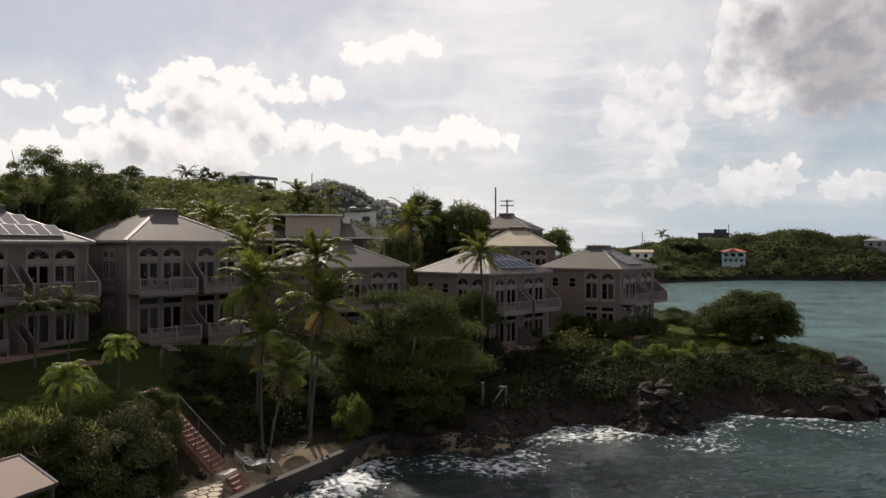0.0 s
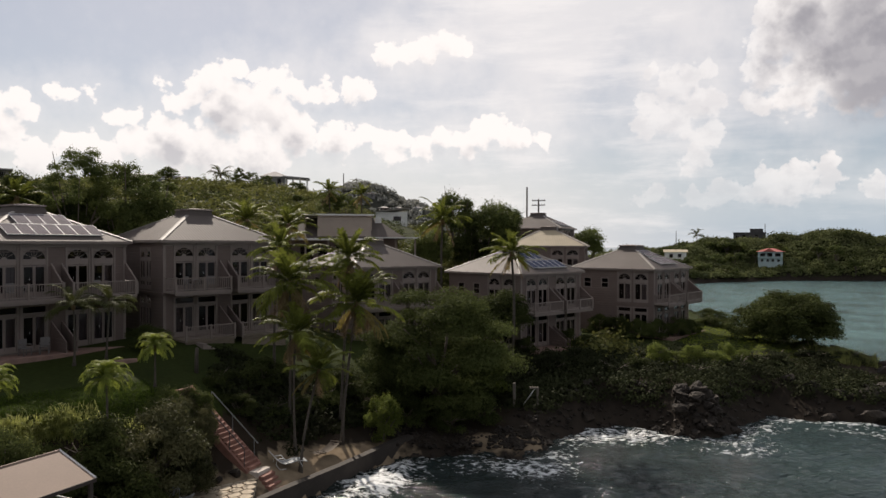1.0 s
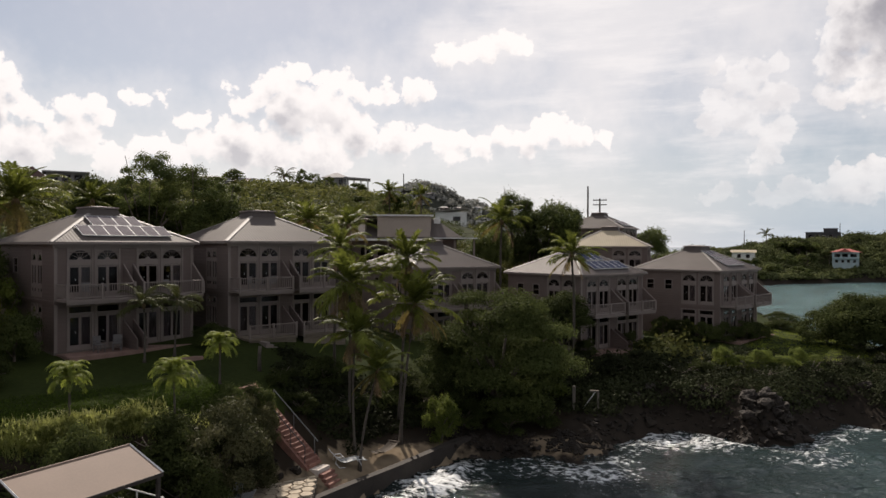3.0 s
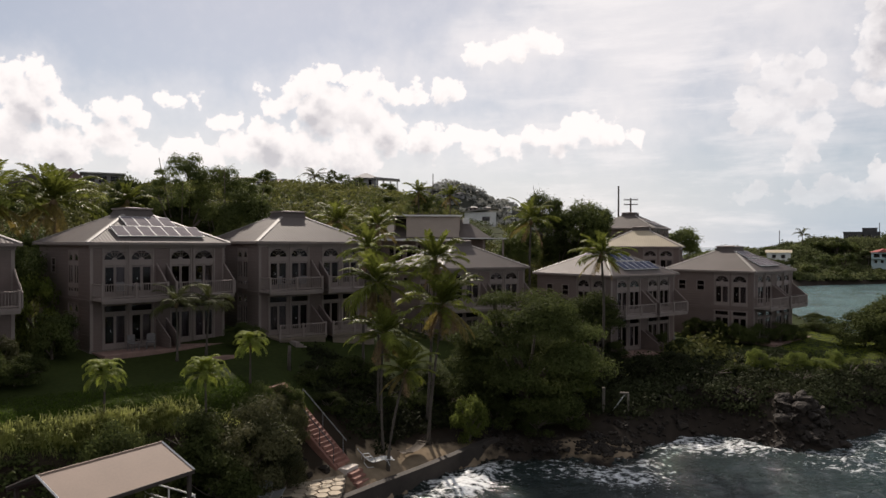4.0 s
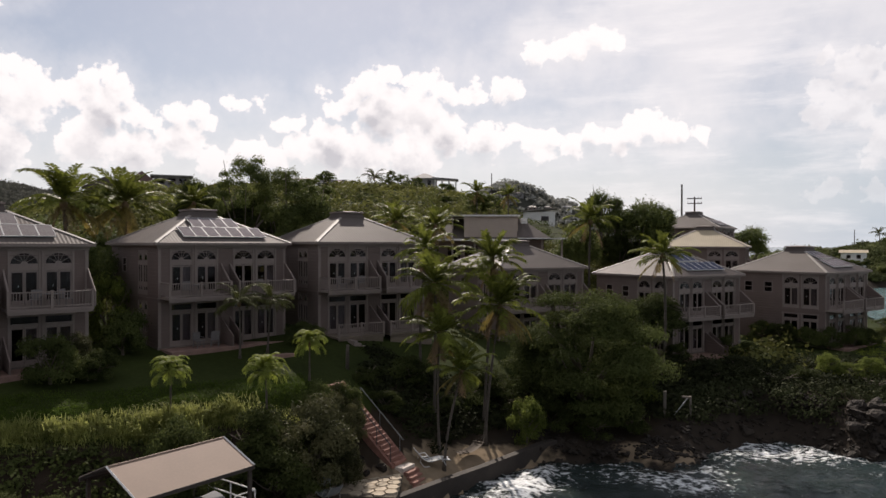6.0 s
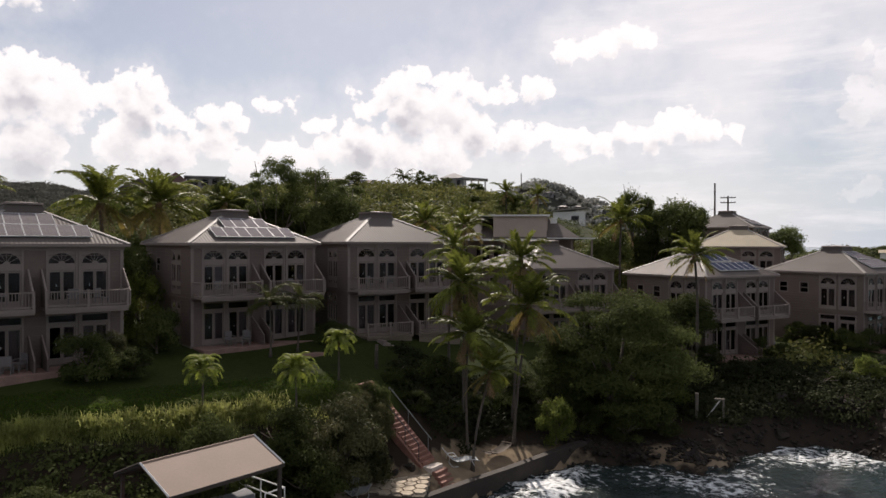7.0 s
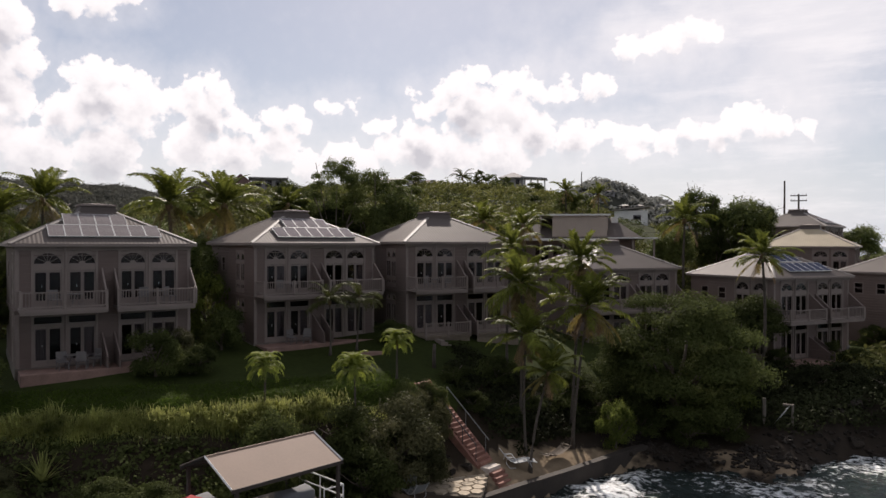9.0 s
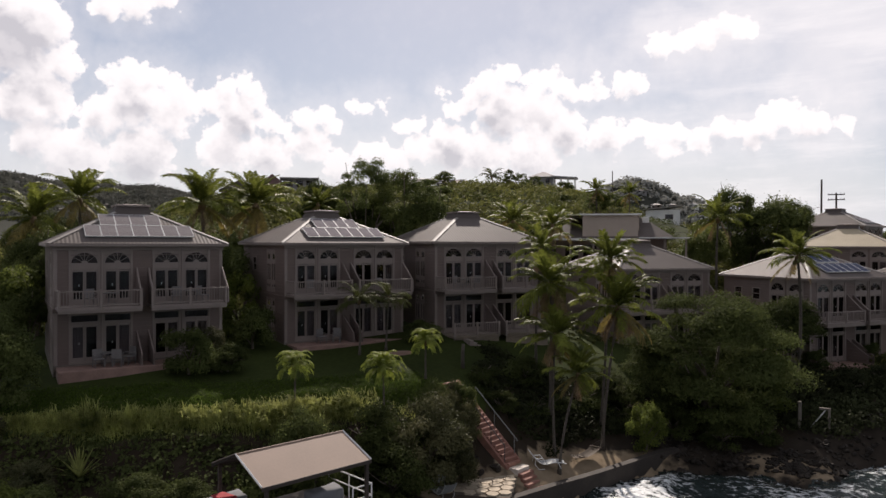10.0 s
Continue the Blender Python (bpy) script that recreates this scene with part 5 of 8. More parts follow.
def lumps(rng, n, spread, size, flat=1.0, low=-0.6):
    """Leaf masses of a crown of radius 1: centres and radii."""
    got = []
    while len(got) < n:
        p = rng.normal(0, 1, 3)
        p /= np.linalg.norm(p)
        if p[2] < low:
            continue
        k = rng.uniform(0.35, 1) ** 0.5 * spread
        got.append((p[0] * k, p[1] * k, p[2] * k * flat, rng.uniform(0.7, 1.3) * size))
    return np.array(got)


def crown_mesh(name, seed, material, n_lumps=26, spread=0.68, lump=0.34, leaves=9000, leaf=0.05, slim=0.5, flat=0.85, low=-0.6, tier=0.8):
    rng = np.random.RandomState(seed)
    L = lumps(rng, n_lumps, spread, lump, flat, low)
    pick = rng.choice(len(L), leaves, p=L[:, 3] ** 2 / (L[:, 3] ** 2).sum())
    d = rng.normal(0, 1, (leaves, 3))
    d /= np.linalg.norm(d, axis=1)[:, None]
    d[:, 2] = np.where(d[:, 2] < -0.35, -d[:, 2] * 0.6, d[:, 2])
    k = rng.uniform(0.15, 1, leaves) ** 0.45 * (1 + 0.22 * rng.normal(0, 1, leaves) * (rng.uniform(0, 1, leaves) < 0.3))
    c = L[pick, :3] + d * (L[pick, 3] * k)[:, None] * np.array([1, 1, tier])
    v = leaf_quads(rng, c, d + np.array([0, 0, 0.5]), leaf, slim)
    return fast_mesh(name, v, quads(leaves), material)


def limbs_mesh(seed, trunk=0.05, n=7, rise=0.55):
    """Trunk and limbs of a crown of radius 1 whose centre is at z = 1.0."""
    rng = random.Random(seed)
    bm = bmesh.new()
    tube(bm, [(0, 0, -0.35), (0.02, 0.01, 0.0), (0.0, 0.03, 0.3), (0.03, 0.0, rise)], (trunk * 1.5, trunk * 1.15, trunk * 0.9, trunk * 0.75), 8)
    for i in range(n):
        a = i * math.tau / n + rng.uniform(-0.3, 0.3)
        z0 = rng.uniform(0.15, rise)
        r = rng.uniform(0.45, 0.75)
        mid = (math.cos(a) * r * 0.45, math.sin(a) * r * 0.45, z0 + rng.uniform(0.2, 0.4))
        end = (math.cos(a) * r, math.sin(a) * r, z0 + rng.uniform(0.45, 0.9))
        tube(bm, [(0, 0.01, z0 - 0.05), mid, end], (trunk * 0.55, trunk * 0.38, trunk * 0.14), 6)
    return mesh_of("trunk", bm, BRANCH, smooth=True)


CROWNS = {
    "dense": [crown_mesh("crown", 11 + i, LEAF_DARK, 46, 0.74, 0.27, 24000, 0.026, 0.5) for i in range(2)],
    "spray": [crown_mesh("crown", 15, LEAF_DARK, 64, 0.84, 0.3, 100000, 0.0175, 0.45, flat=0.95, low=-0.95, tier=0.5)],
    "feather": [crown_mesh("crown", 21 + i, LEAF_MID, 40, 0.82, 0.23, 16000, 0.026, 0.42, flat=1.0) for i in range(2)],
    "umbrella": [crown_mesh("crown", 31, LEAF_DARK, 90, 0.8, 0.23, 52000, 0.022, 0.55, flat=0.9, low=-0.35)],
    "far": [crown_mesh("crown", 45 + i, LEAF_MID, 24, 0.72, 0.32, 3000, 0.062, 0.55) for i in range(3)],
    "mid": [crown_mesh("crown", 41 + i, LEAF_MID, 26, 0.68, 0.34, 15000, 0.03, 0.5) for i in range(2)],
    "lime": [crown_mesh("crown", 51 + i, LEAF_LIME, 26, 0.72, 0.31, 7000, 0.042, 0.5, low=-0.8) for i in range(2)],
    "rust": [crown_mesh("crown", 61, LEAF_RUST, 40, 0.74, 0.27, 22000, 0.025, 0.5, low=-0.8)],
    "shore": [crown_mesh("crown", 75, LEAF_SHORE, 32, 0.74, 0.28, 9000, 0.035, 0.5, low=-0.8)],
    "shrub": [crown_mesh("crown", 71 + i, LEAF_DARK, 30, 0.74, 0.3, 10000, 0.034, 0.5, low=-0.8) for i in range(2)],
}
TRUNKS = [limbs_mesh(s) for s in (1, 2)]
_count = [0]


def tree(x, y, rx, rz, top, kind, label, category="tree", ry=None, turn=0, group=""):
    """A tree or shrub on the ground at x, y: crown half width rx and half height rz, its top at that height."""
    _count[0] += 1
    g = ground_z(x, y)
    if category == "shrub":
        rz = max(rz, (top - g) / 1.5)
    mid = top - rz
    root = empty("tree" if category == "tree" else "shrub", pose(x, y, g, 0, 0, turn + 57 * _count[0]), label, category, group)
    mesh = CROWNS[kind][_count[0] % len(CROWNS[kind])]
    c = link_mesh("crown", mesh, root)
    c.matrix_basis = Matrix.Translation((0, 0, mid - g)) @ Matrix.Diagonal((rx, ry or rx, rz, 1))
    t = link_mesh("trunk" if category == "tree" else "stem", TRUNKS[_count[0] % 2], root)
    h = max(mid - g, 0.5)
    t.matrix_basis = Matrix.Diagonal((rx, rx, h + 0.25 * rz, 1))
    return root


def frond_mesh(seed, length, lift, droop, hang, pairs=34, material=FROND, leaflet=0.6, width=0.026, curl=1.4):
    """A pinnate frond from the origin along +x: it rises at lift degrees and bends over by droop; leaflets hang by hang."""
    rng = np.random.RandomState(seed)
    n = 14
    pts, ang, p = [], radians(lift), np.zeros(3)
    step = length / n
    sway = rng.uniform(-0.25, 0.25)
    for i in range(n + 1):
        pts.append(p.copy())
        p = p + step * np.array([math.cos(ang), sway * (i / n) ** 1.5, math.sin(ang)])
        ang -= radians(droop) / n * (0.1 + 1.8 * (i / n) ** curl)
    pts = np.array(pts)
    verts, faces = [], []
    for i in range(n + 1):
        w = 0.04 * (1 - i / n) + 0.006
        verts += [pts[i] + (0, -w, 0), pts[i] + (0, w, 0), pts[i] + (0, 0, -w * 0.8)]
    for i in range(n):
        a = i * 3
        faces += [(a, a + 3, a + 4, a + 1), (a + 1, a + 4, a + 5, a + 2), (a + 2, a + 5, a + 3, a)]
    for k in range(pairs):
        s = 0.14 + 0.86 * k / (pairs - 1)
        i = min(int(s * n), n - 1)
        base = pts[i] + (pts[i + 1] - pts[i]) * (s * n - i)
        fwd = (pts[i + 1] - pts[i]) / step
        up = np.array([-fwd[2], 0, fwd[0]])
        ll = leaflet * (0.3 + 0.7 * math.sin(math.pi * min(1, 0.12 + s * 0.8)) ** 0.6) * rng.uniform(0.8, 1.1)
        for sd in (-1, 1):
            # out from the rachis in a shallow V, then bending down under their own weight
            d = fwd * rng.uniform(0.5, 0.85) + np.array([0, sd, 0]) * 0.75 + up * 0.14
            d /= np.linalg.norm(d)
            sag = np.array([0, 0, -1.0]) * hang * ll * rng.uniform(0.6, 1.3)
            mid = base + d * ll * 0.5 + sag * 0.22
            tip = base + d * ll * 0.86 + sag * 0.95
            wv = (fwd * 0.8 + up * rng.uniform(-0.5, 0.5)) * width
            a = len(verts)
            verts += [base - wv * 0.5, base + wv * 0.5, mid + wv, mid - wv, tip + wv * 0.12, tip - wv * 0.12]
            faces += [(a, a + 1, a + 2, a + 3), (a + 3, a + 2, a + 4, a + 5)]
    return fast_mesh("frond", np.array(verts), np.array(faces), material)


FROND_LIME = mat("lime_frond", (0.27, 0.32, 0.05), 0.55, 0.3, 0.4, 3, 0, tint=(0.18, 0.23, 0.04), islands=0.3, spec=0.25, trans=0.5)
FROND_OLD = mat("yellowing_frond", (0.24, 0.19, 0.05), 0.5, 0.35, 0.6, 4, 0, tint=(0.13, 0.12, 0.035), islands=0.4, spec=0.2, trans=0.4)
FRONDS = {
    "up": [frond_mesh(1, 2.0, 80, 40, 0.12, 42, leaflet=0.55, width=0.042), frond_mesh(2, 2.5, 68, 66, 0.2, 48, leaflet=0.66, width=0.042), frond_mesh(16, 2.6, 58, 72, 0.24, 48, leaflet=0.68, width=0.042)],
    "mid": [frond_mesh(3, 2.9, 46, 92, 0.34, 52, leaflet=0.64, width=0.042), frond_mesh(4, 3.0, 34, 86, 0.4, 52, leaflet=0.66, width=0.042), frond_mesh(5, 2.9, 54, 112, 0.38, 52, leaflet=0.64, width=0.042), frond_mesh(17, 3.0, 22, 80, 0.46, 52, leaflet=0.66, width=0.042)],
    "low": [frond_mesh(6, 2.8, 6, 74, 0.52, 52, leaflet=0.64, width=0.042), frond_mesh(7, 2.7, -14, 62, 0.58, 52, leaflet=0.64, width=0.042), frond_mesh(18, 2.6, -36, 46, 0.56, 48, FROND_OLD, 0.6, 0.042)],
    "mop": [frond_mesh(20 + k, ln_, lift, droop, 0.5, 46, FROND_LIME, 0.5, 0.028, 0.9) for k, (ln_, lift, droop) in enumerate(((1.8, 84, 110), (2.1, 66, 140), (2.1, 38, 130), (2.0, -4, 95)))],
    "dark": [frond_mesh(12, 2.6, 60, 110, 0.5, 44, FROND_DARK), frond_mesh(13, 2.8, 25, 110, 0.6, 44, FROND_DARK), frond_mesh(14, 2.6, 0, 95, 0.7, 44, FROND_DARK)],
    "dead": [frond_mesh(8, 2.3, -58, 30, 0.35, 34, FROND_DRY, 0.5), frond_mesh(19, 2.0, -74, 14, 0.3, 34, FROND_DRY, 0.5)],
}
_b = bmesh.new()
bmesh.ops.create_icosphere(_b, subdivisions=2, radius=0.13)
for _v in _b.verts:
    _v.co.z *= 1.25
NUTS = mesh_of("coconut", _b, mat("green_coconut", (0.14, 0.14, 0.04), 0.5, 0.2, 3, 10, 0.1), smooth=True)


def palm(base, top, label, scale=1.0, n=24, dead=3, r0=0.17, bow=0.5, seed=0, nuts=0, name="palm_tree", base_z=None):
    """A feather palm: trunk from base (x, y) to the crown's heart at top (x, y, z)."""
    rng = random.Random(seed * 7 + 3)
    g = ground_z(*base) - 0.05 if base_z is None else base_z
    root = empty(name, pose(base[0], base[1], g), label, "palm tree", "palms")
    e = Vector((top[0] - base[0], top[1] - base[1], top[2] - g))
    pts, rad = [], []
    side = Vector((rng.uniform(-1, 1), rng.uniform(-1, 1), 0)) * bow * 0.3
    k = 12
    for i in range(k + 1):
        s = i / k
        pts.append(Vector((e.x * s ** (1 + bow), e.y * s ** (1 + bow), e.z * s)) + side * math.sin(math.pi * s))
        rad.append(0.86 * r0 * (1.45 - 0.6 * min(1, s * 6) - 0.22 * s) * (1 + 0.05 * (-1) ** i))
    part("trunk", tube(bmesh.new(), pts, rad, 10), BARK, root, smooth=True)
    part("crownshaft", tube(bmesh.new(), [e - Vector((0, 0, 0.35 * scale)), e, e + Vector((0, 0, 0.3 * scale))], (r0 * 0.9, r0 * 1.35, r0 * 0.5), 8), FROND_DRY, root, smooth=True)
    n = n if name == "garden_palm" else int(n * 1.25)
    for i in range(n + dead):
        f = i / n
        kind = "up" if f < 0.24 else "mid" if f < 0.66 else "low" if i < n else "dead"
        me = FRONDS["mop"][min(3, int(f * 4))] if name == "garden_palm" else rng.choice(FRONDS["dark"]) if label.startswith("dark") else rng.choice(FRONDS[kind])
        fr = link_mesh("frond", me, root)
        a = i * 137.5 + rng.uniform(-14, 14)
        s = scale * rng.uniform(0.85, 1.12)
        fr.matrix_basis = Matrix.Translation(e + Vector((0, 0, 0.12 * scale))) @ pose(0, 0, 0, rng.uniform(-14, 14), rng.uniform(-9, 9), a) @ Matrix.Diagonal((s, s, s, 1))
    for i in range(nuts):
        a = i * 2.4
        link_mesh("coconut", NUTS, root).location = e + Vector((math.cos(a) * 0.27, math.sin(a) * 0.27, -0.25 - 0.1 * (i % 2)))
    return root


COCO = "tall coconut palm with arching green and yellowing fronds"
palm((-8.8, 35.9), (-7.96, 36.37, 6.0), "young leaning coconut palm at the edge of the beach", 0.62, 20, 5, 0.10, 0.8, 1)
palm((-7.6, 40.8), (-6.72, 40.7, 9.05), "tall coconut palm with hanging brown fronds above the sand", 0.92, 24, 9, 0.12, 0.6, 2, 6)
palm((-8.1, 43.0), (-7.56, 42.6, 11.65), COCO + " behind the beach", 0.82, 24, 5, 0.12, 0.5, 3, 4)
palm((-9.4, 37.3), (-9.5, 37.6, 7.7), "slender coconut palm with a straight pale trunk", 0.8, 22, 7, 0.10, 0.3, 4)
palm((-10.6, 40.6), (-10.4, 39.9, 10.3), COCO + " beside the stairs", 0.92, 24, 6, 0.11, 0.6, 5, 5)
palm((-12.6, 44.6), (-12.0, 43.6, 12.25), COCO + " beside the villa", 0.72, 22, 3, 0.12, 0.6, 6, 4)
palm((2.85, 54.9), (2.8, 53.6, 11.8), "lone coconut palm with a bare bent trunk before a villa", 0.8, 21, 2, 0.15, 0.7, 7, 3)
palm((-38.6, 43.4), (-38.85, 43.1, 15.5), COCO + " behind the villas", 1.25, 24, 4, 0.22, 0.4, 8)
palm((-36.8, 47.4), (-37.06, 47.3, 15.6), COCO + " behind the villas", 1.3, 24, 4, 0.22, 0.4, 9)
palm((-34.1, 52.1), (-34.13, 51.9, 15.9), "small bright palm rising behind a villa roof", 0.75, 18, 2, 0.15, 0.2, 10)
palm((-3.9, 85.4), (-3.77, 85.2, 15.4), "coconut palm before a large dark tree", 1.3, 20, 3, 0.2, 0.4, 11)
palm((-20.3, 63.2), (-20.3, 63.0, 14.6), "palm half hidden behind a villa roof", 0.85, 18, 2, 0.16, 0.3, 12)
palm((-16.3, 62.3), (-16.3, 62.1, 14.2), "palm half hidden behind a villa roof", 0.85, 18, 2, 0.16, 0.3, 13)
palm((-22.3, 109.0), (-22.2, 108.6, 20.6), "small palm in the scrub on the hill", 0.9, 18, 2, 0.16, 0.3, 24)
palm((-16.6, 104.0), (-16.5, 103.9, 19.7), "slim palm standing out of the hillside scrub", 0.85, 18, 2, 0.14, 0.3, 25)
palm((-24.6, 74.5), (-24.4, 74.3, 15.3), "palm in the scrub behind a villa", 1.0, 20, 3, 0.18, 0.3, 26)
palm((-19.9, 73.8), (-19.8, 73.6, 14.7), "palm in the scrub behind a villa", 0.9, 20, 3, 0.18, 0.3, 27)
palm((-50.6, 141.5), (-50.9, 141.3, 26.5), "dark palm on the hill's crest", 1.1, 18, 2, 0.2, 0.3, 14)
palm((-48.2, 36.0), (-48, 35.9, 14.3), "bushy palm among garden trees", 1.15, 22, 3, 0.18, 0.3, 15)
palm((-50.9, 42.2), (-50.8, 42.0, 16.1), "bushy palm among garden trees", 1.2, 22, 3, 0.18, 0.3, 16)
palm((-21.9, 38.2), (-22.0, 38.3, 9.1), "dark garden palm close to a villa's balcony", 0.62, 16, 1, 0.09, 0.3, 18)
palm((-21.0, 39.9), (-20.8, 39.9, 9.2), "dark garden palm close to a villa's balcony", 0.62, 16, 1, 0.09, 0.3, 19)
GARDEN = "small bright garden palm with a rounded drooping crown"


def small_palm(base, top, scale, seed):
    return palm(base, top, GARDEN, scale * 1.2, 42, 0, 0.08, 0.1, seed, name="garden_palm")


for bx, by, tz, s, k in ((-20.6, 29.7, 6.55, 0.46, 20), (-16.3, 31.0, 6.5, 0.5, 21), (-16.2, 35.6, 7.3, 0.42, 22)):
    small_palm((bx, by), (bx, by, tz), s, k)
part("post", tube(bmesh.new(), [(0, 0, -0.2), (0, 0, 0.9), (0.03, 0, 1.4)], (0.13, 0.11, 0.10), 8), BARK, empty("palm_stump", pose(-15.6, 39.5, ground_z(-15.6, 39.5)), "bare cut palm stump standing on the lawn", "stump"), smooth=True)

tree(-2.3, 47.6, 5.3, 5.4, 10.7, "spray", "large dense dark green tree above the shore rocks")
tree(-5.4, 45.2, 2.2, 2.4, 5.2, "shrub", "dark sprawling shrub under the palms", "shrub")
tree(-5.35, 42.2, 1.3, 0.75, 4.35, "lime", "sunlit bright green branch of leaves", "shrub")
tree(2.3, 58.4, 3.2, 3.0, 9.5, "dense", "leafy green tree between two villas")
tree(1.0, 55.4, 2.3, 2.4, 7.8, "dense", "dark tree close to a villa")
tree(1.0, 50.5, 1.8, 1.6, 4.6, "lime", "yellow-green shrub on the slope", "shrub")
tree(1.6, 94.5, 4.0, 4.4, 14.5, "dense", "dark bush below the large spreading tree")
tree(1.4, 93.0, 5.2, 5.6, 19.9, "mid", "large dark spreading tree behind the villas")
# added side crowns: the large tree's sunlit rim is put into their lighter leaves
tree(-2.4, 93.6, 3.3, 4.6, 20.6, "mid", "lighter-leaved crown standing for the large tree's sunlit edge")
tree(4.4, 92.6, 2.6, 4.2, 19.0, "mid", "lighter-leaved crown standing for the large tree's sunlit edge")
tree(-0.6, 91.6, 3.2, 4.0, 15.6, "dense", "dark bush below the large spreading tree")
tree(4.0, 91.6, 3.0, 4.0, 15.4, "dense", "dark bush below the large spreading tree")
tree(-5.5, 90, 4.0, 4.2, 15.5, "mid", "rounded green tree behind the villas")
tree(18.1, 117, 4.2, 4.0, 16.6, "mid", "green tree beyond the rear villa")
tree(24.5, 112, 4.0, 3.2, 13.2, "mid", "green tree beyond the rear villa")
tree(-30.0, 52.6, 2.7, 3.4, 20.3, "feather", "tall thin-topped feathery tree above the roofs")
tree(-30.8, 54.8, 4.2, 4.6, 18.0, "dense", "broad dark tree behind a villa")
tree(-27.0, 54.4, 3.0, 3.6, 19.5, "feather", "tall feathery tree above the roofs")
tree(-25.2, 54.0, 3.3, 4.2, 17.6, "mid", "bushy olive green tree behind a villa")
tree(-35.6, 55.0, 3.2, 4.6, 19.2, "dense", "dark bushy tree behind the palms")
tree(-46.0, 56.0, 4.6, 4.4, 15.5, "mid", "bushy green tree behind the palms")
for x, y, rx, rz, tp, kd in ((-47.5, 38.5, 3.0, 3.4, 15.0, "mid"), (-44.0, 39.5, 2.4, 3.0, 14.6, "lime"), (-41.5, 33.0, 2.4, 3.4, 13.4, "dense"), (-44.5, 33.5, 2.6, 3.4, 14.2, "mid"), (-60.1, 46.5, 4.4, 4.4, 16.6, "dense"), (-54.0, 47.5, 4.0, 4.2, 16.0, "dense"), (-52.0, 53.5, 4.4, 4.2, 16.4, "mid"), (-38.2, 40.0, 2.2, 3.0, 13.2, "dense")):
    tree(x, y, rx, rz, tp, kd, "bushy green tree among the garden palms", group="garden trees")
tree(-41.0, 29.4, 2.5, 2.6, 12.0, "lime", "yellow-green bushy tree beside a villa")
tree(-38.6, 28.6, 1.8, 2.4, 10.6, "dense", "dark bushy tree beside a villa")
tree(-31.4, 38.7, 1.7, 3.0, 11.8, "lime", "tall yellow-green shrub between two villas", "shrub")
tree(-30.0, 38.0, 1.6, 2.2, 8.6, "shrub", "dark shrub between two villas", "shrub")
tree(29.4, 69.0, 5.4, 4.3, 9.2, "umbrella", "wide umbrella-shaped dark tree on the point")
for x, y, rx, tp in ((28.0, 66.4, 1.9, 4.3), (30.4, 66.2, 1.9, 4.4), (26.4, 68.6, 1.3, 4.3)):
    tree(x, y, rx, 1.5, tp, "shrub", "dark shrub under the spreading tree on the point", "shrub", group="point shrubs")
tree(-13.8, 30.6, 2.6, 2.1, 6.3, "rust", "large bronze-green shrub beside the brick stairs", "shrub")
tree(-15.9, 29.6, 2.3, 2.1, 6.0, "shrub", "large dark shrub on the garden bank", "shrub")
tree(-14.4, 28.4, 2.0, 1.7, 4.4, "shrub", "dark shrub at the foot of the bank", "shrub")
tree(-12.7, 31.4, 1.4, 1.5, 4.3, "rust", "bronze-green shrub beside the brick stairs", "shrub")
tree(-14.6, 33.2, 1.1, 1.1, 6.4, "mid", "light green shrub at the top of the stairs", "shrub")
tree(-18.0, 26.6, 1.7, 1.7, 6.2, "shrub", "rounded dark shrub on the garden bank", "shrub")
tree(-16.4, 26.5, 1.7, 1.6, 4.6, "shrub", "dark shrub above the pavilion", "shrub")
tree(-31.0, 21.5, 2.6, 3.2, 10.0, "dense", "dark garden tree beside a villa")
tree(-34.0, 22.0, 2.8, 3.0, 11.0, "dense", "dark garden tree beside a villa")
tree(-26.9, 29.2, 1.6, 1.6, 8.9, "shrub", "dark shrub before a villa's terrace", "shrub")
tree(-25.8, 30.9, 1.3, 1.0, 7.6, "shrub", "dark shrub before a villa's terrace", "shrub")
tree(-27.4, 31.4, 1.2, 1.2, 8.4, "rust", "reddish shrub before a villa's terrace", "shrub")
tree(-26.0, 30.6, 1.1, 0.9, 7.2, "shrub", "dark shrub before a villa's terrace", "shrub")
tree(-27.8, 35.4, 1.6, 1.9, 9.6, "shrub", "dark leafy shrub between two villas", "shrub")
tree(-19.8, 42.6, 1.4, 1.2, 8.0, "shrub", "dark shrub beside a villa's deck", "shrub")
tree(-12.5, 37.6, 1.1, 0.9, 4.9, "shrub", "dark shrub under the palms", "shrub")
tree(-10.9, 42.0, 1.6, 1.2, 4.0, "shrub", "dark shrub under the palms", "shrub")
tree(-8.6, 46.6, 2.3, 1.7, 5.2, "shrub", "dark shrub under the palms", "shrub")
for x, y, rx, rz, tp in ((-11.4, 39.8, 1.3, 1.0, 3.8), (-9.4, 44.9, 2.0, 1.4, 4.0), (-6.6, 44.9, 1.5, 1.2, 3.0), (-4.2, 44.9, 1.7, 1.5, 3.4), (-1.6, 45.3, 1.7, 1.5, 3.2), (0.6, 46.6, 1.6, 1.4, 3.4), (-12.6, 42.2, 1.8, 1.5, 6.2), (-14.2, 39.0, 1.2, 1.0, 5.9)):
    tree(x, y, rx, rz, tp, "shrub", "dark undergrowth shrub behind the beach", "shrub", group="undergrowth")
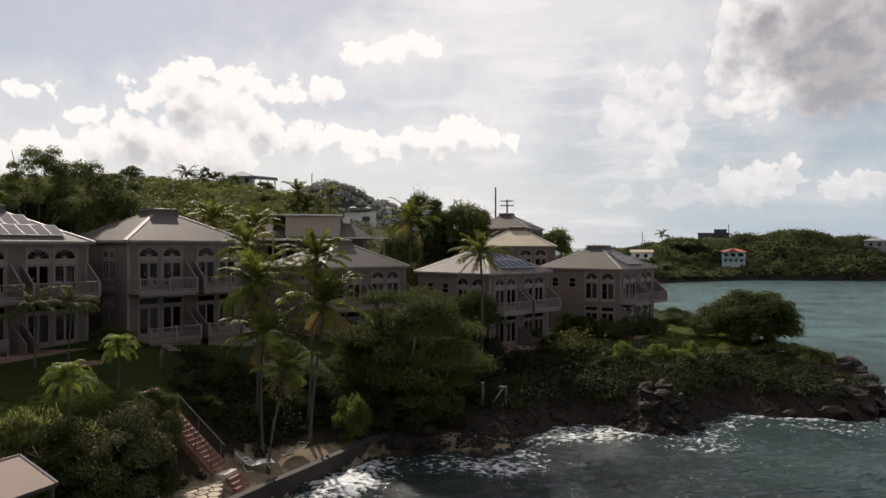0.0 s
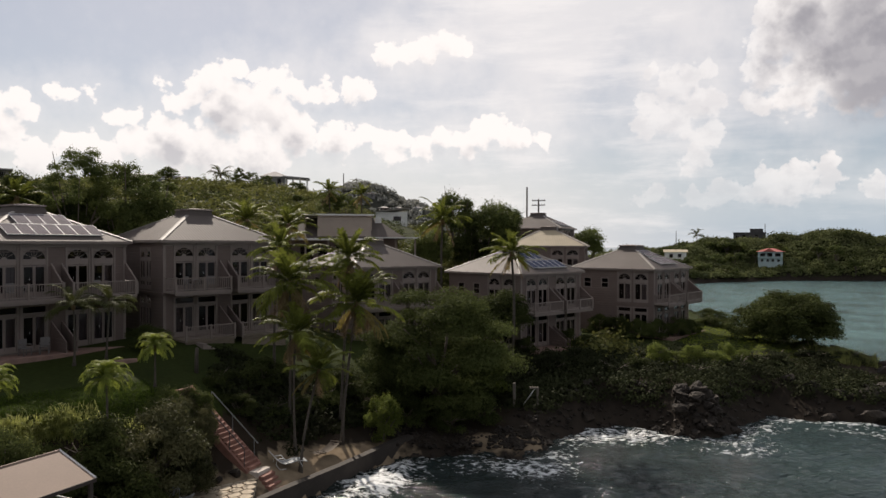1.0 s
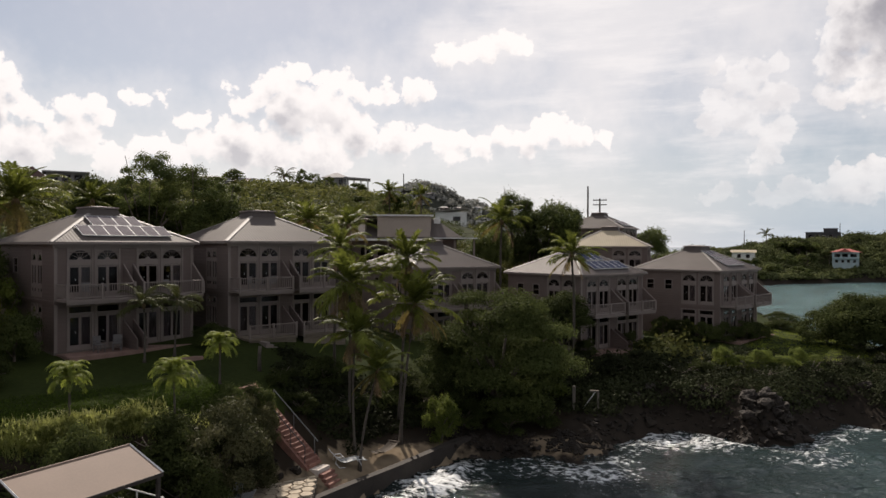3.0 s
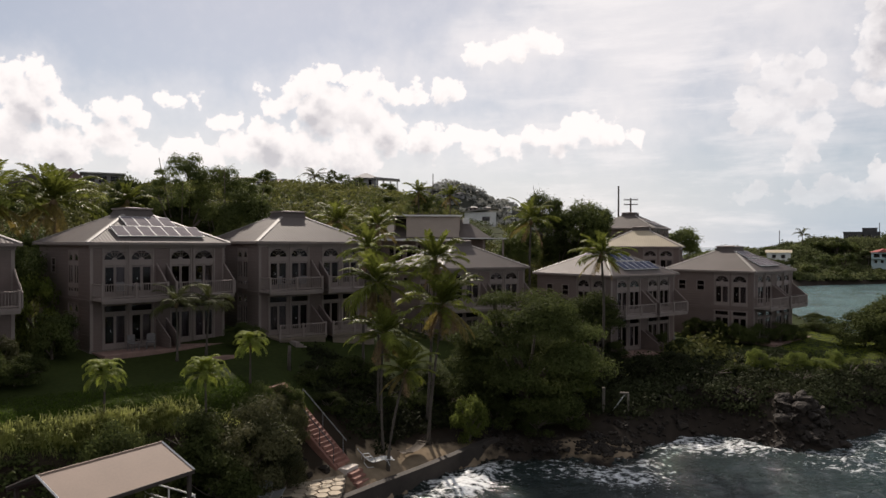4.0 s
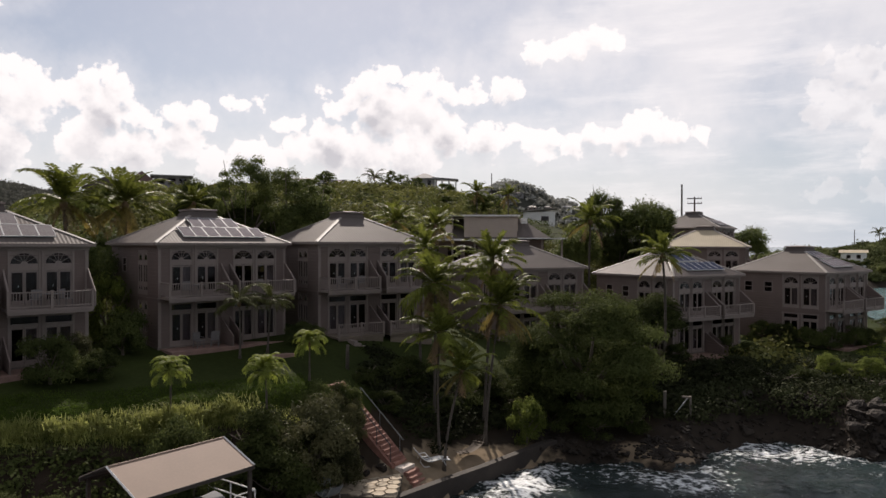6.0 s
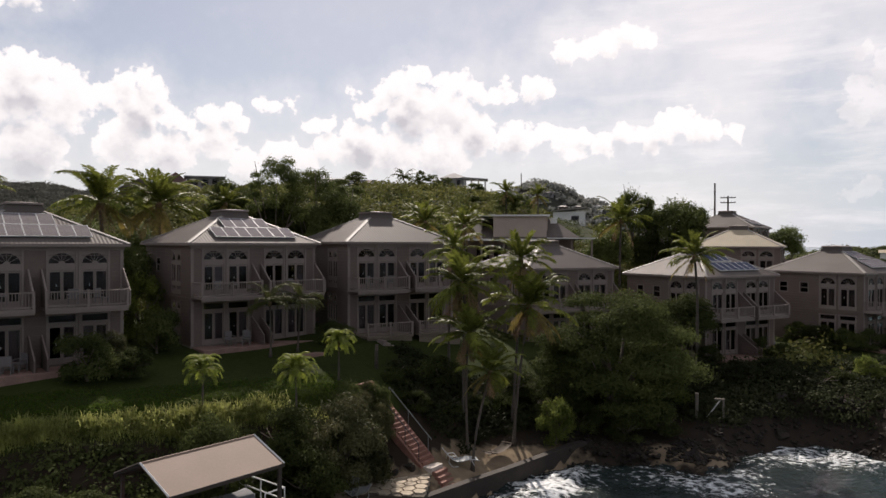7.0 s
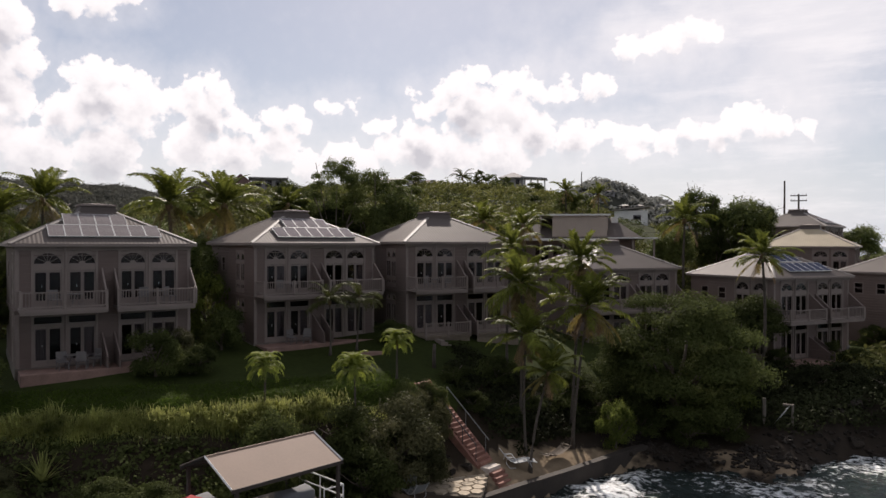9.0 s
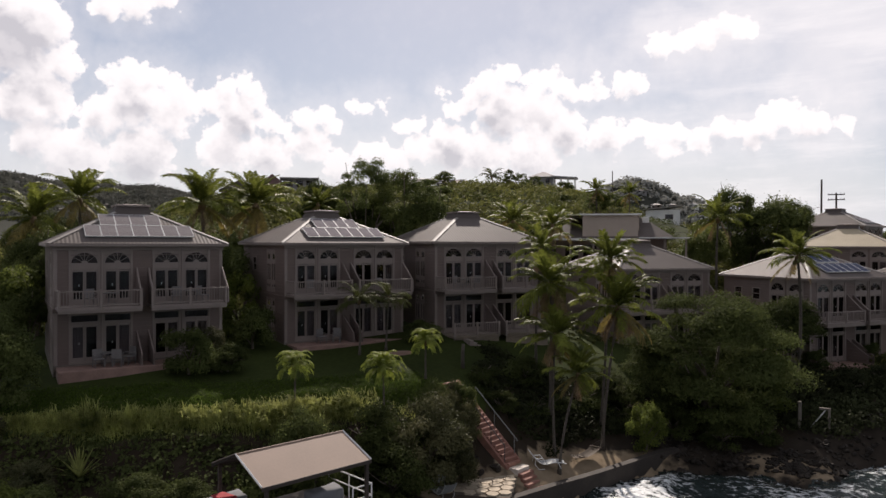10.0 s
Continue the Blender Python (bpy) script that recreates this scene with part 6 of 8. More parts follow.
for x, y, rx, rz, tp in ((15.6, 68.4, 1.4, 1.2, 6.0), (14.0, 69.4, 1.5, 1.2, 6.3), (12.2, 70.9, 1.4, 1.2, 6.2), (8.4, 63.6, 1.3, 1.2, 5.6), (17.4, 68.3, 1.5, 1.2, 6.0), (19.6, 69.3, 1.4, 1.2, 6.2), (21.4, 71.0, 1.1, 0.9, 5.6), (13.6, 69.6, 1.5, 1.0, 5.4), (9.6, 62.2, 1.5, 1.1, 5.2), (4.4, 60.4, 1.4, 1.1, 5.2)):
    tree(x, y, rx, rz, tp, "shrub", "dark shrub against a villa's terrace", "shrub", group="terrace shrubs")
tree(-33.4, 39.6, 2.2, 3.4, 13.8, "mid", "tall yellow-green tree between two villas")
for x, y, rx, rz, tp in ((-47.7, 143.5, 1.5, 2.2, 28.5), (-45.6, 145.2, 2.2, 2.2, 27.8), (-43.4, 147.0, 2.0, 1.8, 27.2), (-53.8, 136.0, 2.0, 1.1, 25.7), (-48.8, 144.6, 1.8, 1.8, 26.8), (-22.6, 110.5, 2.6, 2.6, 21.4), (-20.2, 111.5, 2.2, 2.2, 20.8)):
    tree(x, y, rx, rz, tp, "feather", "dark rounded tree standing out on the hill", group="crest trees")
tree(-14.2, 34.3, 0.9, 0.9, 5.9, "rust", "bronze-green shrub crowding the top of the stairs", "shrub")
tree(-13.0, 33.9, 0.8, 0.9, 5.1, "rust", "bronze-green shrub leaning over the brick stairs", "shrub")
tree(-13.5, 33.1, 1.3, 1.3, 5.7, "rust", "bronze-green shrub leaning over the brick stairs", "shrub")
tree(-13.6, 34.6, 1.0, 1.0, 5.9, "mid", "light green shrub at the top of the stairs", "shrub")
tree(-13.2, 32.6, 0.8, 0.9, 4.6, "lime", "yellowish shrub leaning over the brick stairs", "shrub")
for i, (x, y, rx, rz, tp, kd) in enumerate(((14.6, 57.4, 1.0, 1.0, 5.3, "lime"), (16.0, 57.2, 1.3, 1.0, 4.5, "lime"), (17.6, 58.2, 1.1, 1.0, 5.0, "lime"), (19.3, 58.4, 1.4, 1.0, 4.4, "lime"), (20.7, 59.6, 0.9, 0.9, 5.0, "lime"), (22.2, 60.2, 1.1, 0.9, 4.2, "lime"), (12.6, 56.6, 1.5, 1.3, 4.3, "shrub"), (18.4, 57.2, 1.2, 1.0, 3.9, "shrub"), (21.4, 58.8, 1.3, 1.0, 3.9, "shrub"))):
    tree(x, y, rx, rz, tp, kd, "sunlit lime-green shrub along the lawn's edge" if kd == "lime" else "dark shrub along the lawn's edge", "shrub")
for i, (x, y, rx, rz, tp) in enumerate(((6.0, 55.2, 2.0, 1.6, 4.8), (8.6, 57.0, 2.0, 1.7, 5.0), (10.8, 55.0, 1.9, 1.6, 4.0), (3.9, 53.4, 1.6, 1.4, 4.0), (17.0, 55.0, 1.6, 1.2, 3.4), (21.0, 57.6, 1.8, 1.4, 3.8), (25.0, 60.5, 2.3, 1.5, 4.2), (28.8, 61.5, 2.4, 1.6, 4.2), (32.4, 63.5, 2.2, 1.5, 3.8))):
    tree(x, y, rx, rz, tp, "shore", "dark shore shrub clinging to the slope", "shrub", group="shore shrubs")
for i, (x, y, rx, tp) in enumerate(((25.6, 78.5, 1.9, 5.4), (27.6, 77.4, 1.8, 5.2), (29.6, 75.6, 1.8, 5.0), (26.8, 82, 2.2, 5.8))):
    tree(x, y, rx, 1.4, tp, "shrub", "clipped dark green hedge shrub by the lawn", "shrub", group="hedge")
for i, (x, y, rx, rz, tp, kd) in enumerate(((-24.6, 18.6, 1.2, 0.9, 3.4, "mid"), (-26.2, 18.2, 1.1, 0.9, 3.8, "lime"), (-23.0, 17.0, 1.2, 0.9, 3.0, "mid"), (-20.6, 22.4, 1.0, 0.7, 3.2, "shrub"), (-26.6, 19.6, 1.3, 1.0, 4.0, "rust"), (-28.6, 17.6, 1.4, 1.1, 4.2, "rust"), (-25.0, 17.6, 1.2, 0.9, 3.2, "mid"), (-27.2, 15.6, 1.4, 1.0, 3.6, "mid"), (-23.4, 19.4, 1.0, 0.7, 3.1, "shrub"), (-22.6, 21.6, 1.1, 0.7, 3.4, "shrub"), (-29.8, 20.2, 1.0, 0.9, 5.3, "rust"), (-31.4, 17.2, 1.3, 1.0, 5.2, "mid"))):
    tree(x, y, rx * 1.35, rz * 1.2, tp + 0.2, kd, "low garden shrub below the lawn's bank", "shrub", group="bank shrubs")

for a, r, top, rx, rz in ((22.8, 300, 20.6, 3.4, 3.0), (25.3, 300, 21.1, 3.6, 2.8), (26.4, 300, 21.9, 3.0, 3.2), (29.8, 298, 18.8, 4.0, 2.6), (19.2, 300, 16.6, 5.0, 3.4), (17.9, 298, 15.0, 3.0, 2.4), (16.1, 296, 13.8, 3.2, 2.4), (21.2, 296, 17.6, 3.0, 2.4), (27.6, 296, 19.4, 3.2, 2.2), (15.0, 290, 12.6, 3.2, 2.4)):
    tx, ty = r * math.sin(radians(a)), r * math.cos(radians(a))
    tree(tx, ty, rx, rz, min(top, ground_z(tx, ty) + 2 * rz + 1.8), "far", "dark rounded tree on the headland's crest", group="headland trees")
for x, y, rx, rz, top in ((68.6, 271.8, 4.0, 3.6, 12.3), (72.6, 276.9, 3.2, 3.4, 13.5), (77.0, 282.0, 3.6, 3.2, 13.3), (81.3, 284.9, 4.2, 3.6, 14.0), (85.7, 287.8, 4.0, 4.2, 15.5), (89.9, 286.5, 4.0, 4.0, 14.8), (92.7, 285.6, 4.2, 4.6, 16.5), (96.5, 286.5, 4.0, 3.8, 15.5), (99.5, 285.4, 4.4, 4.6, 17.1), (103.2, 284.1, 4.0, 4.0, 16.3), (83.2, 271.9, 4.4, 3.4, 11.5), (88.5, 266.0, 4.6, 3.4, 10.4), (96.2, 267.5, 4.4, 3.4, 11.6), (80.9, 255.8, 4.0, 3.0, 7.5), (88.6, 253.3, 4.2, 3.0, 6.5)):
    tree(x, y, rx, rz, min(top, ground_z(x, y) + 2 * rz + 4.5), "far", "dark bushy tree on the headland", group="headland trees")
palm((87.2, 283.2), (87.2, 283.2, 16.6), "dark far palm on the headland's crest", 1.3, 16, 1, 0.2, 0.2, 31)


def villa_clear(x, y, pad=6.6):
    ok = np.ones(len(x), bool)
    for cx, cy in ((-34, 31.9), (-28.3, 43.6), (-20.4, 51.2), (-9.9, 63.7), (3.8, 66.5), (16.3, 74.5), (9.4, 104.5), (8.9, 85.5), (-11.5, 76)):
        ok &= np.hypot(x - cx, y - cy) > pad
    return ok


def woodland(name, label, seed, n, az, rr, size, leaves, leaf, keep, material):
    """Far bushes: one joined mesh of leafy clumps on the ground."""
    rng = np.random.RandomState(seed)
    a = np.radians(rng.uniform(az[0], az[1], n))
    r = np.sqrt(rng.uniform(rr[0] ** 2, rr[1] ** 2, n))
    x, y = r * np.sin(a), r * np.cos(a)
    z = height(x, y)
    ok = (z > 1.3) & keep(x, y)
    x, y, z, r = x[ok], y[ok], z[ok], r[ok]
    m = len(x)
    s = size * rng.uniform(0.45, 1.25, m) * np.where(rng.uniform(0, 1, m) < 0.12, 1.5, 1)
    d = rng.normal(0, 1, (m, leaves, 3))
    d /= np.linalg.norm(d, axis=2)[:, :, None]
    d[:, :, 2] = np.abs(d[:, :, 2]) * rng.uniform(0.6, 1.1, (m, 1))
    k = rng.uniform(0.55, 1.08, (m, leaves, 1))
    c = np.stack([x, y, z], 1)[:, None, :] + d * k * s[:, None, None] * np.array([1.15, 1.15, 1.0])
    v = leaf_quads(rng, c.reshape(-1, 3), d.reshape(-1, 3) + (0, 0, 0.3), leaf, 0.6, 0.5)
    ob = link_mesh(name, fast_mesh(name, v, quads(m * leaves), material))
    return tagged(ob, label, "woodland", kind="stuff")


rh = random.Random(77)
for i in range(26):
    a, r = radians(rh.uniform(-44, -4)), rh.uniform(92, 158)
    x, y = r * math.sin(a), r * math.cos(a)
    if -9.5 < math.degrees(a) < -3.5 or not villa_clear(np.array([x]), np.array([y]), 9)[0]:
        continue
    w = rh.uniform(1.3, 2.6)
    tree(x, y, w, w * rh.uniform(0.7, 0.95), ground_z(x, y) + w * rh.uniform(1.2, 1.6), "far", "rounded green tree rising from the hillside scrub", group="hillside trees")
woodland("hill_scrub", "dense green tropical scrub covering the hillside", 81, 5600, (-60, 12), (105, 200), 1.45, 26, 0.33, lambda x, y: villa_clear(x, y, 8.5) & (np.hypot(x + 18.3, y - 147) > 7) & (np.hypot(x + 64, y - 129.5) > 5.5) & (np.hypot(x + 58, y - 134.5) > 4.5) & (np.hypot(x + 42, y - 157) > 5) & ~((np.arctan2(x, y) > -0.15) & (np.arctan2(x, y) < -0.075) & (np.hypot(x, y) < 150)), SCRUB)
woodland("slope_scrub", "dense green tropical scrub on the lower hillside", 86, 1750, (-60, 12), (60, 108), 2.1, 72, 0.22, lambda x, y: villa_clear(x, y, 8.2), SCRUB)
woodland("garden_thicket", "green thicket between and behind the villas", 82, 900, (-62, 14), (48, 95), 1.7, 70, 0.24, lambda x, y: villa_clear(x, y, 7.4) & ((y - 0.62 * x) > 62 + 0 * x), SCRUB)
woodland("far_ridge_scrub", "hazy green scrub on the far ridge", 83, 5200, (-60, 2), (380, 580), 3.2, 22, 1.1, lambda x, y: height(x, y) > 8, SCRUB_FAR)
woodland("headland_scrub", "green scrub covering the headland across the bay", 84, 7600, (9, 38), (250, 335), 1.7, 30, 0.42, lambda x, y: (x > 42) & (np.hypot(x - 110.5, y - 275.5) > 7) & (np.hypot(x - 70.4, y - 257) > 6) & (np.hypot(x - 115, y - 307) > 8), SCRUB_CAPE)
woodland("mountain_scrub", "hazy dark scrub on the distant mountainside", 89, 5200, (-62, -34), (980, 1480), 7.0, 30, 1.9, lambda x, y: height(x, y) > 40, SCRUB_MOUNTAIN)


woodland("headland_thicket", "dark rounded bushes scattered over the headland", 90, 620, (9, 38), (250, 330), 2.5, 70, 0.4, lambda x, y: (x > 42) & (np.hypot(x - 110.5, y - 274) > 9) & (np.hypot(x - 70.4, y - 255) > 8) & (np.hypot(x - 115, y - 303) > 10), LEAF_DARK)


woodland("hill_thicket", "dark rounded bushes scattered through the hillside scrub", 91, 420, (-60, 8), (66, 170), 1.9, 110, 0.19, lambda x, y: villa_clear(x, y, 9.5) & (np.hypot(x + 18.3, y - 147) > 9) & (np.hypot(x + 64, y - 129.5) > 8) & (np.hypot(x + 58, y - 134.5) > 7) & (np.hypot(x + 42, y - 157) > 8) & (np.arctan2(x, y) < -0.1), LEAF_DARK)


def off_edge(x, y):
    """Metres outward from the lawn's edge."""
    return (x + 32.5) * 0.66 - (y - 18.0) * 0.752


woodland("bank_thicket", "dark mixed undergrowth covering the garden bank", 87, 2600, (-68, -24), (20, 40), 0.55, 42, 0.10, lambda x, y: (off_edge(x, y) > 0.45) & (off_edge(x, y) < 5.5) & (x < -13.5) & (np.hypot(x + 15.6, y - 22.6) > 3.6), LEAF_DARK)
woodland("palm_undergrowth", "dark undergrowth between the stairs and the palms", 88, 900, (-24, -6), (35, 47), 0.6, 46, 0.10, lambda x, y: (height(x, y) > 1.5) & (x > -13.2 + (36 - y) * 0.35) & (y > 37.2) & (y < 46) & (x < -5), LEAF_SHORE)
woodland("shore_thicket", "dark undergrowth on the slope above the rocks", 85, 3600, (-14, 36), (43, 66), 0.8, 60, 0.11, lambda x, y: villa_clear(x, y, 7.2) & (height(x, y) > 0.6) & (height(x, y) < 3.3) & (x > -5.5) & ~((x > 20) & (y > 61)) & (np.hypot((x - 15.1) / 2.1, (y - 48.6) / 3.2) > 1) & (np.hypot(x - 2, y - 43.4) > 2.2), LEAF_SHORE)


def grass_tufts(name, label, seed, spots, blades, h, material, spread=0.35):
    """Tall grass as narrow bent blades in tufts at the spots (x, y, size)."""
    rng = np.random.RandomState(seed)
    S = np.array(spots)
    n = len(S) * blades
    own = np.repeat(np.arange(len(S)), blades)
    a = rng.uniform(0, math.tau, n)
    lean = rng.uniform(0.05, 1.15, n)
    hh = h * S[own, 2] * rng.uniform(0.4, 1.3, n)
    off = rng.normal(0, spread * 0.5, (n, 2))
    gx_, gy_ = S[own, 0] + off[:, 0], S[own, 1] + off[:, 1]
    base = np.stack([gx_, gy_, height(gx_, gy_) - 0.03], 1)
    d = np.stack([np.cos(a), np.sin(a), np.zeros(n)], 1)
    w = np.stack([-np.sin(a), np.cos(a), np.zeros(n)], 1) * (0.016 * rng.uniform(0.7, 1.4, (n, 1)))
    mid = base + d * (lean * hh * 0.35)[:, None] + np.array([0, 0, 1]) * (hh * 0.62)[:, None]
    tip = base + d * (lean * hh)[:, None] + np.array([0, 0, 1]) * (hh * (1 - 0.35 * lean))[:, None]
    v = np.stack([base - w, base + w, mid + w, mid - w, tip + w * 0.2, tip - w * 0.2], 1).reshape(-1, 3)
    q = np.arange(n)[:, None] * 6
    f = np.concatenate([q + np.array([0, 1, 2, 3]), q + np.array([3, 2, 4, 5])])
    return tagged(link_mesh(name, fast_mesh(name, v, f, material)), label, "grass", kind="stuff")


rs = np.random.RandomState(5)
edge = []
for i in range(520):
    s = rs.uniform(0, 1)
    ex, ey = -32.5 + 15.5 * s, 18.0 + 13.6 * s
    o = rs.normal(-0.22, 0.24)
    edge.append((ex + 0.66 * o, ey - 0.75 * o, rs.uniform(0.2, 0.75) + 0.6 * max(0, math.sin(s * 31) * math.sin(s * 13 + 1)) + (0.5 if rs.uniform() < 0.08 else 0)))
for i in range(60):
    edge.append((-19.4 + rs.normal(0, 0.55), 28.7 + rs.normal(0, 0.5), rs.uniform(0.9, 1.7)))
for i in range(30):
    edge.append((-15.2 + rs.normal(0, 0.4), 31.9 + rs.normal(0, 0.4), rs.uniform(0.9, 1.6)))
grass_tufts("bank_grass", "tall yellow-green ornamental grass along the lawn's edge", 6, edge, 46, 0.5, GRASSBLADE, 0.4)
grass_tufts("point_grass", "dry yellow grass on the rocky point", 7, [(rs.normal(32.8, 1.3), rs.normal(64.5, 1.4), rs.uniform(0.5, 1)) for _ in range(140)], 34, 0.9, GRASSBLADE, 0.5)
lawn_pts = []
for i in range(5200):
    s, o = rs.uniform(-0.05, 1.15), rs.uniform(-3.6, 0.3)
    lawn_pts.append((-32.5 + 15.5 * s + 0.66 * o, 18.0 + 13.6 * s - 0.75 * o, rs.uniform(0.5, 1)))
point_pts = [(rs.uniform(19, 29), rs.uniform(62, 77), rs.uniform(0.5, 1)) for _ in range(1500)]
lawn_pts += [(rs.uniform(-22, -17), rs.uniform(15, 21), rs.uniform(0.6, 1.2)) for _ in range(500)]
# brighter copy of the lawn blades: sunlight on the point is put into the colour
BRIGHTBLADE = mat("sunlit_tone_lawn_blades", (0.19, 0.23, 0.03), 0.7, 0.35, 0.5, 4, 0, islands=0.3, spec=0.05, trans=0.45)
grass_tufts("point_lawn", "lawn grass beside the last villa, coloured as if sunlit", 10, point_pts, 12, 0.12, BRIGHTBLADE, 0.35)
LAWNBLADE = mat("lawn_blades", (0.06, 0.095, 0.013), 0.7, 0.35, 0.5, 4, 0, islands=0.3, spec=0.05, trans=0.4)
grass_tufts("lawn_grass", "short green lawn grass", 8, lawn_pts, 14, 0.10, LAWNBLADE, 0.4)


def yucca(x, y, s, label):
    root = empty("yucca", pose(x, y, ground_z(x, y)), label, "plant")
    rng = np.random.RandomState(int(abs(x * 10)))
    for k in range(44):
        a, e = k * 137.5, 84 - 64 * (k / 44)
        me = shared("yucca_leaf", lambda: raw("blade", [(0, -0.03, 0), (0, 0.03, 0), (0.5, 0.032, 0.02), (0.5, -0.032, 0.02), (1.0, 0, -0.02)], [(0, 1, 2, 3), (3, 2, 4)], GRASSBLADE))
        link_mesh("blade", me, root).matrix_basis = Matrix.Translation((0, 0, 0.1)) @ pose(0, 0, 0, 0, -e + rng.uniform(-8, 8), a) @ Matrix.Diagonal((s, s, s, 1))
    return root


yucca(-25.6, 21.5, 1.35, "spiky yellow-green yucca clump below the bank")
yucca(-28.3, 18.6, 1.2, "spiky green yucca clump among garden shrubs")

# ---- rocks ----


def rock_mesh(seed, cuts_to=3):
    """A broken boulder: a ball cut by random planes, then roughened."""
    rng = random.Random(seed * 13 + 5)
    bm = bmesh.new()
    bmesh.ops.create_icosphere(bm, subdivisions=cuts_to, radius=1.0)
    off = Vector((seed * 7.3, seed * 3.1, seed))
    cuts = [(Vector((rng.gauss(0, 1), rng.gauss(0, 1), rng.gauss(0.2, 1))).normalized(), rng.uniform(0.42, 0.78)) for _ in range(13)]
    for v in bm.verts:
        d = v.co.normalized()
        for n, h in cuts:
            k = v.co.dot(n) - h
            if k > 0:
                v.co -= n * k
        v.co += d * (0.14 * noise.noise(d * 2.1 + off) + 0.07 * noise.noise(d * 6 + off) + 0.04 * noise.noise(d * 14 + off))
        v.co.z *= 0.8
    return mesh_of("rock", bm, ROCK)


ROCKS = [rock_mesh(s) for s in range(7)]
STONES = [rock_mesh(s + 20, cuts_to=2) for s in range(4)]


def rock(x, y, s, label="dark weathered boulder at the water's edge", z=None, stretch=1.0):
    k = len(bpy.data.objects)
    ob = link_mesh("rock", ROCKS[k % 7] if s > 0.3 else STONES[k % 4])
    zz = (max(ground_z(x, y), -0.2) if z is None else z) + 0.22 * s
    ob.matrix_basis = pose(x, y, zz, (k * 37) % 50 - 25, (k * 53) % 40 - 20, k * 71) @ Matrix.Diagonal((s * stretch, s, s, 1))
    return tagged(ob, label, "rock", "shore rocks")


rr_ = random.Random(12)
for i in range(len(COAST) - 1):
    (ax, ay), (bx, by) = COAST[i], COAST[i + 1]
    if not (-6 < ax < 47 and 41 < ay < 90):
        continue
    ln_ = math.hypot(bx - ax, by - ay)
    for k in range(int(ln_ * (2.0 if ax < 20 else 1.6))):
        s = rr_.random()
        o = rr_.uniform(-0.8, 2.6)
        px, py = ax + (bx - ax) * s - (by - ay) / ln_ * o, ay + (by - ay) * s + (bx - ax) / ln_ * o
        rock(px, py, rr_.choice((0.12, 0.16, 0.2, 0.26, 0.34, 0.5)) * rr_.uniform(0.8, 1.25) * (1.35 if px > 23 else 1.0))
for i in range(40):
    u, v = rr_.uniform(-1, 1), rr_.uniform(0, 0.8)
    x, y, s = 15.1 + u * (1.9 - 0.9 * v) + 0.3 * v, 46.6 + 5.4 * v, rr_.uniform(0.24, 0.62) * (1.25 if i < 10 else 1.0)
    z = max(ground_z(x, y), 0.0) + rr_.uniform(-0.1, 0.5) * (1 - abs(u))
    rock(x, y, s, "tumbled brown shore rock in a heap", z)
for i in range(46):
    k = COAST.index((24.3, 52)) + rr_.randrange(5)
    (ax, ay), (bx, by), f, o = COAST[k], COAST[k + 1], rr_.random(), rr_.uniform(-0.5, 3.2)
    ln_ = math.hypot(bx - ax, by - ay)
    x, y, s = ax + (bx - ax) * f - (by - ay) / ln_ * o, ay + (by - ay) * f + (bx - ax) / ln_ * o, rr_.uniform(0.7, 1.6)
    z = max(ground_z(x, y), 0.0) + 0.1
    rock(x, y, s * 0.8, "large dark rock on the outer point", z * 0.8)
for x, y, s in ((-11.4, 33.6, 0.35), (-12.4, 33.2, 0.5), (-11.9, 32.9, 0.28), (-13.2, 32.6, 0.3), (-9.6, 31.3, 0.3), (-8.9, 32.6, 0.35), (-9.9, 29.4, 0.5), (-10.4, 27.6, 0.6), (-5.2, 39.2, 0.5), (-6.0, 37.4, 0.4), (-4.2, 40.6, 0.5)):
    rock(x, y, s, "small dark rock beside the beach")

def pebbles(name, label, seed, n, lo, hi):
    """Small shore stones, too many to count, as one mesh along the water's edge."""
    rng = np.random.RandomState(seed)
    kinds = []
    for me in STONES:
        v = np.zeros(len(me.vertices) * 3)
        me.vertices.foreach_get("co", v)
        kinds.append((v.reshape(-1, 3), np.array([p.vertices[:] for p in me.polygons])))
    line = np.array([p for p in COAST if -6 < p[0] < 47 and 41 < p[1] < 90])
    verts, faces, at = [], [], 0
    for i in range(n):
        k = rng.randint(len(line) - 1)
        if rng.uniform() < 0.6:
            k = rng.randint(min(12, len(line) - 1))
        a, b = line[k], line[k + 1]
        d = (b - a) / (np.hypot(*(b - a)) + 1e-9)
        p = a + (b - a) * rng.uniform() + np.array([-d[1], d[0]]) * rng.uniform(-0.6, 3.4)
        v, f = kinds[rng.randint(len(kinds))]
        s = rng.uniform(lo, hi)
        c, sn = math.cos(i), math.sin(i)
        verts.append(v @ np.array([[c, sn, 0], [-sn, c, 0], [0, 0, 0.8]]) * s + np.array([p[0], p[1], max(ground_z(*p), -0.1) + 0.2 * s]))
        faces.append(f + at)
        at += len(v)
    me = bpy.data.meshes.new(name)
    me.from_pydata(np.concatenate(verts).tolist(), [], np.concatenate(faces).tolist())
    me.materials.append(ROCK)
    return tagged(link_mesh(name, me), label, "stones", kind="stuff")


pebbles("shore_stones", "small dark stones strewn along the water's edge", 9, 1700, 0.06, 0.24)

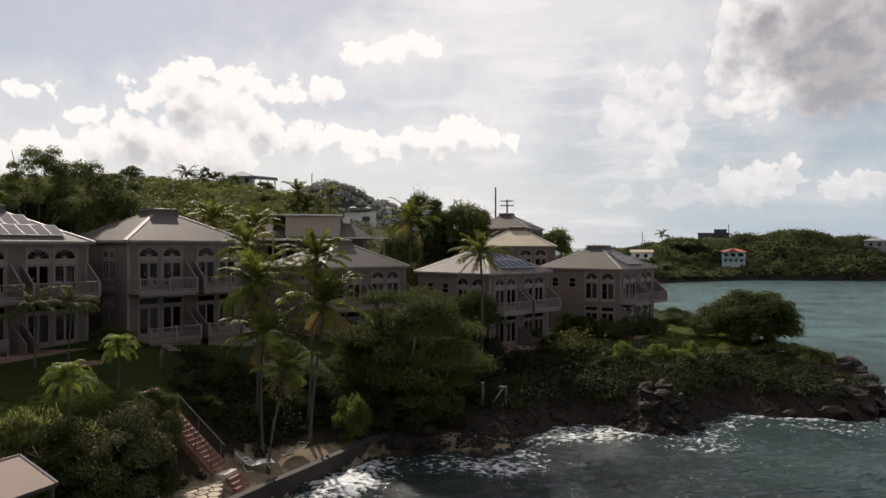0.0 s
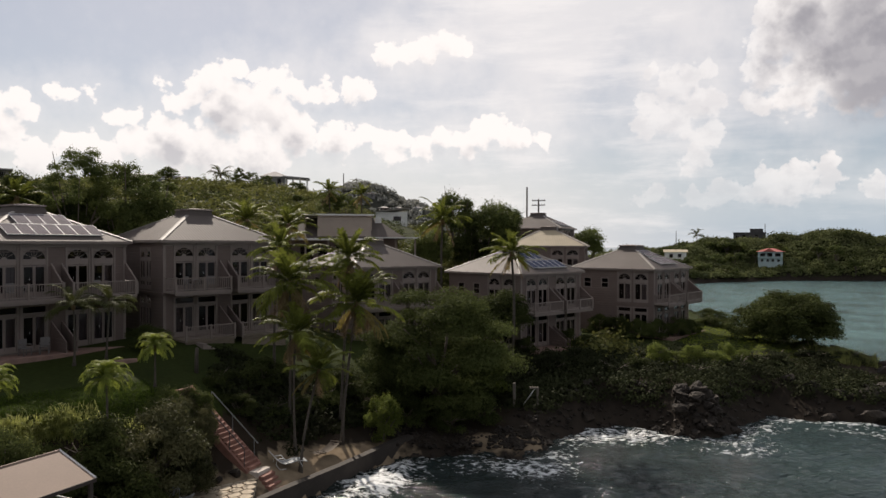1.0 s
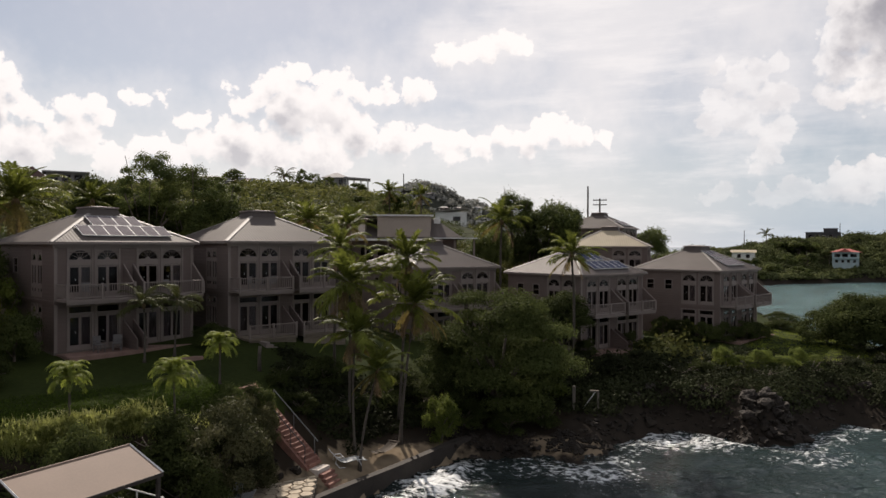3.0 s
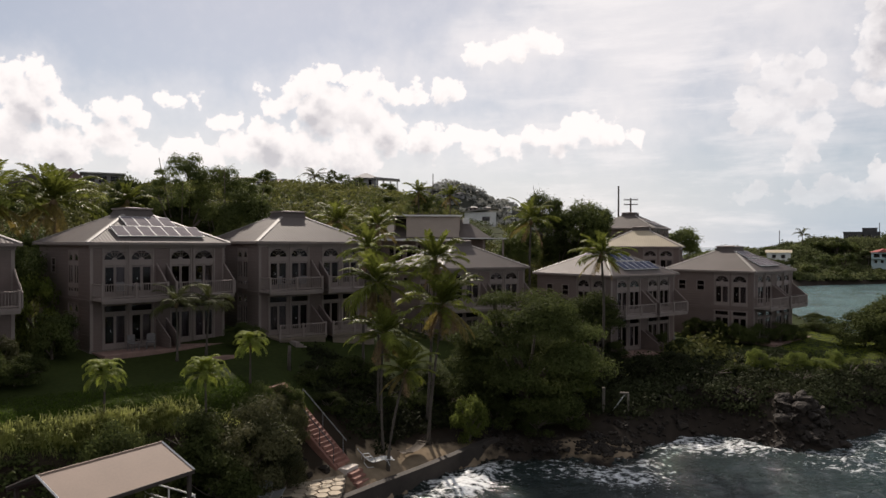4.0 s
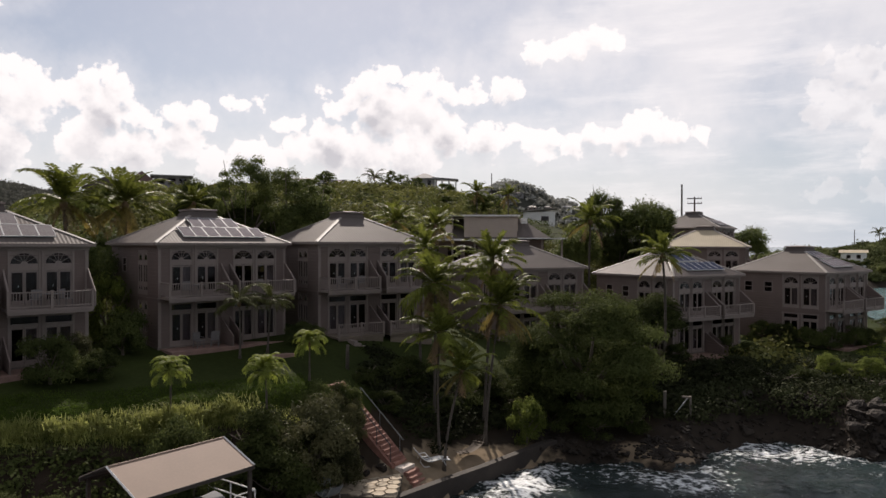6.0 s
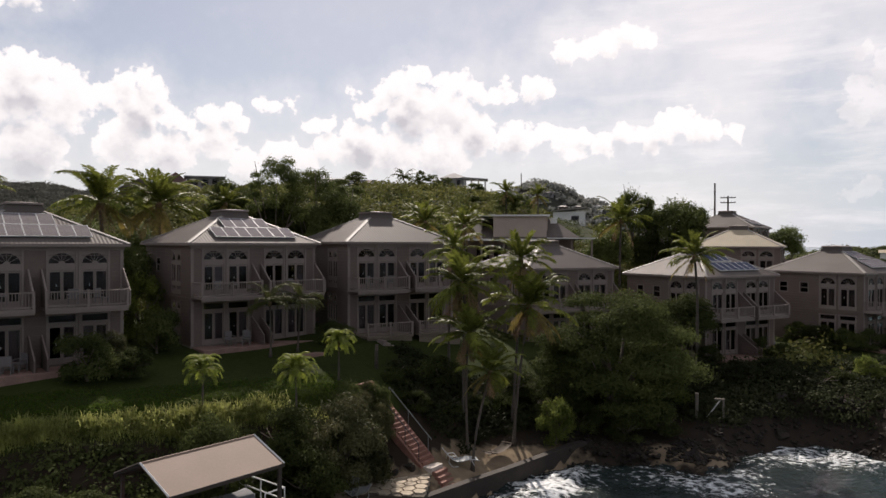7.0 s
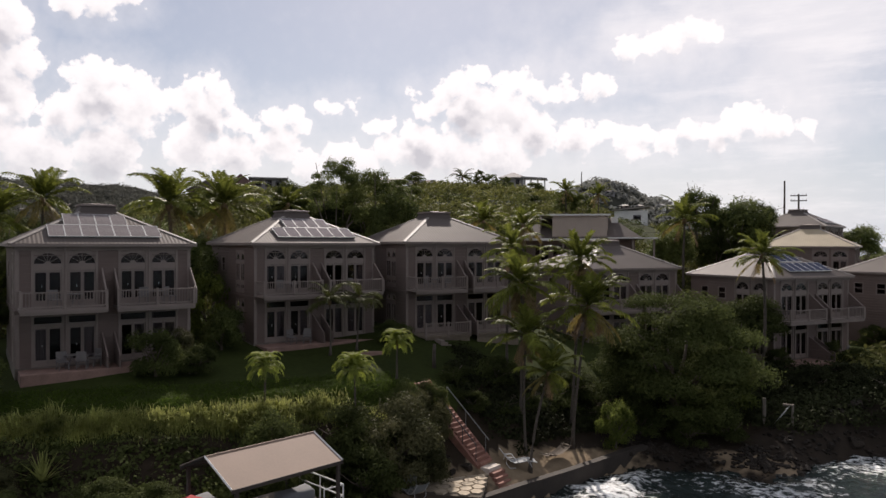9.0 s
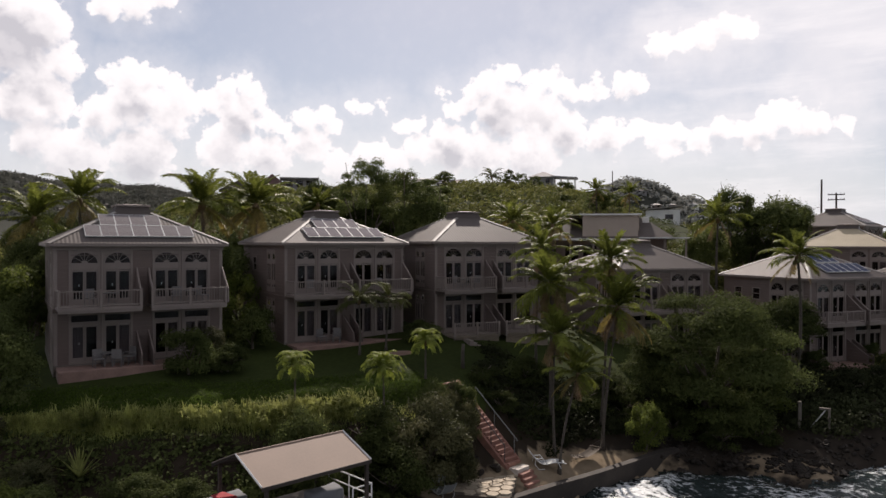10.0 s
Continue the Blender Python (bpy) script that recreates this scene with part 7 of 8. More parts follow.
# ---- beach: sea wall, paving, stairs ----


def ribbon(bm, pts, w0, w1, z0, z1):
    """A wall along points, from w0 to w1 to the right of the line, z0 to z1 high."""
    prev = None
    for i, p in enumerate(pts):
        a, b = Vector(pts[max(i - 1, 0)]), Vector(pts[min(i + 1, len(pts) - 1)])
        d = (b - a).normalized()
        n = Vector((d.y, -d.x))
        q = [(p[0] + n.x * w, p[1] + n.y * w, z) for w, z in ((w0, z0), (w1, z0), (w1, z1), (w0, z1))]
        vs = [bm.verts.new(v) for v in q]
        if prev:
            for k in range(4):
                bm.faces.new((prev[k], prev[(k + 1) % 4], vs[(k + 1) % 4], vs[k]))
        else:
            bm.faces.new(vs)
        prev = vs
    bm.faces.new(prev[::-1])
    bmesh.ops.recalc_face_normals(bm, faces=bm.faces)
    return bm


wall_line = [(-10.7, 28.5), (-10.6, 30.2), (-8.65, 34.0), (-7.0, 37.0), (-5.6, 39.8), (-4.5, 42.2), (-3.6, 43.4)]
tagged(link_mesh("sea_wall", mesh_of("sea_wall", ribbon(bmesh.new(), wall_line, -0.34, 0.08, -0.9, 0.97), SEAWALL)), "low concrete sea wall holding the sand, coloured dark for its shaded face", "wall", kind="structure")

paving = empty("pavement", pose(-11.9, 31.9, 1.27, 0, 0, 12), "pale irregular six-sided flagstones with dark joints", "paving", kind="structure")
FLAG = mat("pale_flagstone", (0.40, 0.33, 0.24), 0.85, 0.25, 1.5, 14, 0.3, islands=0.15)
hexes = []
for v in range(3):
    bm = bmesh.new()
    rngh = random.Random(v)
    ring = [(0.33 * math.cos(k * math.pi / 3) * rngh.uniform(0.92, 1.04), 0.33 * math.sin(k * math.pi / 3) * rngh.uniform(0.92, 1.04)) for k in range(6)]
    top = [bm.verts.new((x * 0.97, y * 0.97, 0.05)) for x, y in ring]
    low = [bm.verts.new((x, y, -0.15)) for x, y in ring]
    bm.faces.new(top)
    for k in range(6):
        bm.faces.new((low[k], low[(k + 1) % 6], top[(k + 1) % 6], top[k]))
    hexes.append(mesh_of("flagstone", bm, FLAG))
part("bed", boxes((-2.1, 1.9, -1.55, 1.55, -0.6, -0.02)), mat("joint_soil", (0.07, 0.055, 0.04), 0.95, 0.3, 2, 10, 0.3), paving)
for i in range(-3, 4):
    for j in range(-2, 3):
        st = link_mesh("flagstone", hexes[(i * 3 + j) % 3], paving)
        st.matrix_basis = pose(i * 0.535, j * 0.62 + (i % 2) * 0.31, 0.0, 0, 0, 60 * ((i + j) % 6))

stairs = empty("brick_stairs", pose(-14.8, 35.8, 5.2, 0, 0, math.degrees(math.atan2(-1.35, 4.15))), "worn red brick garden stairs with a pale landing and iron rails", "stairs")
N_ST, RISE, RUN, WD = 20, 0.182, 0.215, 1.0
step_me = mesh_of("step", boxes((0, RUN + 0.03, -WD / 2, WD / 2, -RISE * 1.6, 0), bevel=0.015), BRICK)
for i in range(N_ST):
    link_mesh("step", step_me, stairs).location = (i * RUN, 0, -i * RISE)
zl = -N_ST * RISE
part("landing", boxes((N_ST * RUN, N_ST * RUN + 0.55, -WD / 2, WD / 2, zl - 0.5, zl), bevel=0.015), mat("pale_landing", (0.55, 0.48, 0.42), 0.8, 0.2, 2, 16, 0.2), stairs, "pale concrete landing")
for i in range(4):
    st = link_mesh("step", step_me, stairs)
    st.location = (N_ST * RUN + 0.55 + i * 0.26, -0.12 * i, zl - (i + 1) * 0.165)
    st.scale = (1.2, 1, 1)
cheek = bmesh.new()
for y0, y1 in ((-WD / 2 - 0.16, -WD / 2), (WD / 2, WD / 2 + 0.16)):
    pr_ = [(0, 0.02), (N_ST * RUN, zl + 0.05), (N_ST * RUN, zl - 0.5), (0, -1.1)]
    a, b = [cheek.verts.new((x, y0, z)) for x, z in pr_], [cheek.verts.new((x, y1, z)) for x, z in pr_]
    cheek.faces.new(a)
    cheek.faces.new(b[::-1])
    for k in range(4):
        cheek.faces.new((a[k], b[k], b[(k + 1) % 4], a[(k + 1) % 4]))
bmesh.ops.recalc_face_normals(cheek, faces=cheek.faces)
part("cheek_wall", cheek, BRICK, stairs)


def hand_rail(side, i0, i1, name, m, every=4):
    bm = bmesh.new()
    y = side * (WD / 2 + 0.05)
    z_at = lambda k: -k * RISE
    tube(bm, [(i0 * RUN, y, z_at(i0) + 0.9), (i1 * RUN, y, z_at(i1) + 0.9)], (0.028, 0.028), 6)
    for k in range(i0, i1 + 1, every):
        tube(bm, [(k * RUN, y, z_at(k) - 0.1), (k * RUN, y, z_at(k) + 0.9)], (0.022, 0.022), 6)
    return part(name, bm, m, stairs)


hand_rail(-1, 7, 19, "iron_rail", STEEL)
hand_rail(1, 6, 19, "pale_rail", mat("galvanised_rail", (0.16, 0.165, 0.165), 0.5, 0.2, 3, 20, 0.05, metal=0.3), 6)


SLING = mat("grey_sling_cloth", (0.30, 0.31, 0.31), 0.8, 0.2, 3, 30, 0.1)


def lounge_chair(x, y, z, turn, label):
    """A reclined lounger: a bent sling on a tube frame, head at -y."""
    root = empty("lounge_chair", pose(x, y, z, 0, 0, turn), label, "chair")
    side = [(-0.72, 0.86), (-0.50, 0.58), (-0.28, 0.36), (-0.05, 0.25), (0.25, 0.27), (0.55, 0.33), (0.85, 0.30), (1.12, 0.24)]
    bm = bmesh.new()
    rows = [[bm.verts.new((sx, yy, zz - 0.03 * (sx == 0))) for sx in (-0.27, 0, 0.27)] for yy, zz in side]
    low = [[bm.verts.new((v.co.x, v.co.y, v.co.z - 0.015)) for v in r] for r in rows]
    for g in (rows, low):
        for i in range(len(g) - 1):
            for j in range(2):
                bm.faces.new((g[i][j], g[i][j + 1], g[i + 1][j + 1], g[i + 1][j]))
    part("sling", bm, SLING, root, "sagging grey cloth", smooth=True)
    for sx in (-0.3, 0.3):
        part("side_tube", tube(bmesh.new(), [(sx, yy, zz) for yy, zz in side], [0.022] * len(side), 6), ALU, root)
        part("leg", tube(bmesh.new(), [(sx, -0.45, 0.52), (sx, -0.5, 0.26), (sx, -0.3, 0.0), (sx, 0.0, 0.0)], [0.02] * 4, 6), ALU, root)
        part("leg", tube(bmesh.new(), [(sx, 0.7, 0.31), (sx, 0.85, 0.0)], [0.02] * 2, 6), ALU, root)
        part("armrest", tube(bmesh.new(), [(sx, -0.45, 0.54), (sx, -0.1, 0.55), (sx, 0.12, 0.26)], [0.024] * 3, 6), ALU, root)
    return root


lounge_chair(-9.55, 35.6, ground_z(-9.55, 35.6), -60, "pale slatted lounge chair on the sand below the stairs")
lounge_chair(-13.3, 30.6, ground_z(-13.3, 30.6), 40, "grey folding lounge chair beside the paving")
lounge_chair(-12.7, 30.1, ground_z(-12.7, 30.1), 55, "pale folding lounge chair beside the paving")


def hammock():
    root = empty("hammock", pose(0, 0, 0), "rope hammock with a pale spreader bar between palms", "hammock")
    a, b = Vector((-8.6, 36.9, 1.75)), Vector((-7.55, 40.5, 1.75))
    bm = bmesh.new()
    n, m = 16, 5
    side = (b - a).cross(Vector((0, 0, 1))).normalized()
    grid = []
    for i in range(n + 1):
        s = 0.2 + 0.6 * i / n
        c = a.lerp(b, s) - Vector((0, 0, 0.45 * math.sin(math.pi * s)))
        grid.append([bm.verts.new(c + side * (j / (m - 1) - 0.5) * 0.62 - Vector((0, 0, 0.12 * math.cos((j / (m - 1) - 0.5) * 3)))) for j in range(m)])
    for i in range(n):
        for j in range(m - 1):
            bm.faces.new((grid[i][j], grid[i][j + 1], grid[i + 1][j + 1], grid[i + 1][j]))
    part("net", bm, NET, root)
    for s0, s1, e in ((0, 0.2, a), (0.8, 1, b)):
        sp = 0.2 if s0 == 0 else 0.8
        c = a.lerp(b, sp) - Vector((0, 0, 0.45 * math.sin(math.pi * sp)))
        part("spreader_bar", tube(bmesh.new(), [c - side * 0.36, c + side * 0.36], (0.025, 0.025), 6), TIMBER, root)
        for j in (-0.28, 0, 0.28):
            part("rope", tube(bmesh.new(), [e, c + side * j], (0.01, 0.01), 4), NET, root)


hammock()

# ---- garden pavilion ----


DARKFELT = mat("dark_weathered_felt", (0.035, 0.03, 0.028), 0.9, 0.3, 1, 9, 0.2)
BROWNPOST = mat("dark_brown_timber", (0.055, 0.042, 0.034), 0.85, 0.3, 2, 20, 0.3, stretch=(1, 1, 6))


def slope_bm(ln, half, zr, ze):
    """One pitch of a gable roof, 7 cm thick, falling towards -y."""
    bm = bmesh.new()
    f = bm.faces.new([bm.verts.new(p) for p in ((-ln / 2, 0, zr), (ln / 2, 0, zr), (ln / 2, -half, ze), (-ln / 2, -half, ze))])
    ex = bmesh.ops.extrude_face_region(bm, geom=[f])
    bmesh.ops.translate(bm, verts=[v for v in ex["geom"] if isinstance(v, bmesh.types.BMVert)], vec=(0, 0, -0.07))
    bmesh.ops.recalc_face_normals(bm, faces=bm.faces)
    return bm


def pavilion():
    a, b = Vector((-16.46, 20.45)), Vector((-14.7, 24.74))
    mid, d = (a + b) / 2, (b - a)
    ln, half = d.length, 1.82
    g = 2.45
    root = empty("pavilion", pose(mid.x, mid.y, g, 0, 0, math.degrees(math.atan2(d.y, d.x))), "open garden pavilion with a tan gable roof and white trim", "pavilion")
    zr, ze = 5.2 - g, 4.47 - g
    me = mesh_of("roof_slope", slope_bm(ln, half, zr, ze), SHEDROOF)
    link_mesh("roof_slope", me, root)
    link_mesh("roof_slope", mesh_of("roof_slope", slope_bm(ln, half, zr, ze), DARKFELT), root, "dark felted rear slope").matrix_basis = pose(0, 0, 0, 0, 0, 180)
    part("ridge_cap", tube(bmesh.new(), [(-ln / 2, 0, zr - 0.01), (ln / 2, 0, zr - 0.01)], (0.05, 0.05), 6), SHEDROOF, root)
    for x in (-ln / 2, ln / 2):
        for s in (-1, 1):
            part("verge_trim", tube(bmesh.new(), [(x, 0, zr + 0.015), (x, s * half, ze + 0.015)], (0.04, 0.04), 4), RENDER_WHITE if s < 0 else BROWNPOST, root)
    for s in (-1, 1):
        part("fascia", boxes((-ln / 2, ln / 2, s * half - 0.03, s * half + 0.03, ze - 0.13, ze - 0.0)), BROWNPOST, root)
        for x in (-ln / 2 + 0.25, ln / 2 - 0.12):
            part("post", boxes((x - 0.06, x + 0.06, s * (half - 0.12) - 0.06, s * (half - 0.12) + 0.06, -0.2, ze - 0.02)), BROWNPOST, root)
    part("floor", boxes((-ln / 2 - 0.6, ln / 2 + 0.3, -half - 0.3, half + 0.2, -1.2, 0.02), bevel=0.02), CONCRETE, root)
    rail = bmesh.new()
    x0, x1, y = ln / 2 - 0.6, ln / 2 + 0.3, -half + 0.35
    for z in (0.5, 0.95):
        tube(rail, [(x0, y, z), (x1, y, z), (x1, half - 0.4, z)], (0.03, 0.03, 0.03), 6)
    for p in ((x0, y), (x1, y), (x1, 0), (x1, half - 0.4)):
        tube(rail, [(*p, 0), (*p, 0.95)], (0.03, 0.03), 6)
    part("rail", rail, RENDER_WHITE, root, "white pipe rail")
    return root, mid, d, g


pav, pmid, pdir, pg = pavilion()
pu = pdir.normalized()
pv = Vector((pu.y, -pu.x))
pang = math.degrees(math.atan2(pdir.y, pdir.x))


def covered_bench(s, o, w, h, label, m):
    """A bench or grill under a sagging cover."""
    p = pmid + pu * s + pv * o
    bm = boxes((-w / 2, w / 2, -0.35, 0.35, 0, h), bevel=0.06)
    bmesh.ops.subdivide_edges(bm, edges=bm.edges[:], cuts=2, use_grid_fill=True)
    for v in bm.verts:
        v.co += Vector((noise.noise(v.co * 3), noise.noise(v.co * 3 + Vector((5, 0, 0))), noise.noise(v.co * 2.2))) * 0.07 * (v.co.z > 0.1)
    root = empty("covered_bench", pose(p.x, p.y, pg + 0.02, 0, 0, pang), label, "bench")
    part("cover", bm, m, root, smooth=True)
    part("feet", boxes((-w / 2 + 0.08, -w / 2 + 0.16, -0.28, 0.28, -0.0, 0.06), (w / 2 - 0.16, w / 2 - 0.08, -0.28, 0.28, -0.0, 0.06)), STEEL, root)
    return root


covered_bench(0.9, 0.75, 1.4, 0.95, "bench under a slack grey cover", CLOTH)
covered_bench(-0.3, 0.7, 0.7, 0.7, "low seat under a pale cover", RENDER_WHITE)
covered_bench(-1.4, 0.5, 1.2, 0.8, "seat under a grey cover", CLOTH)
covered_bench(-2.3, -1.2, 1.8, 0.9, "long seat under a pale grey cover", CLOTH)
tp = pmid + pu * -2.2 + pv * -1.1
towel = tagged(link_mesh("towel", mesh_of("towel", boxes((-0.3, 0.3, -0.38, 0.38, 0.0, 0.05), bevel=0.02), REDCLOTH)), "red towel thrown over a covered seat", "towel")
towel.matrix_basis = pose(tp.x, tp.y, pg + 0.93, 4, 3, pang + 20)

# ---- concrete ruin on the shore slope ----
ruin = empty("concrete_ruin", pose(3.55, 48.9, 1.6, 0, 0, -4), "broken pale concrete frame standing on the shore slope", "ruin")
part("pillar", boxes((-0.9, -0.7, -0.15, 0.15, -1.6, 1.5), bevel=0.03), CONCRETE, ruin)
part("pillar", boxes((0.72, 0.86, -0.12, 0.12, -1.6, 1.25), bevel=0.03), CONCRETE, ruin)
part("lintel", boxes((0.25, 0.72, -0.1, 0.1, 1.13, 1.25), bevel=0.02), CONCRETE, ruin)
part("brace", tube(bmesh.new(), [(-0.25, 0, -0.1), (0.6, 0, 1.13)], (0.04, 0.04), 6), ALU, ruin, "leaning pale pipe")

# ---- terrace furniture ----


def garden_chair(m, label):
    root = empty("garden_chair", m, label, "chair", "terrace chairs")
    part("seat", boxes((-0.25, 0.25, -0.25, 0.25, 0.40, 0.44), bevel=0.01), CHAIRWHITE, root)
    part("backrest", boxes((-0.25, 0.25, 0.22, 0.26, 0.44, 0.92), bevel=0.01), CHAIRWHITE, root)
    for sx in (-0.22, 0.22):
        for sy in (-0.22, 0.22):
            part("leg", boxes((sx - 0.02, sx + 0.02, sy - 0.02, sy + 0.02, 0, 0.40)), CHAIRWHITE, root)
        part("armrest", boxes((sx - 0.03, sx + 0.03, -0.25, 0.24, 0.62, 0.65)), CHAIRWHITE, root)
    return root


def garden_table(m, label):
    root = empty("garden_table", m, label, "table", "terrace tables")
    part("tabletop", tube(bmesh.new(), [(0, 0, 0.66), (0, 0, 0.70)], (0.4, 0.4), 16), CHAIRWHITE, root)
    for k in range(3):
        a = k * math.tau / 3
        part("leg", tube(bmesh.new(), [(math.cos(a) * 0.3, math.sin(a) * 0.3, 0), (0, 0, 0.66)], (0.02, 0.02), 6), CHAIRWHITE, root)
    return root


V1, V2, V3, V5, V6 = pose(-30.43, 29.43, 6.27, 0, 0, 55.5), pose(-24.67, 41.19, 6.34, 0, 0, 56.4), pose(-17.18, 48.34, 6.44, 0, 0, 49.0), pose(6.88, 63.56, 3.75, 0, 0, 46.4), pose(19.66, 71.89, 3.91, 0, 0, 52.3)
proto = garden_chair(V1 @ pose(-2.3, -1.1, -0.06, 0, 0, 10), "white plastic garden chair on a villa terrace")
for vm, x, y, z, a in ((V1, -1.4, -1.2, -0.06, 160), (V1, -0.8, -0.8, -0.06, -60), (V1, -2.6, -0.8, UP - 0.02, 20), (V1, 1.6, -0.8, UP - 0.02, -20), (V1, 3.0, -0.8, UP - 0.02, 40), (V2, -2.2, -1.0, -0.06, 10), (V2, -1.2, -1.1, -0.06, -30), (V2, -2.8, -0.8, UP - 0.02, 0), (V2, 2.2, -0.8, UP - 0.02, 15), (V3, -2.9, -0.8, UP - 0.02, 30), (V3, -1.4, -0.8, UP - 0.02, -25), (V5, 3.0, -1.2, -0.06, 10), (V6, -2.0, -1.2, -0.06, 20)):
    copy_thing(proto, vm @ pose(x, y, z, 0, 0, a))
tproto = garden_table(V1 @ pose(-1.85, -0.75, -0.06), "small round white garden table")
for vm, x, y, z in ((V1, 2.4, -0.7, UP - 0.02), (V1, -1.7, -0.7, UP - 0.02), (V2, -2.0, -0.7, UP - 0.02), (V3, -2.2, -0.7, UP - 0.02)):
    copy_thing(tproto, vm @ pose(x, y, z))
part("slab", boxes((-0.7, 0.7, -1.8, 1.8, -0.25, 0.06), bevel=0.02), PATIO, empty("garden_path", V2 @ pose(1.2, -3.6, -0.55, -6, 0, 0), "short terracotta path from a terrace to the lawn", "path"))

# ---- buildings on the hill and across the bay ----


def far_house(x, y, z, turn, w, d, h, roof, wall_m, roof_m, label, wins=(), rise=1.4, over=0.5, name="house"):
    """A small far house: walls with window openings on the front, and a hip, gable, mono or flat roof."""
    root = empty(name, pose(x, y, z, 0, 0, turn), label, "house", "far houses")
    holes = [(w / 2 + cx - ww / 2, w / 2 + cx + ww / 2, z0, z0 + hh) for cx, z0, ww, hh in wins]
    part("front_wall", wall_bm(w, h, holes), wall_m, root).matrix_basis = pose(-w / 2, 0, 0)
    part("side_wall", wall_bm(d - 2 * T, h, []), wall_m, root).matrix_basis = pose(-w / 2, d - T, 0, 0, 0, -90)
    part("side_wall", wall_bm(d - 2 * T, h, []), wall_m, root).matrix_basis = pose(w / 2, T, 0, 0, 0, 90)
    part("rear_wall", wall_bm(w, h, []), wall_m, root).matrix_basis = pose(w / 2, d, 0, 0, 0, 180)
    part("plinth", boxes((-w / 2, w / 2, 0, d, -6, 0.0)), wall_m, root)
    part("floor", boxes((-w / 2 + T, w / 2 - T, T, d - T, 0.002, 0.05)), ROOMSHADE, root)
    for cx, z0, ww, hh in wins:
        win = part("window", boxes((cx - ww / 2, cx - ww / 2 + 0.08, -0.03, 0.1, z0, z0 + hh), (cx + ww / 2 - 0.08, cx + ww / 2, -0.03, 0.1, z0, z0 + hh), (cx - ww / 2, cx + ww / 2, -0.05, 0.1, z0 - 0.08, z0)), TRIM, root)
        part("pane", boxes((cx - ww / 2 + 0.08, cx + ww / 2 - 0.08, 0.09, 0.1, z0, z0 + hh)), GLASS, win)
    a, b = w / 2 + over, over
    if roof == "hip":
        k = min(a, d / 2 + over)
        p = [(-a, -b, h), (a, -b, h), (a, d + b, h), (-a, d + b, h), (-a + k * 0.9, d / 2, h + rise), (a - k * 0.9, d / 2, h + rise)]
        fs = [(0, 1, 5, 4), (1, 2, 5), (2, 3, 4, 5), (3, 0, 4), (3, 2, 1, 0)]
    elif roof == "gable":
        p = [(-a, -b, h), (a, -b, h), (a, d + b, h), (-a, d + b, h), (0, -b, h + rise), (0, d + b, h + rise)]
        fs = [(0, 4, 5, 3), (1, 2, 5, 4), (0, 1, 4), (2, 3, 5), (3, 2, 1, 0)]
    elif roof == "ridge":
        p = [(-a, -b, h), (a, -b, h), (a, d + b, h), (-a, d + b, h), (-a, d / 2, h + rise), (a, d / 2, h + rise)]
        fs = [(0, 1, 5, 4), (2, 3, 4, 5), (1, 2, 5), (3, 0, 4), (3, 2, 1, 0)]
    elif roof == "mono":
        p = [(-a, -b, h), (a, -b, h + rise), (a, d + b, h + rise), (-a, d + b, h), (-a, -b, h + 0.2), (a, -b, h + rise + 0.2), (a, d + b, h + rise + 0.2), (-a, d + b, h + 0.2)]
        fs = [(3, 2, 1, 0), (4, 5, 6, 7), (0, 1, 5, 4), (1, 2, 6, 5), (2, 3, 7, 6), (3, 0, 4, 7)]
    else:
        p = [(-a, -b, h), (a, -b, h), (a, d + b, h), (-a, d + b, h), (-a, -b, h + 0.25), (a, -b, h + 0.25), (a, d + b, h + 0.25), (-a, d + b, h + 0.25)]
        fs = [(3, 2, 1, 0), (4, 5, 6, 7), (0, 1, 5, 4), (1, 2, 6, 5), (2, 3, 7, 6), (3, 0, 4, 7)]
    link_mesh("roof", raw("roof", p, fs, roof_m), root)
    return root


# clubhouse behind the third and fourth villas
club = empty("clubhouse", pose(-14.6, 77.0, 8.6, 0, 0, 11), "long low clubhouse with a raised clerestory and white porch roof", "house", "far houses")
part("front_wall", wall_bm(11.5, 4.6, [(1.0 + 1.9 * i, 2.4 + 1.9 * i, 1.6, 3.9) for i in range(5)]), STUCCO, club).matrix_basis = pose(-5.2, 0, 0)
part("side_wall", wall_bm(8, 4.6, []), STUCCO, club).matrix_basis = pose(-5.2, 8, 0, 0, 0, -90)
part("side_wall", wall_bm(8, 4.6, []), STUCCO, club).matrix_basis = pose(6.3, 0, 0, 0, 0, 90)
part("rear_wall", wall_bm(11.5, 4.6, []), STUCCO, club).matrix_basis = pose(6.3, 8, 0, 0, 0, 180)
part("plinth", boxes((-5.2, 6.3, 0, 8, -2.5, 0)), CONCRETE, club)
part("floor", boxes((-5, 6.1, T, 8, 0.0, 0.05)), ROOMSHADE, club)
for i in range(5):
    part("pane", boxes((-4.2 + 1.9 * i, -2.8 + 1.9 * i, 0.08, 0.09, 1.6, 3.9)), GLASS, club)
skirt = [(-6.4, -1.4, 4.55), (7.2, -1.4, 4.55), (7.2, 9, 4.55), (-6.4, 9, 4.55), (-3.4, 2.4, 6.9), (4.0, 2.4, 6.9), (4.0, 5.5, 6.9), (-3.4, 5.5, 6.9)]
link_mesh("roof", raw("roof", skirt, [(0, 1, 5, 4), (1, 2, 6, 5), (2, 3, 7, 6), (3, 0, 4, 7), (4, 5, 6, 7), (3, 2, 1, 0)], ROOF), club)
PALEWALL = mat("pale_sand_render", (0.42, 0.35, 0.295), 0.8, 0.12, 0.6, 12, 0.12)
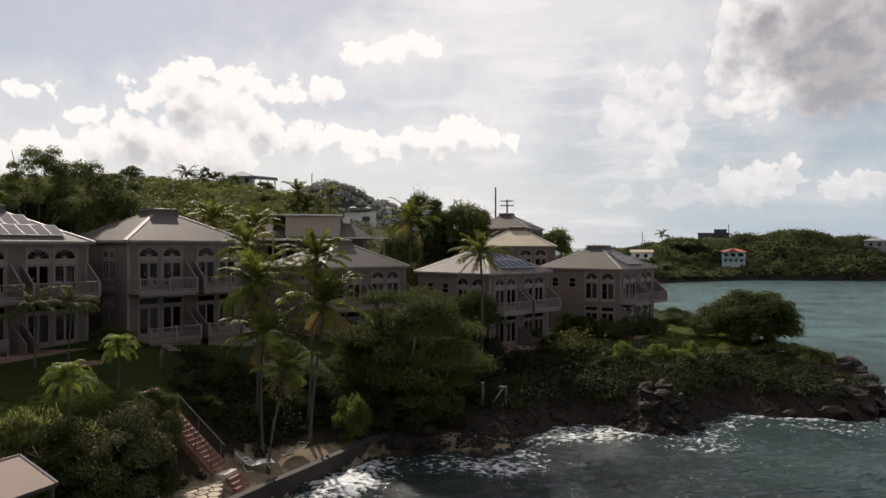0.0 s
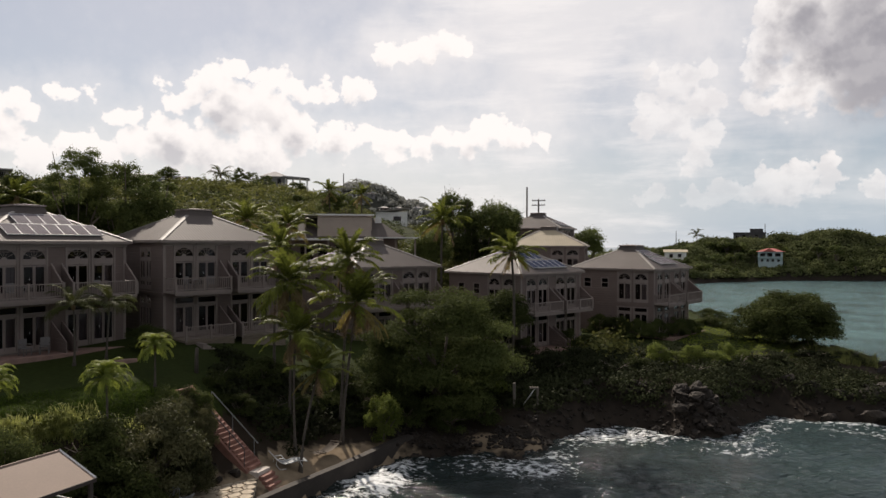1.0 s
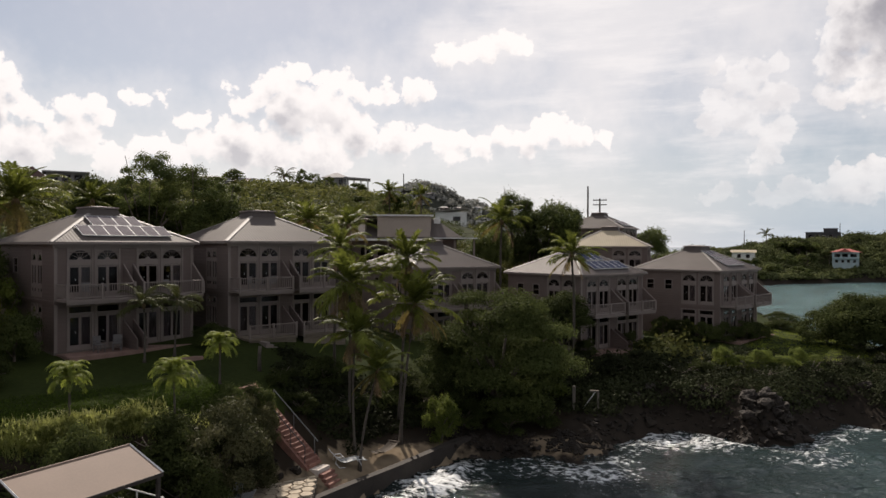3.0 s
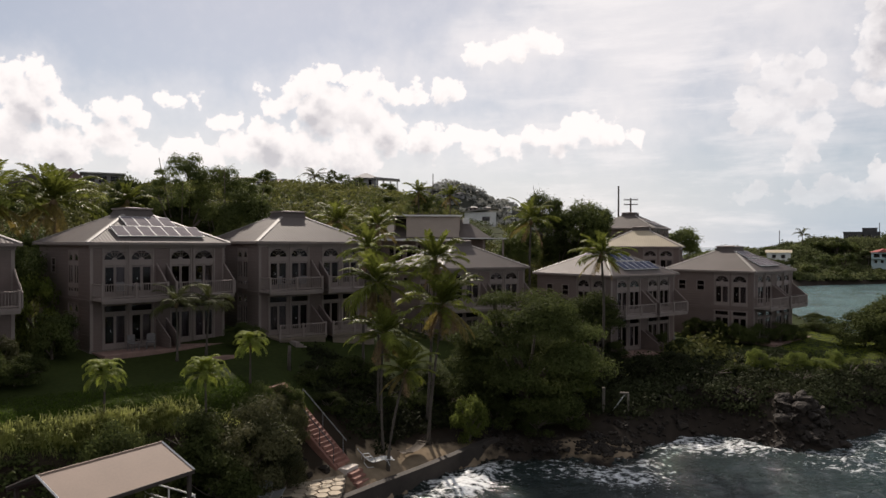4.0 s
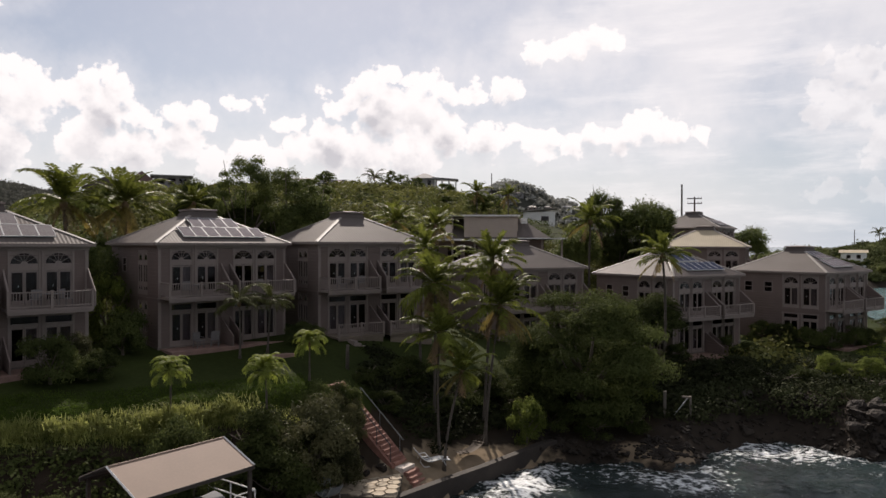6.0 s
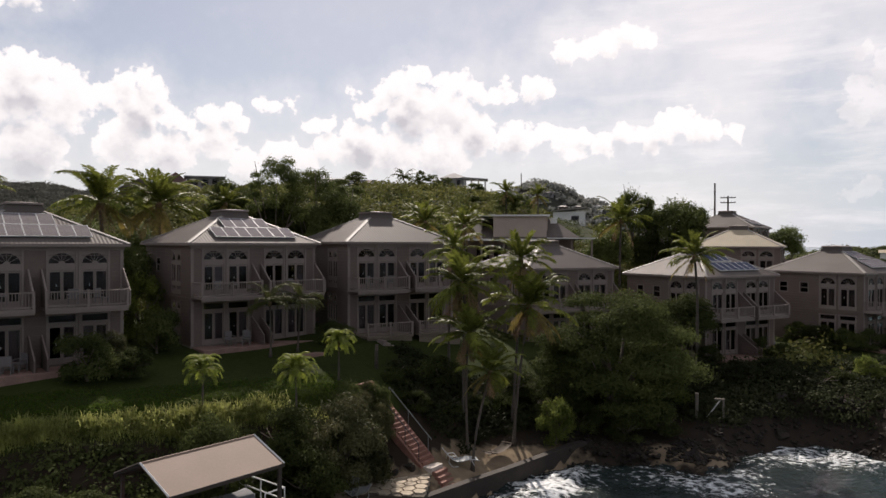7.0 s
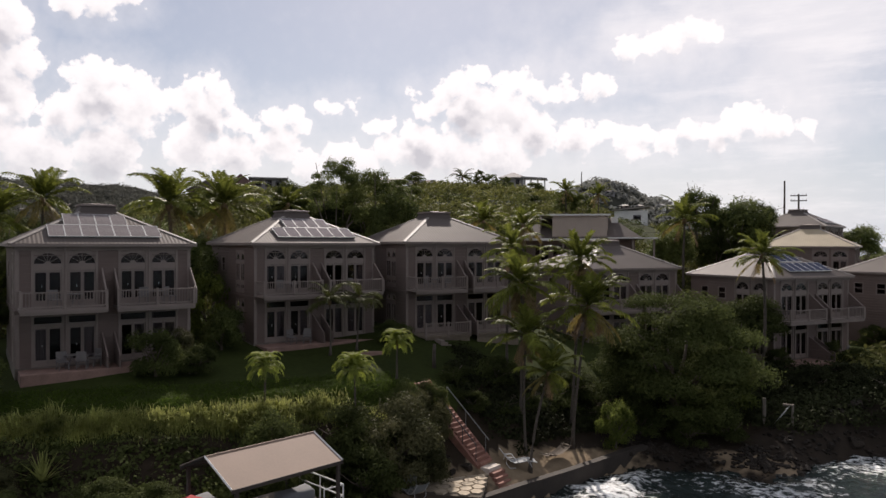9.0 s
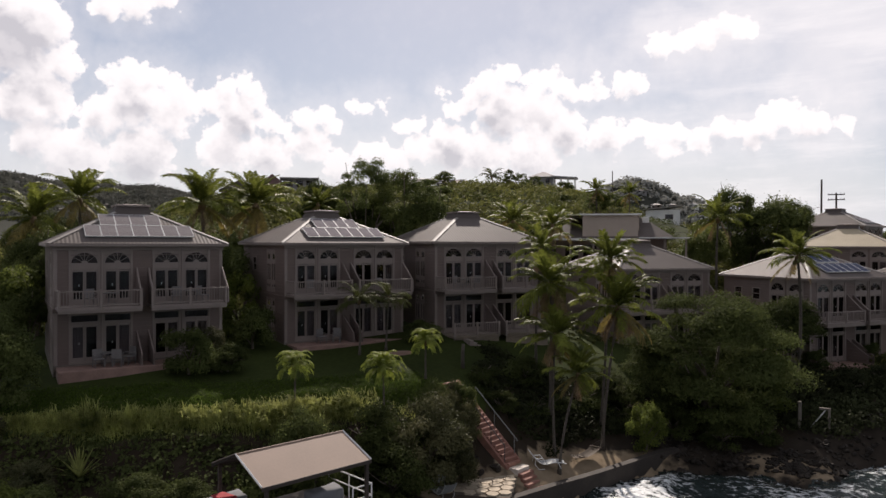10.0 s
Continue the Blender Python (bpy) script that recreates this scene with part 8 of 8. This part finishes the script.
part("clerestory", boxes((-2.35, 3.35, -0.95, 5.0, 4.6, 7.05)), PALEWALL, club)
part("clerestory_roof", boxes((-3.9, 3.7, -1.25, 5.6, 7.05, 7.22)), RENDER_WHITE, club)
for s in (0, 1):
    part("clerestory_cheek", boxes((-3.75, -3.6, 0.1, 5.0, 5.6, 7.05)) if s == 0 else boxes((3.36, 3.5, 0.12, 5.0, 4.7, 7.0)), PALEWALL, club)
part("porch_roof", boxes((3.4, 8.4, -1.9, 1.2, 4.62, 4.74)), RENDER_WHITE, club, "white sheet porch roof")
part("fascia", boxes((-6.4, 3.3, -1.46, -1.4, 4.4, 4.62)), RENDER_WHITE, club)
for x in (-6, -3.6, -1.2, 1.2, 3.6, 6.0, 8.1):
    part("post", boxes((x - 0.09, x + 0.09, -1.35, -1.17, -1.5, 4.55)), TRIM, club)
part("air_unit", boxes((3.9, 4.6, 1.5, 2.1, 6.3, 6.95), bevel=0.03), RENDER_WHITE, club)

W3 = ((-1.4, 1.2, 1.2, 1.1), (1.4, 1.2, 1.2, 1.1))
far_house(-17.3, 149.2, 16.7, 8, 6.6, 6, 2.7, "mono", RENDER_WHITE, CAP, "white hillside house with a tilted roof", ((1.2, 0.9, 1.6, 0.9),), 0.7)
far_house(-45.5, 160.5, 25.6, 12, 5.5, 6, 2.4, "hip", GREYWALL, GREYWALL, "hilltop house with a pointed roof", ((-1.5, 0.8, 1.0, 1.2), (1.2, 0.8, 1.0, 1.2)), 1.4)
gaz = empty("hilltop_porch", pose(-40.4, 160.6, 25.4, 0, 0, 12), "open hilltop porch with pale posts", "porch")
part("slab", boxes((-2.7, 2.7, 0, 4, -4, 0.1)), RENDER_WHITE, gaz)
link_mesh("roof", raw("roof", [(-3, -0.4, 2.35), (3, -0.4, 2.05), (3, 4.4, 2.05), (-3, 4.4, 2.35), (-3, -0.4, 2.75), (3, -0.4, 2.3), (3, 4.4, 2.3), (-3, 4.4, 2.75)], [(3, 2, 1, 0), (4, 5, 6, 7), (0, 1, 5, 4), (1, 2, 6, 5), (2, 3, 7, 6), (3, 0, 4, 7)], GREYWALL), gaz)
for x in (-2.4, -0.8, 0.8, 2.4):
    for y in (0.2, 3.8):
        part("post", boxes((x - 0.13, x + 0.13, y - 0.13, y + 0.13, 0.1, 2.2)), RENDER_WHITE, gaz)
far_house(-65.3, 133.0, 23.6, 26, 7.5, 5, 1.6, "ridge", GREYWALL, RENDER_WHITE, "low hillside house with a bright white roof", W3, 1.1)
far_house(-58.9, 138.2, 23.7, 22, 6, 5, 1.6, "ridge", GREYWALL, RENDER_WHITE, "low hillside house with a pale roof", W3, 0.8)
far_house(-80.6, 114.8, 20.5, 36, 6.2, 5, 4.4, "flat", GREYWALL, GREYWALL, "dark flat-roofed hillside house with a gallery", ((-1.9, 2.9, 1.4, 1.2), (0, 2.9, 1.4, 1.2), (1.9, 2.9, 1.4, 1.2)), 0, 0.6)
far_house(-84.5, 111.5, 20.5, 36, 4.6, 5, 3.0, "gable", GREYWALL, mat("faded_red_roof", (0.17, 0.105, 0.095), 0.8, 0.2, 1, 9, 0.15), "hillside house with a pointed dusky red gable", ((0, 1.2, 1.2, 1.2),), 2.2)
far_house(-81, 98, 18.4, 40, 6, 6, 3.2, "gable", STUCCO, ROOF, "hillside house with a grey gable behind palms", ((0, 1.2, 1.4, 1.2),), 1.8)
far_house(-68, 66, 10.6, 45, 8, 7, 3.2, "hip", STUCCO, ROOF, "house with a grey hip roof behind garden trees", W3, 1.6)
far_house(-74, 58, 9.6, 52, 7, 7, 3.2, "hip", STUCCO, ROOF, "house with a dull grey roof behind garden trees", W3, 1.6)

red = far_house(110.5, 271, 6.1, -22, 8.4, 7, 4.2, "hip", SEAGREEN, RUST, "two-storey aqua house with a red hip roof", ((-2.6, 2.4, 1.8, 1.2), (-0.2, 2.4, 1.8, 1.2), (2.5, 2.4, 2.0, 1.2), (-2.8, 0.5, 0.9, 0.9), (-0.9, 0.5, 0.9, 0.9), (0.9, 0.5, 0.9, 0.9), (2.8, 0.5, 0.9, 0.9)), 1.2, 0.7)
link_mesh("gable", raw("gable", [(-2.6, -1.2, 4.2), (2.0, -1.2, 4.2), (-0.3, -1.2, 5.4), (-0.3, 3, 5.4), (-2.6, 3, 4.2), (2.0, 3, 4.2)], [(0, 1, 2), (1, 5, 3, 2), (4, 0, 2, 3), (0, 4, 5, 1)], RUST), red)
part("balcony", boxes((-4.2, 4.2, -1.1, 0, 1.9, 2.05), (-4.2, 4.2, -1.1, -1.02, 2.05, 2.35)), SEAGREEN, red)
for x, y, rx, tp in ((106.6, 266.8, 2.2, 5.9), (109.6, 265.4, 2.4, 5.6), (113.2, 265.6, 2.4, 6.0), (66.8, 248.6, 2.2, 9.4), (69.6, 247.4, 2.2, 8.9), (72.6, 247.6, 2.2, 9.1)):
    tree(x, y, rx, 2.0, tp, "far", "rounded tree before a house across the bay", group="bay trees")
far_house(70.4, 252.5, 7.2, -16, 7.2, 6, 3.0, "ridge", RENDER_WHITE, ROOF_PALE, "long low house with a cream roof on the shore", W3, 0.9)
far_house(115, 303, 14.4, -20, 12.5, 7, 3.4, "flat", DARKWALL, DARKWALL, "dark unfinished flat-roofed house on the headland", ((-4.6, 1.0, 1.5, 1.5), (-2.2, 1.0, 1.5, 1.5), (0.2, 1.0, 1.5, 1.5), (2.6, 1.0, 1.5, 1.5)), 0, 0.2)
far_house(118.3, 304, 18.05, -20, 5, 5, 1.3, "flat", DARKWALL, DARKWALL, "dark rooftop block on the headland house", (), 0, 0.1)
far_house(164, 270.5, 11.4, -30, 7, 6, 3.2, "hip", GREYWALL, GREYWALL, "grey house at the headland's edge", W3, 1.2)
for x, y, a, w, c in ((-66, 452, 8, 6, 0), (-48, 448, 6, 5, 1), (-36, 456, 5, 6, 2), (-88, 452, 4, 5, 0), (-56, 440, 5, 6, 1)):
    far_house(x, y, ground_z(x, y), a, w, 5, 2.6, "hip", (GREYWALL, STUCCO, RENDER_WHITE)[c], (ROOF, CAP, GREYWALL)[c], "small house among trees on the far ridge", W3, 1.0)
for i in range(26):
    t_ = random.Random(i)
    a, r = radians(t_.uniform(-56, -44)), t_.uniform(1150, 1420)
    x, y = r * math.sin(a), r * math.cos(a)
    far_house(x, y, ground_z(x, y) + 1, math.degrees(-a), t_.uniform(4, 7), 5, 3, "hip", (RENDER_WHITE, STUCCO, GREYWALL)[i % 3], (ROOF, CAP, GREYWALL)[i % 3], "tiny house on the distant mountainside", (), 1.2)

# ---- poles and wires ----


def power_pole(x, y, top, h, label, arms=0, w=1.0):
    root = empty("utility_pole", pose(x, y, top - h, 0, 0, -8), label, "pole", "utility poles")
    part("shaft", tube(bmesh.new(), [(0, 0, 0), (0, 0, h)], (0.19, 0.12), 8), DARKPOLE, root)
    for k in range(arms):
        z = h - 0.25 - 0.75 * k
        arm = part("crossarm", boxes((-w, w, -0.06, 0.06, z - 0.07, z + 0.07)), DARKPOLE, root)
        for s in (-0.9, -0.5, 0.5, 0.9):
            part("insulator", tube(bmesh.new(), [(s * w, 0, z + 0.07), (s * w, 0, z + 0.25)], (0.04, 0.03), 6), GREYWALL, arm)
    return root


power_pole(8.7, 118, 22.1, 14, "tall bare dark utility pole")
power_pole(10.6, 118, 20.1, 12, "utility pole with two crossarms", 2, 1.1)
power_pole(-34.4, 187, 31.4, 12, "dark utility pole on the hill")
power_pole(80.9, 289.2, 18.3, 9, "thin utility pole on the headland")
power_pole(121, 302, 21.6, 8, "thin utility pole on the headland")


def wire(a, b, sag, label="thin sagging power line across the hillside"):
    bm = bmesh.new()
    pts = []
    for i in range(13):
        s = i / 12
        p = Vector(a).lerp(Vector(b), s)
        p.z -= sag * 4 * s * (1 - s)
        pts.append(p)
    tube(bm, pts, [0.025] * 13, 4)
    return tagged(link_mesh("power_line", mesh_of("power_line", bm, DARKPOLE)), label, "cable", "power lines")


for k in range(2):
    wire((-62, 84, 18.4 - k * 1.2), (-6, 104, 15.6 - k * 1.2), 1.6)
wire((8.7, 118, 18.2), (-6, 104, 15.6), 0.8)
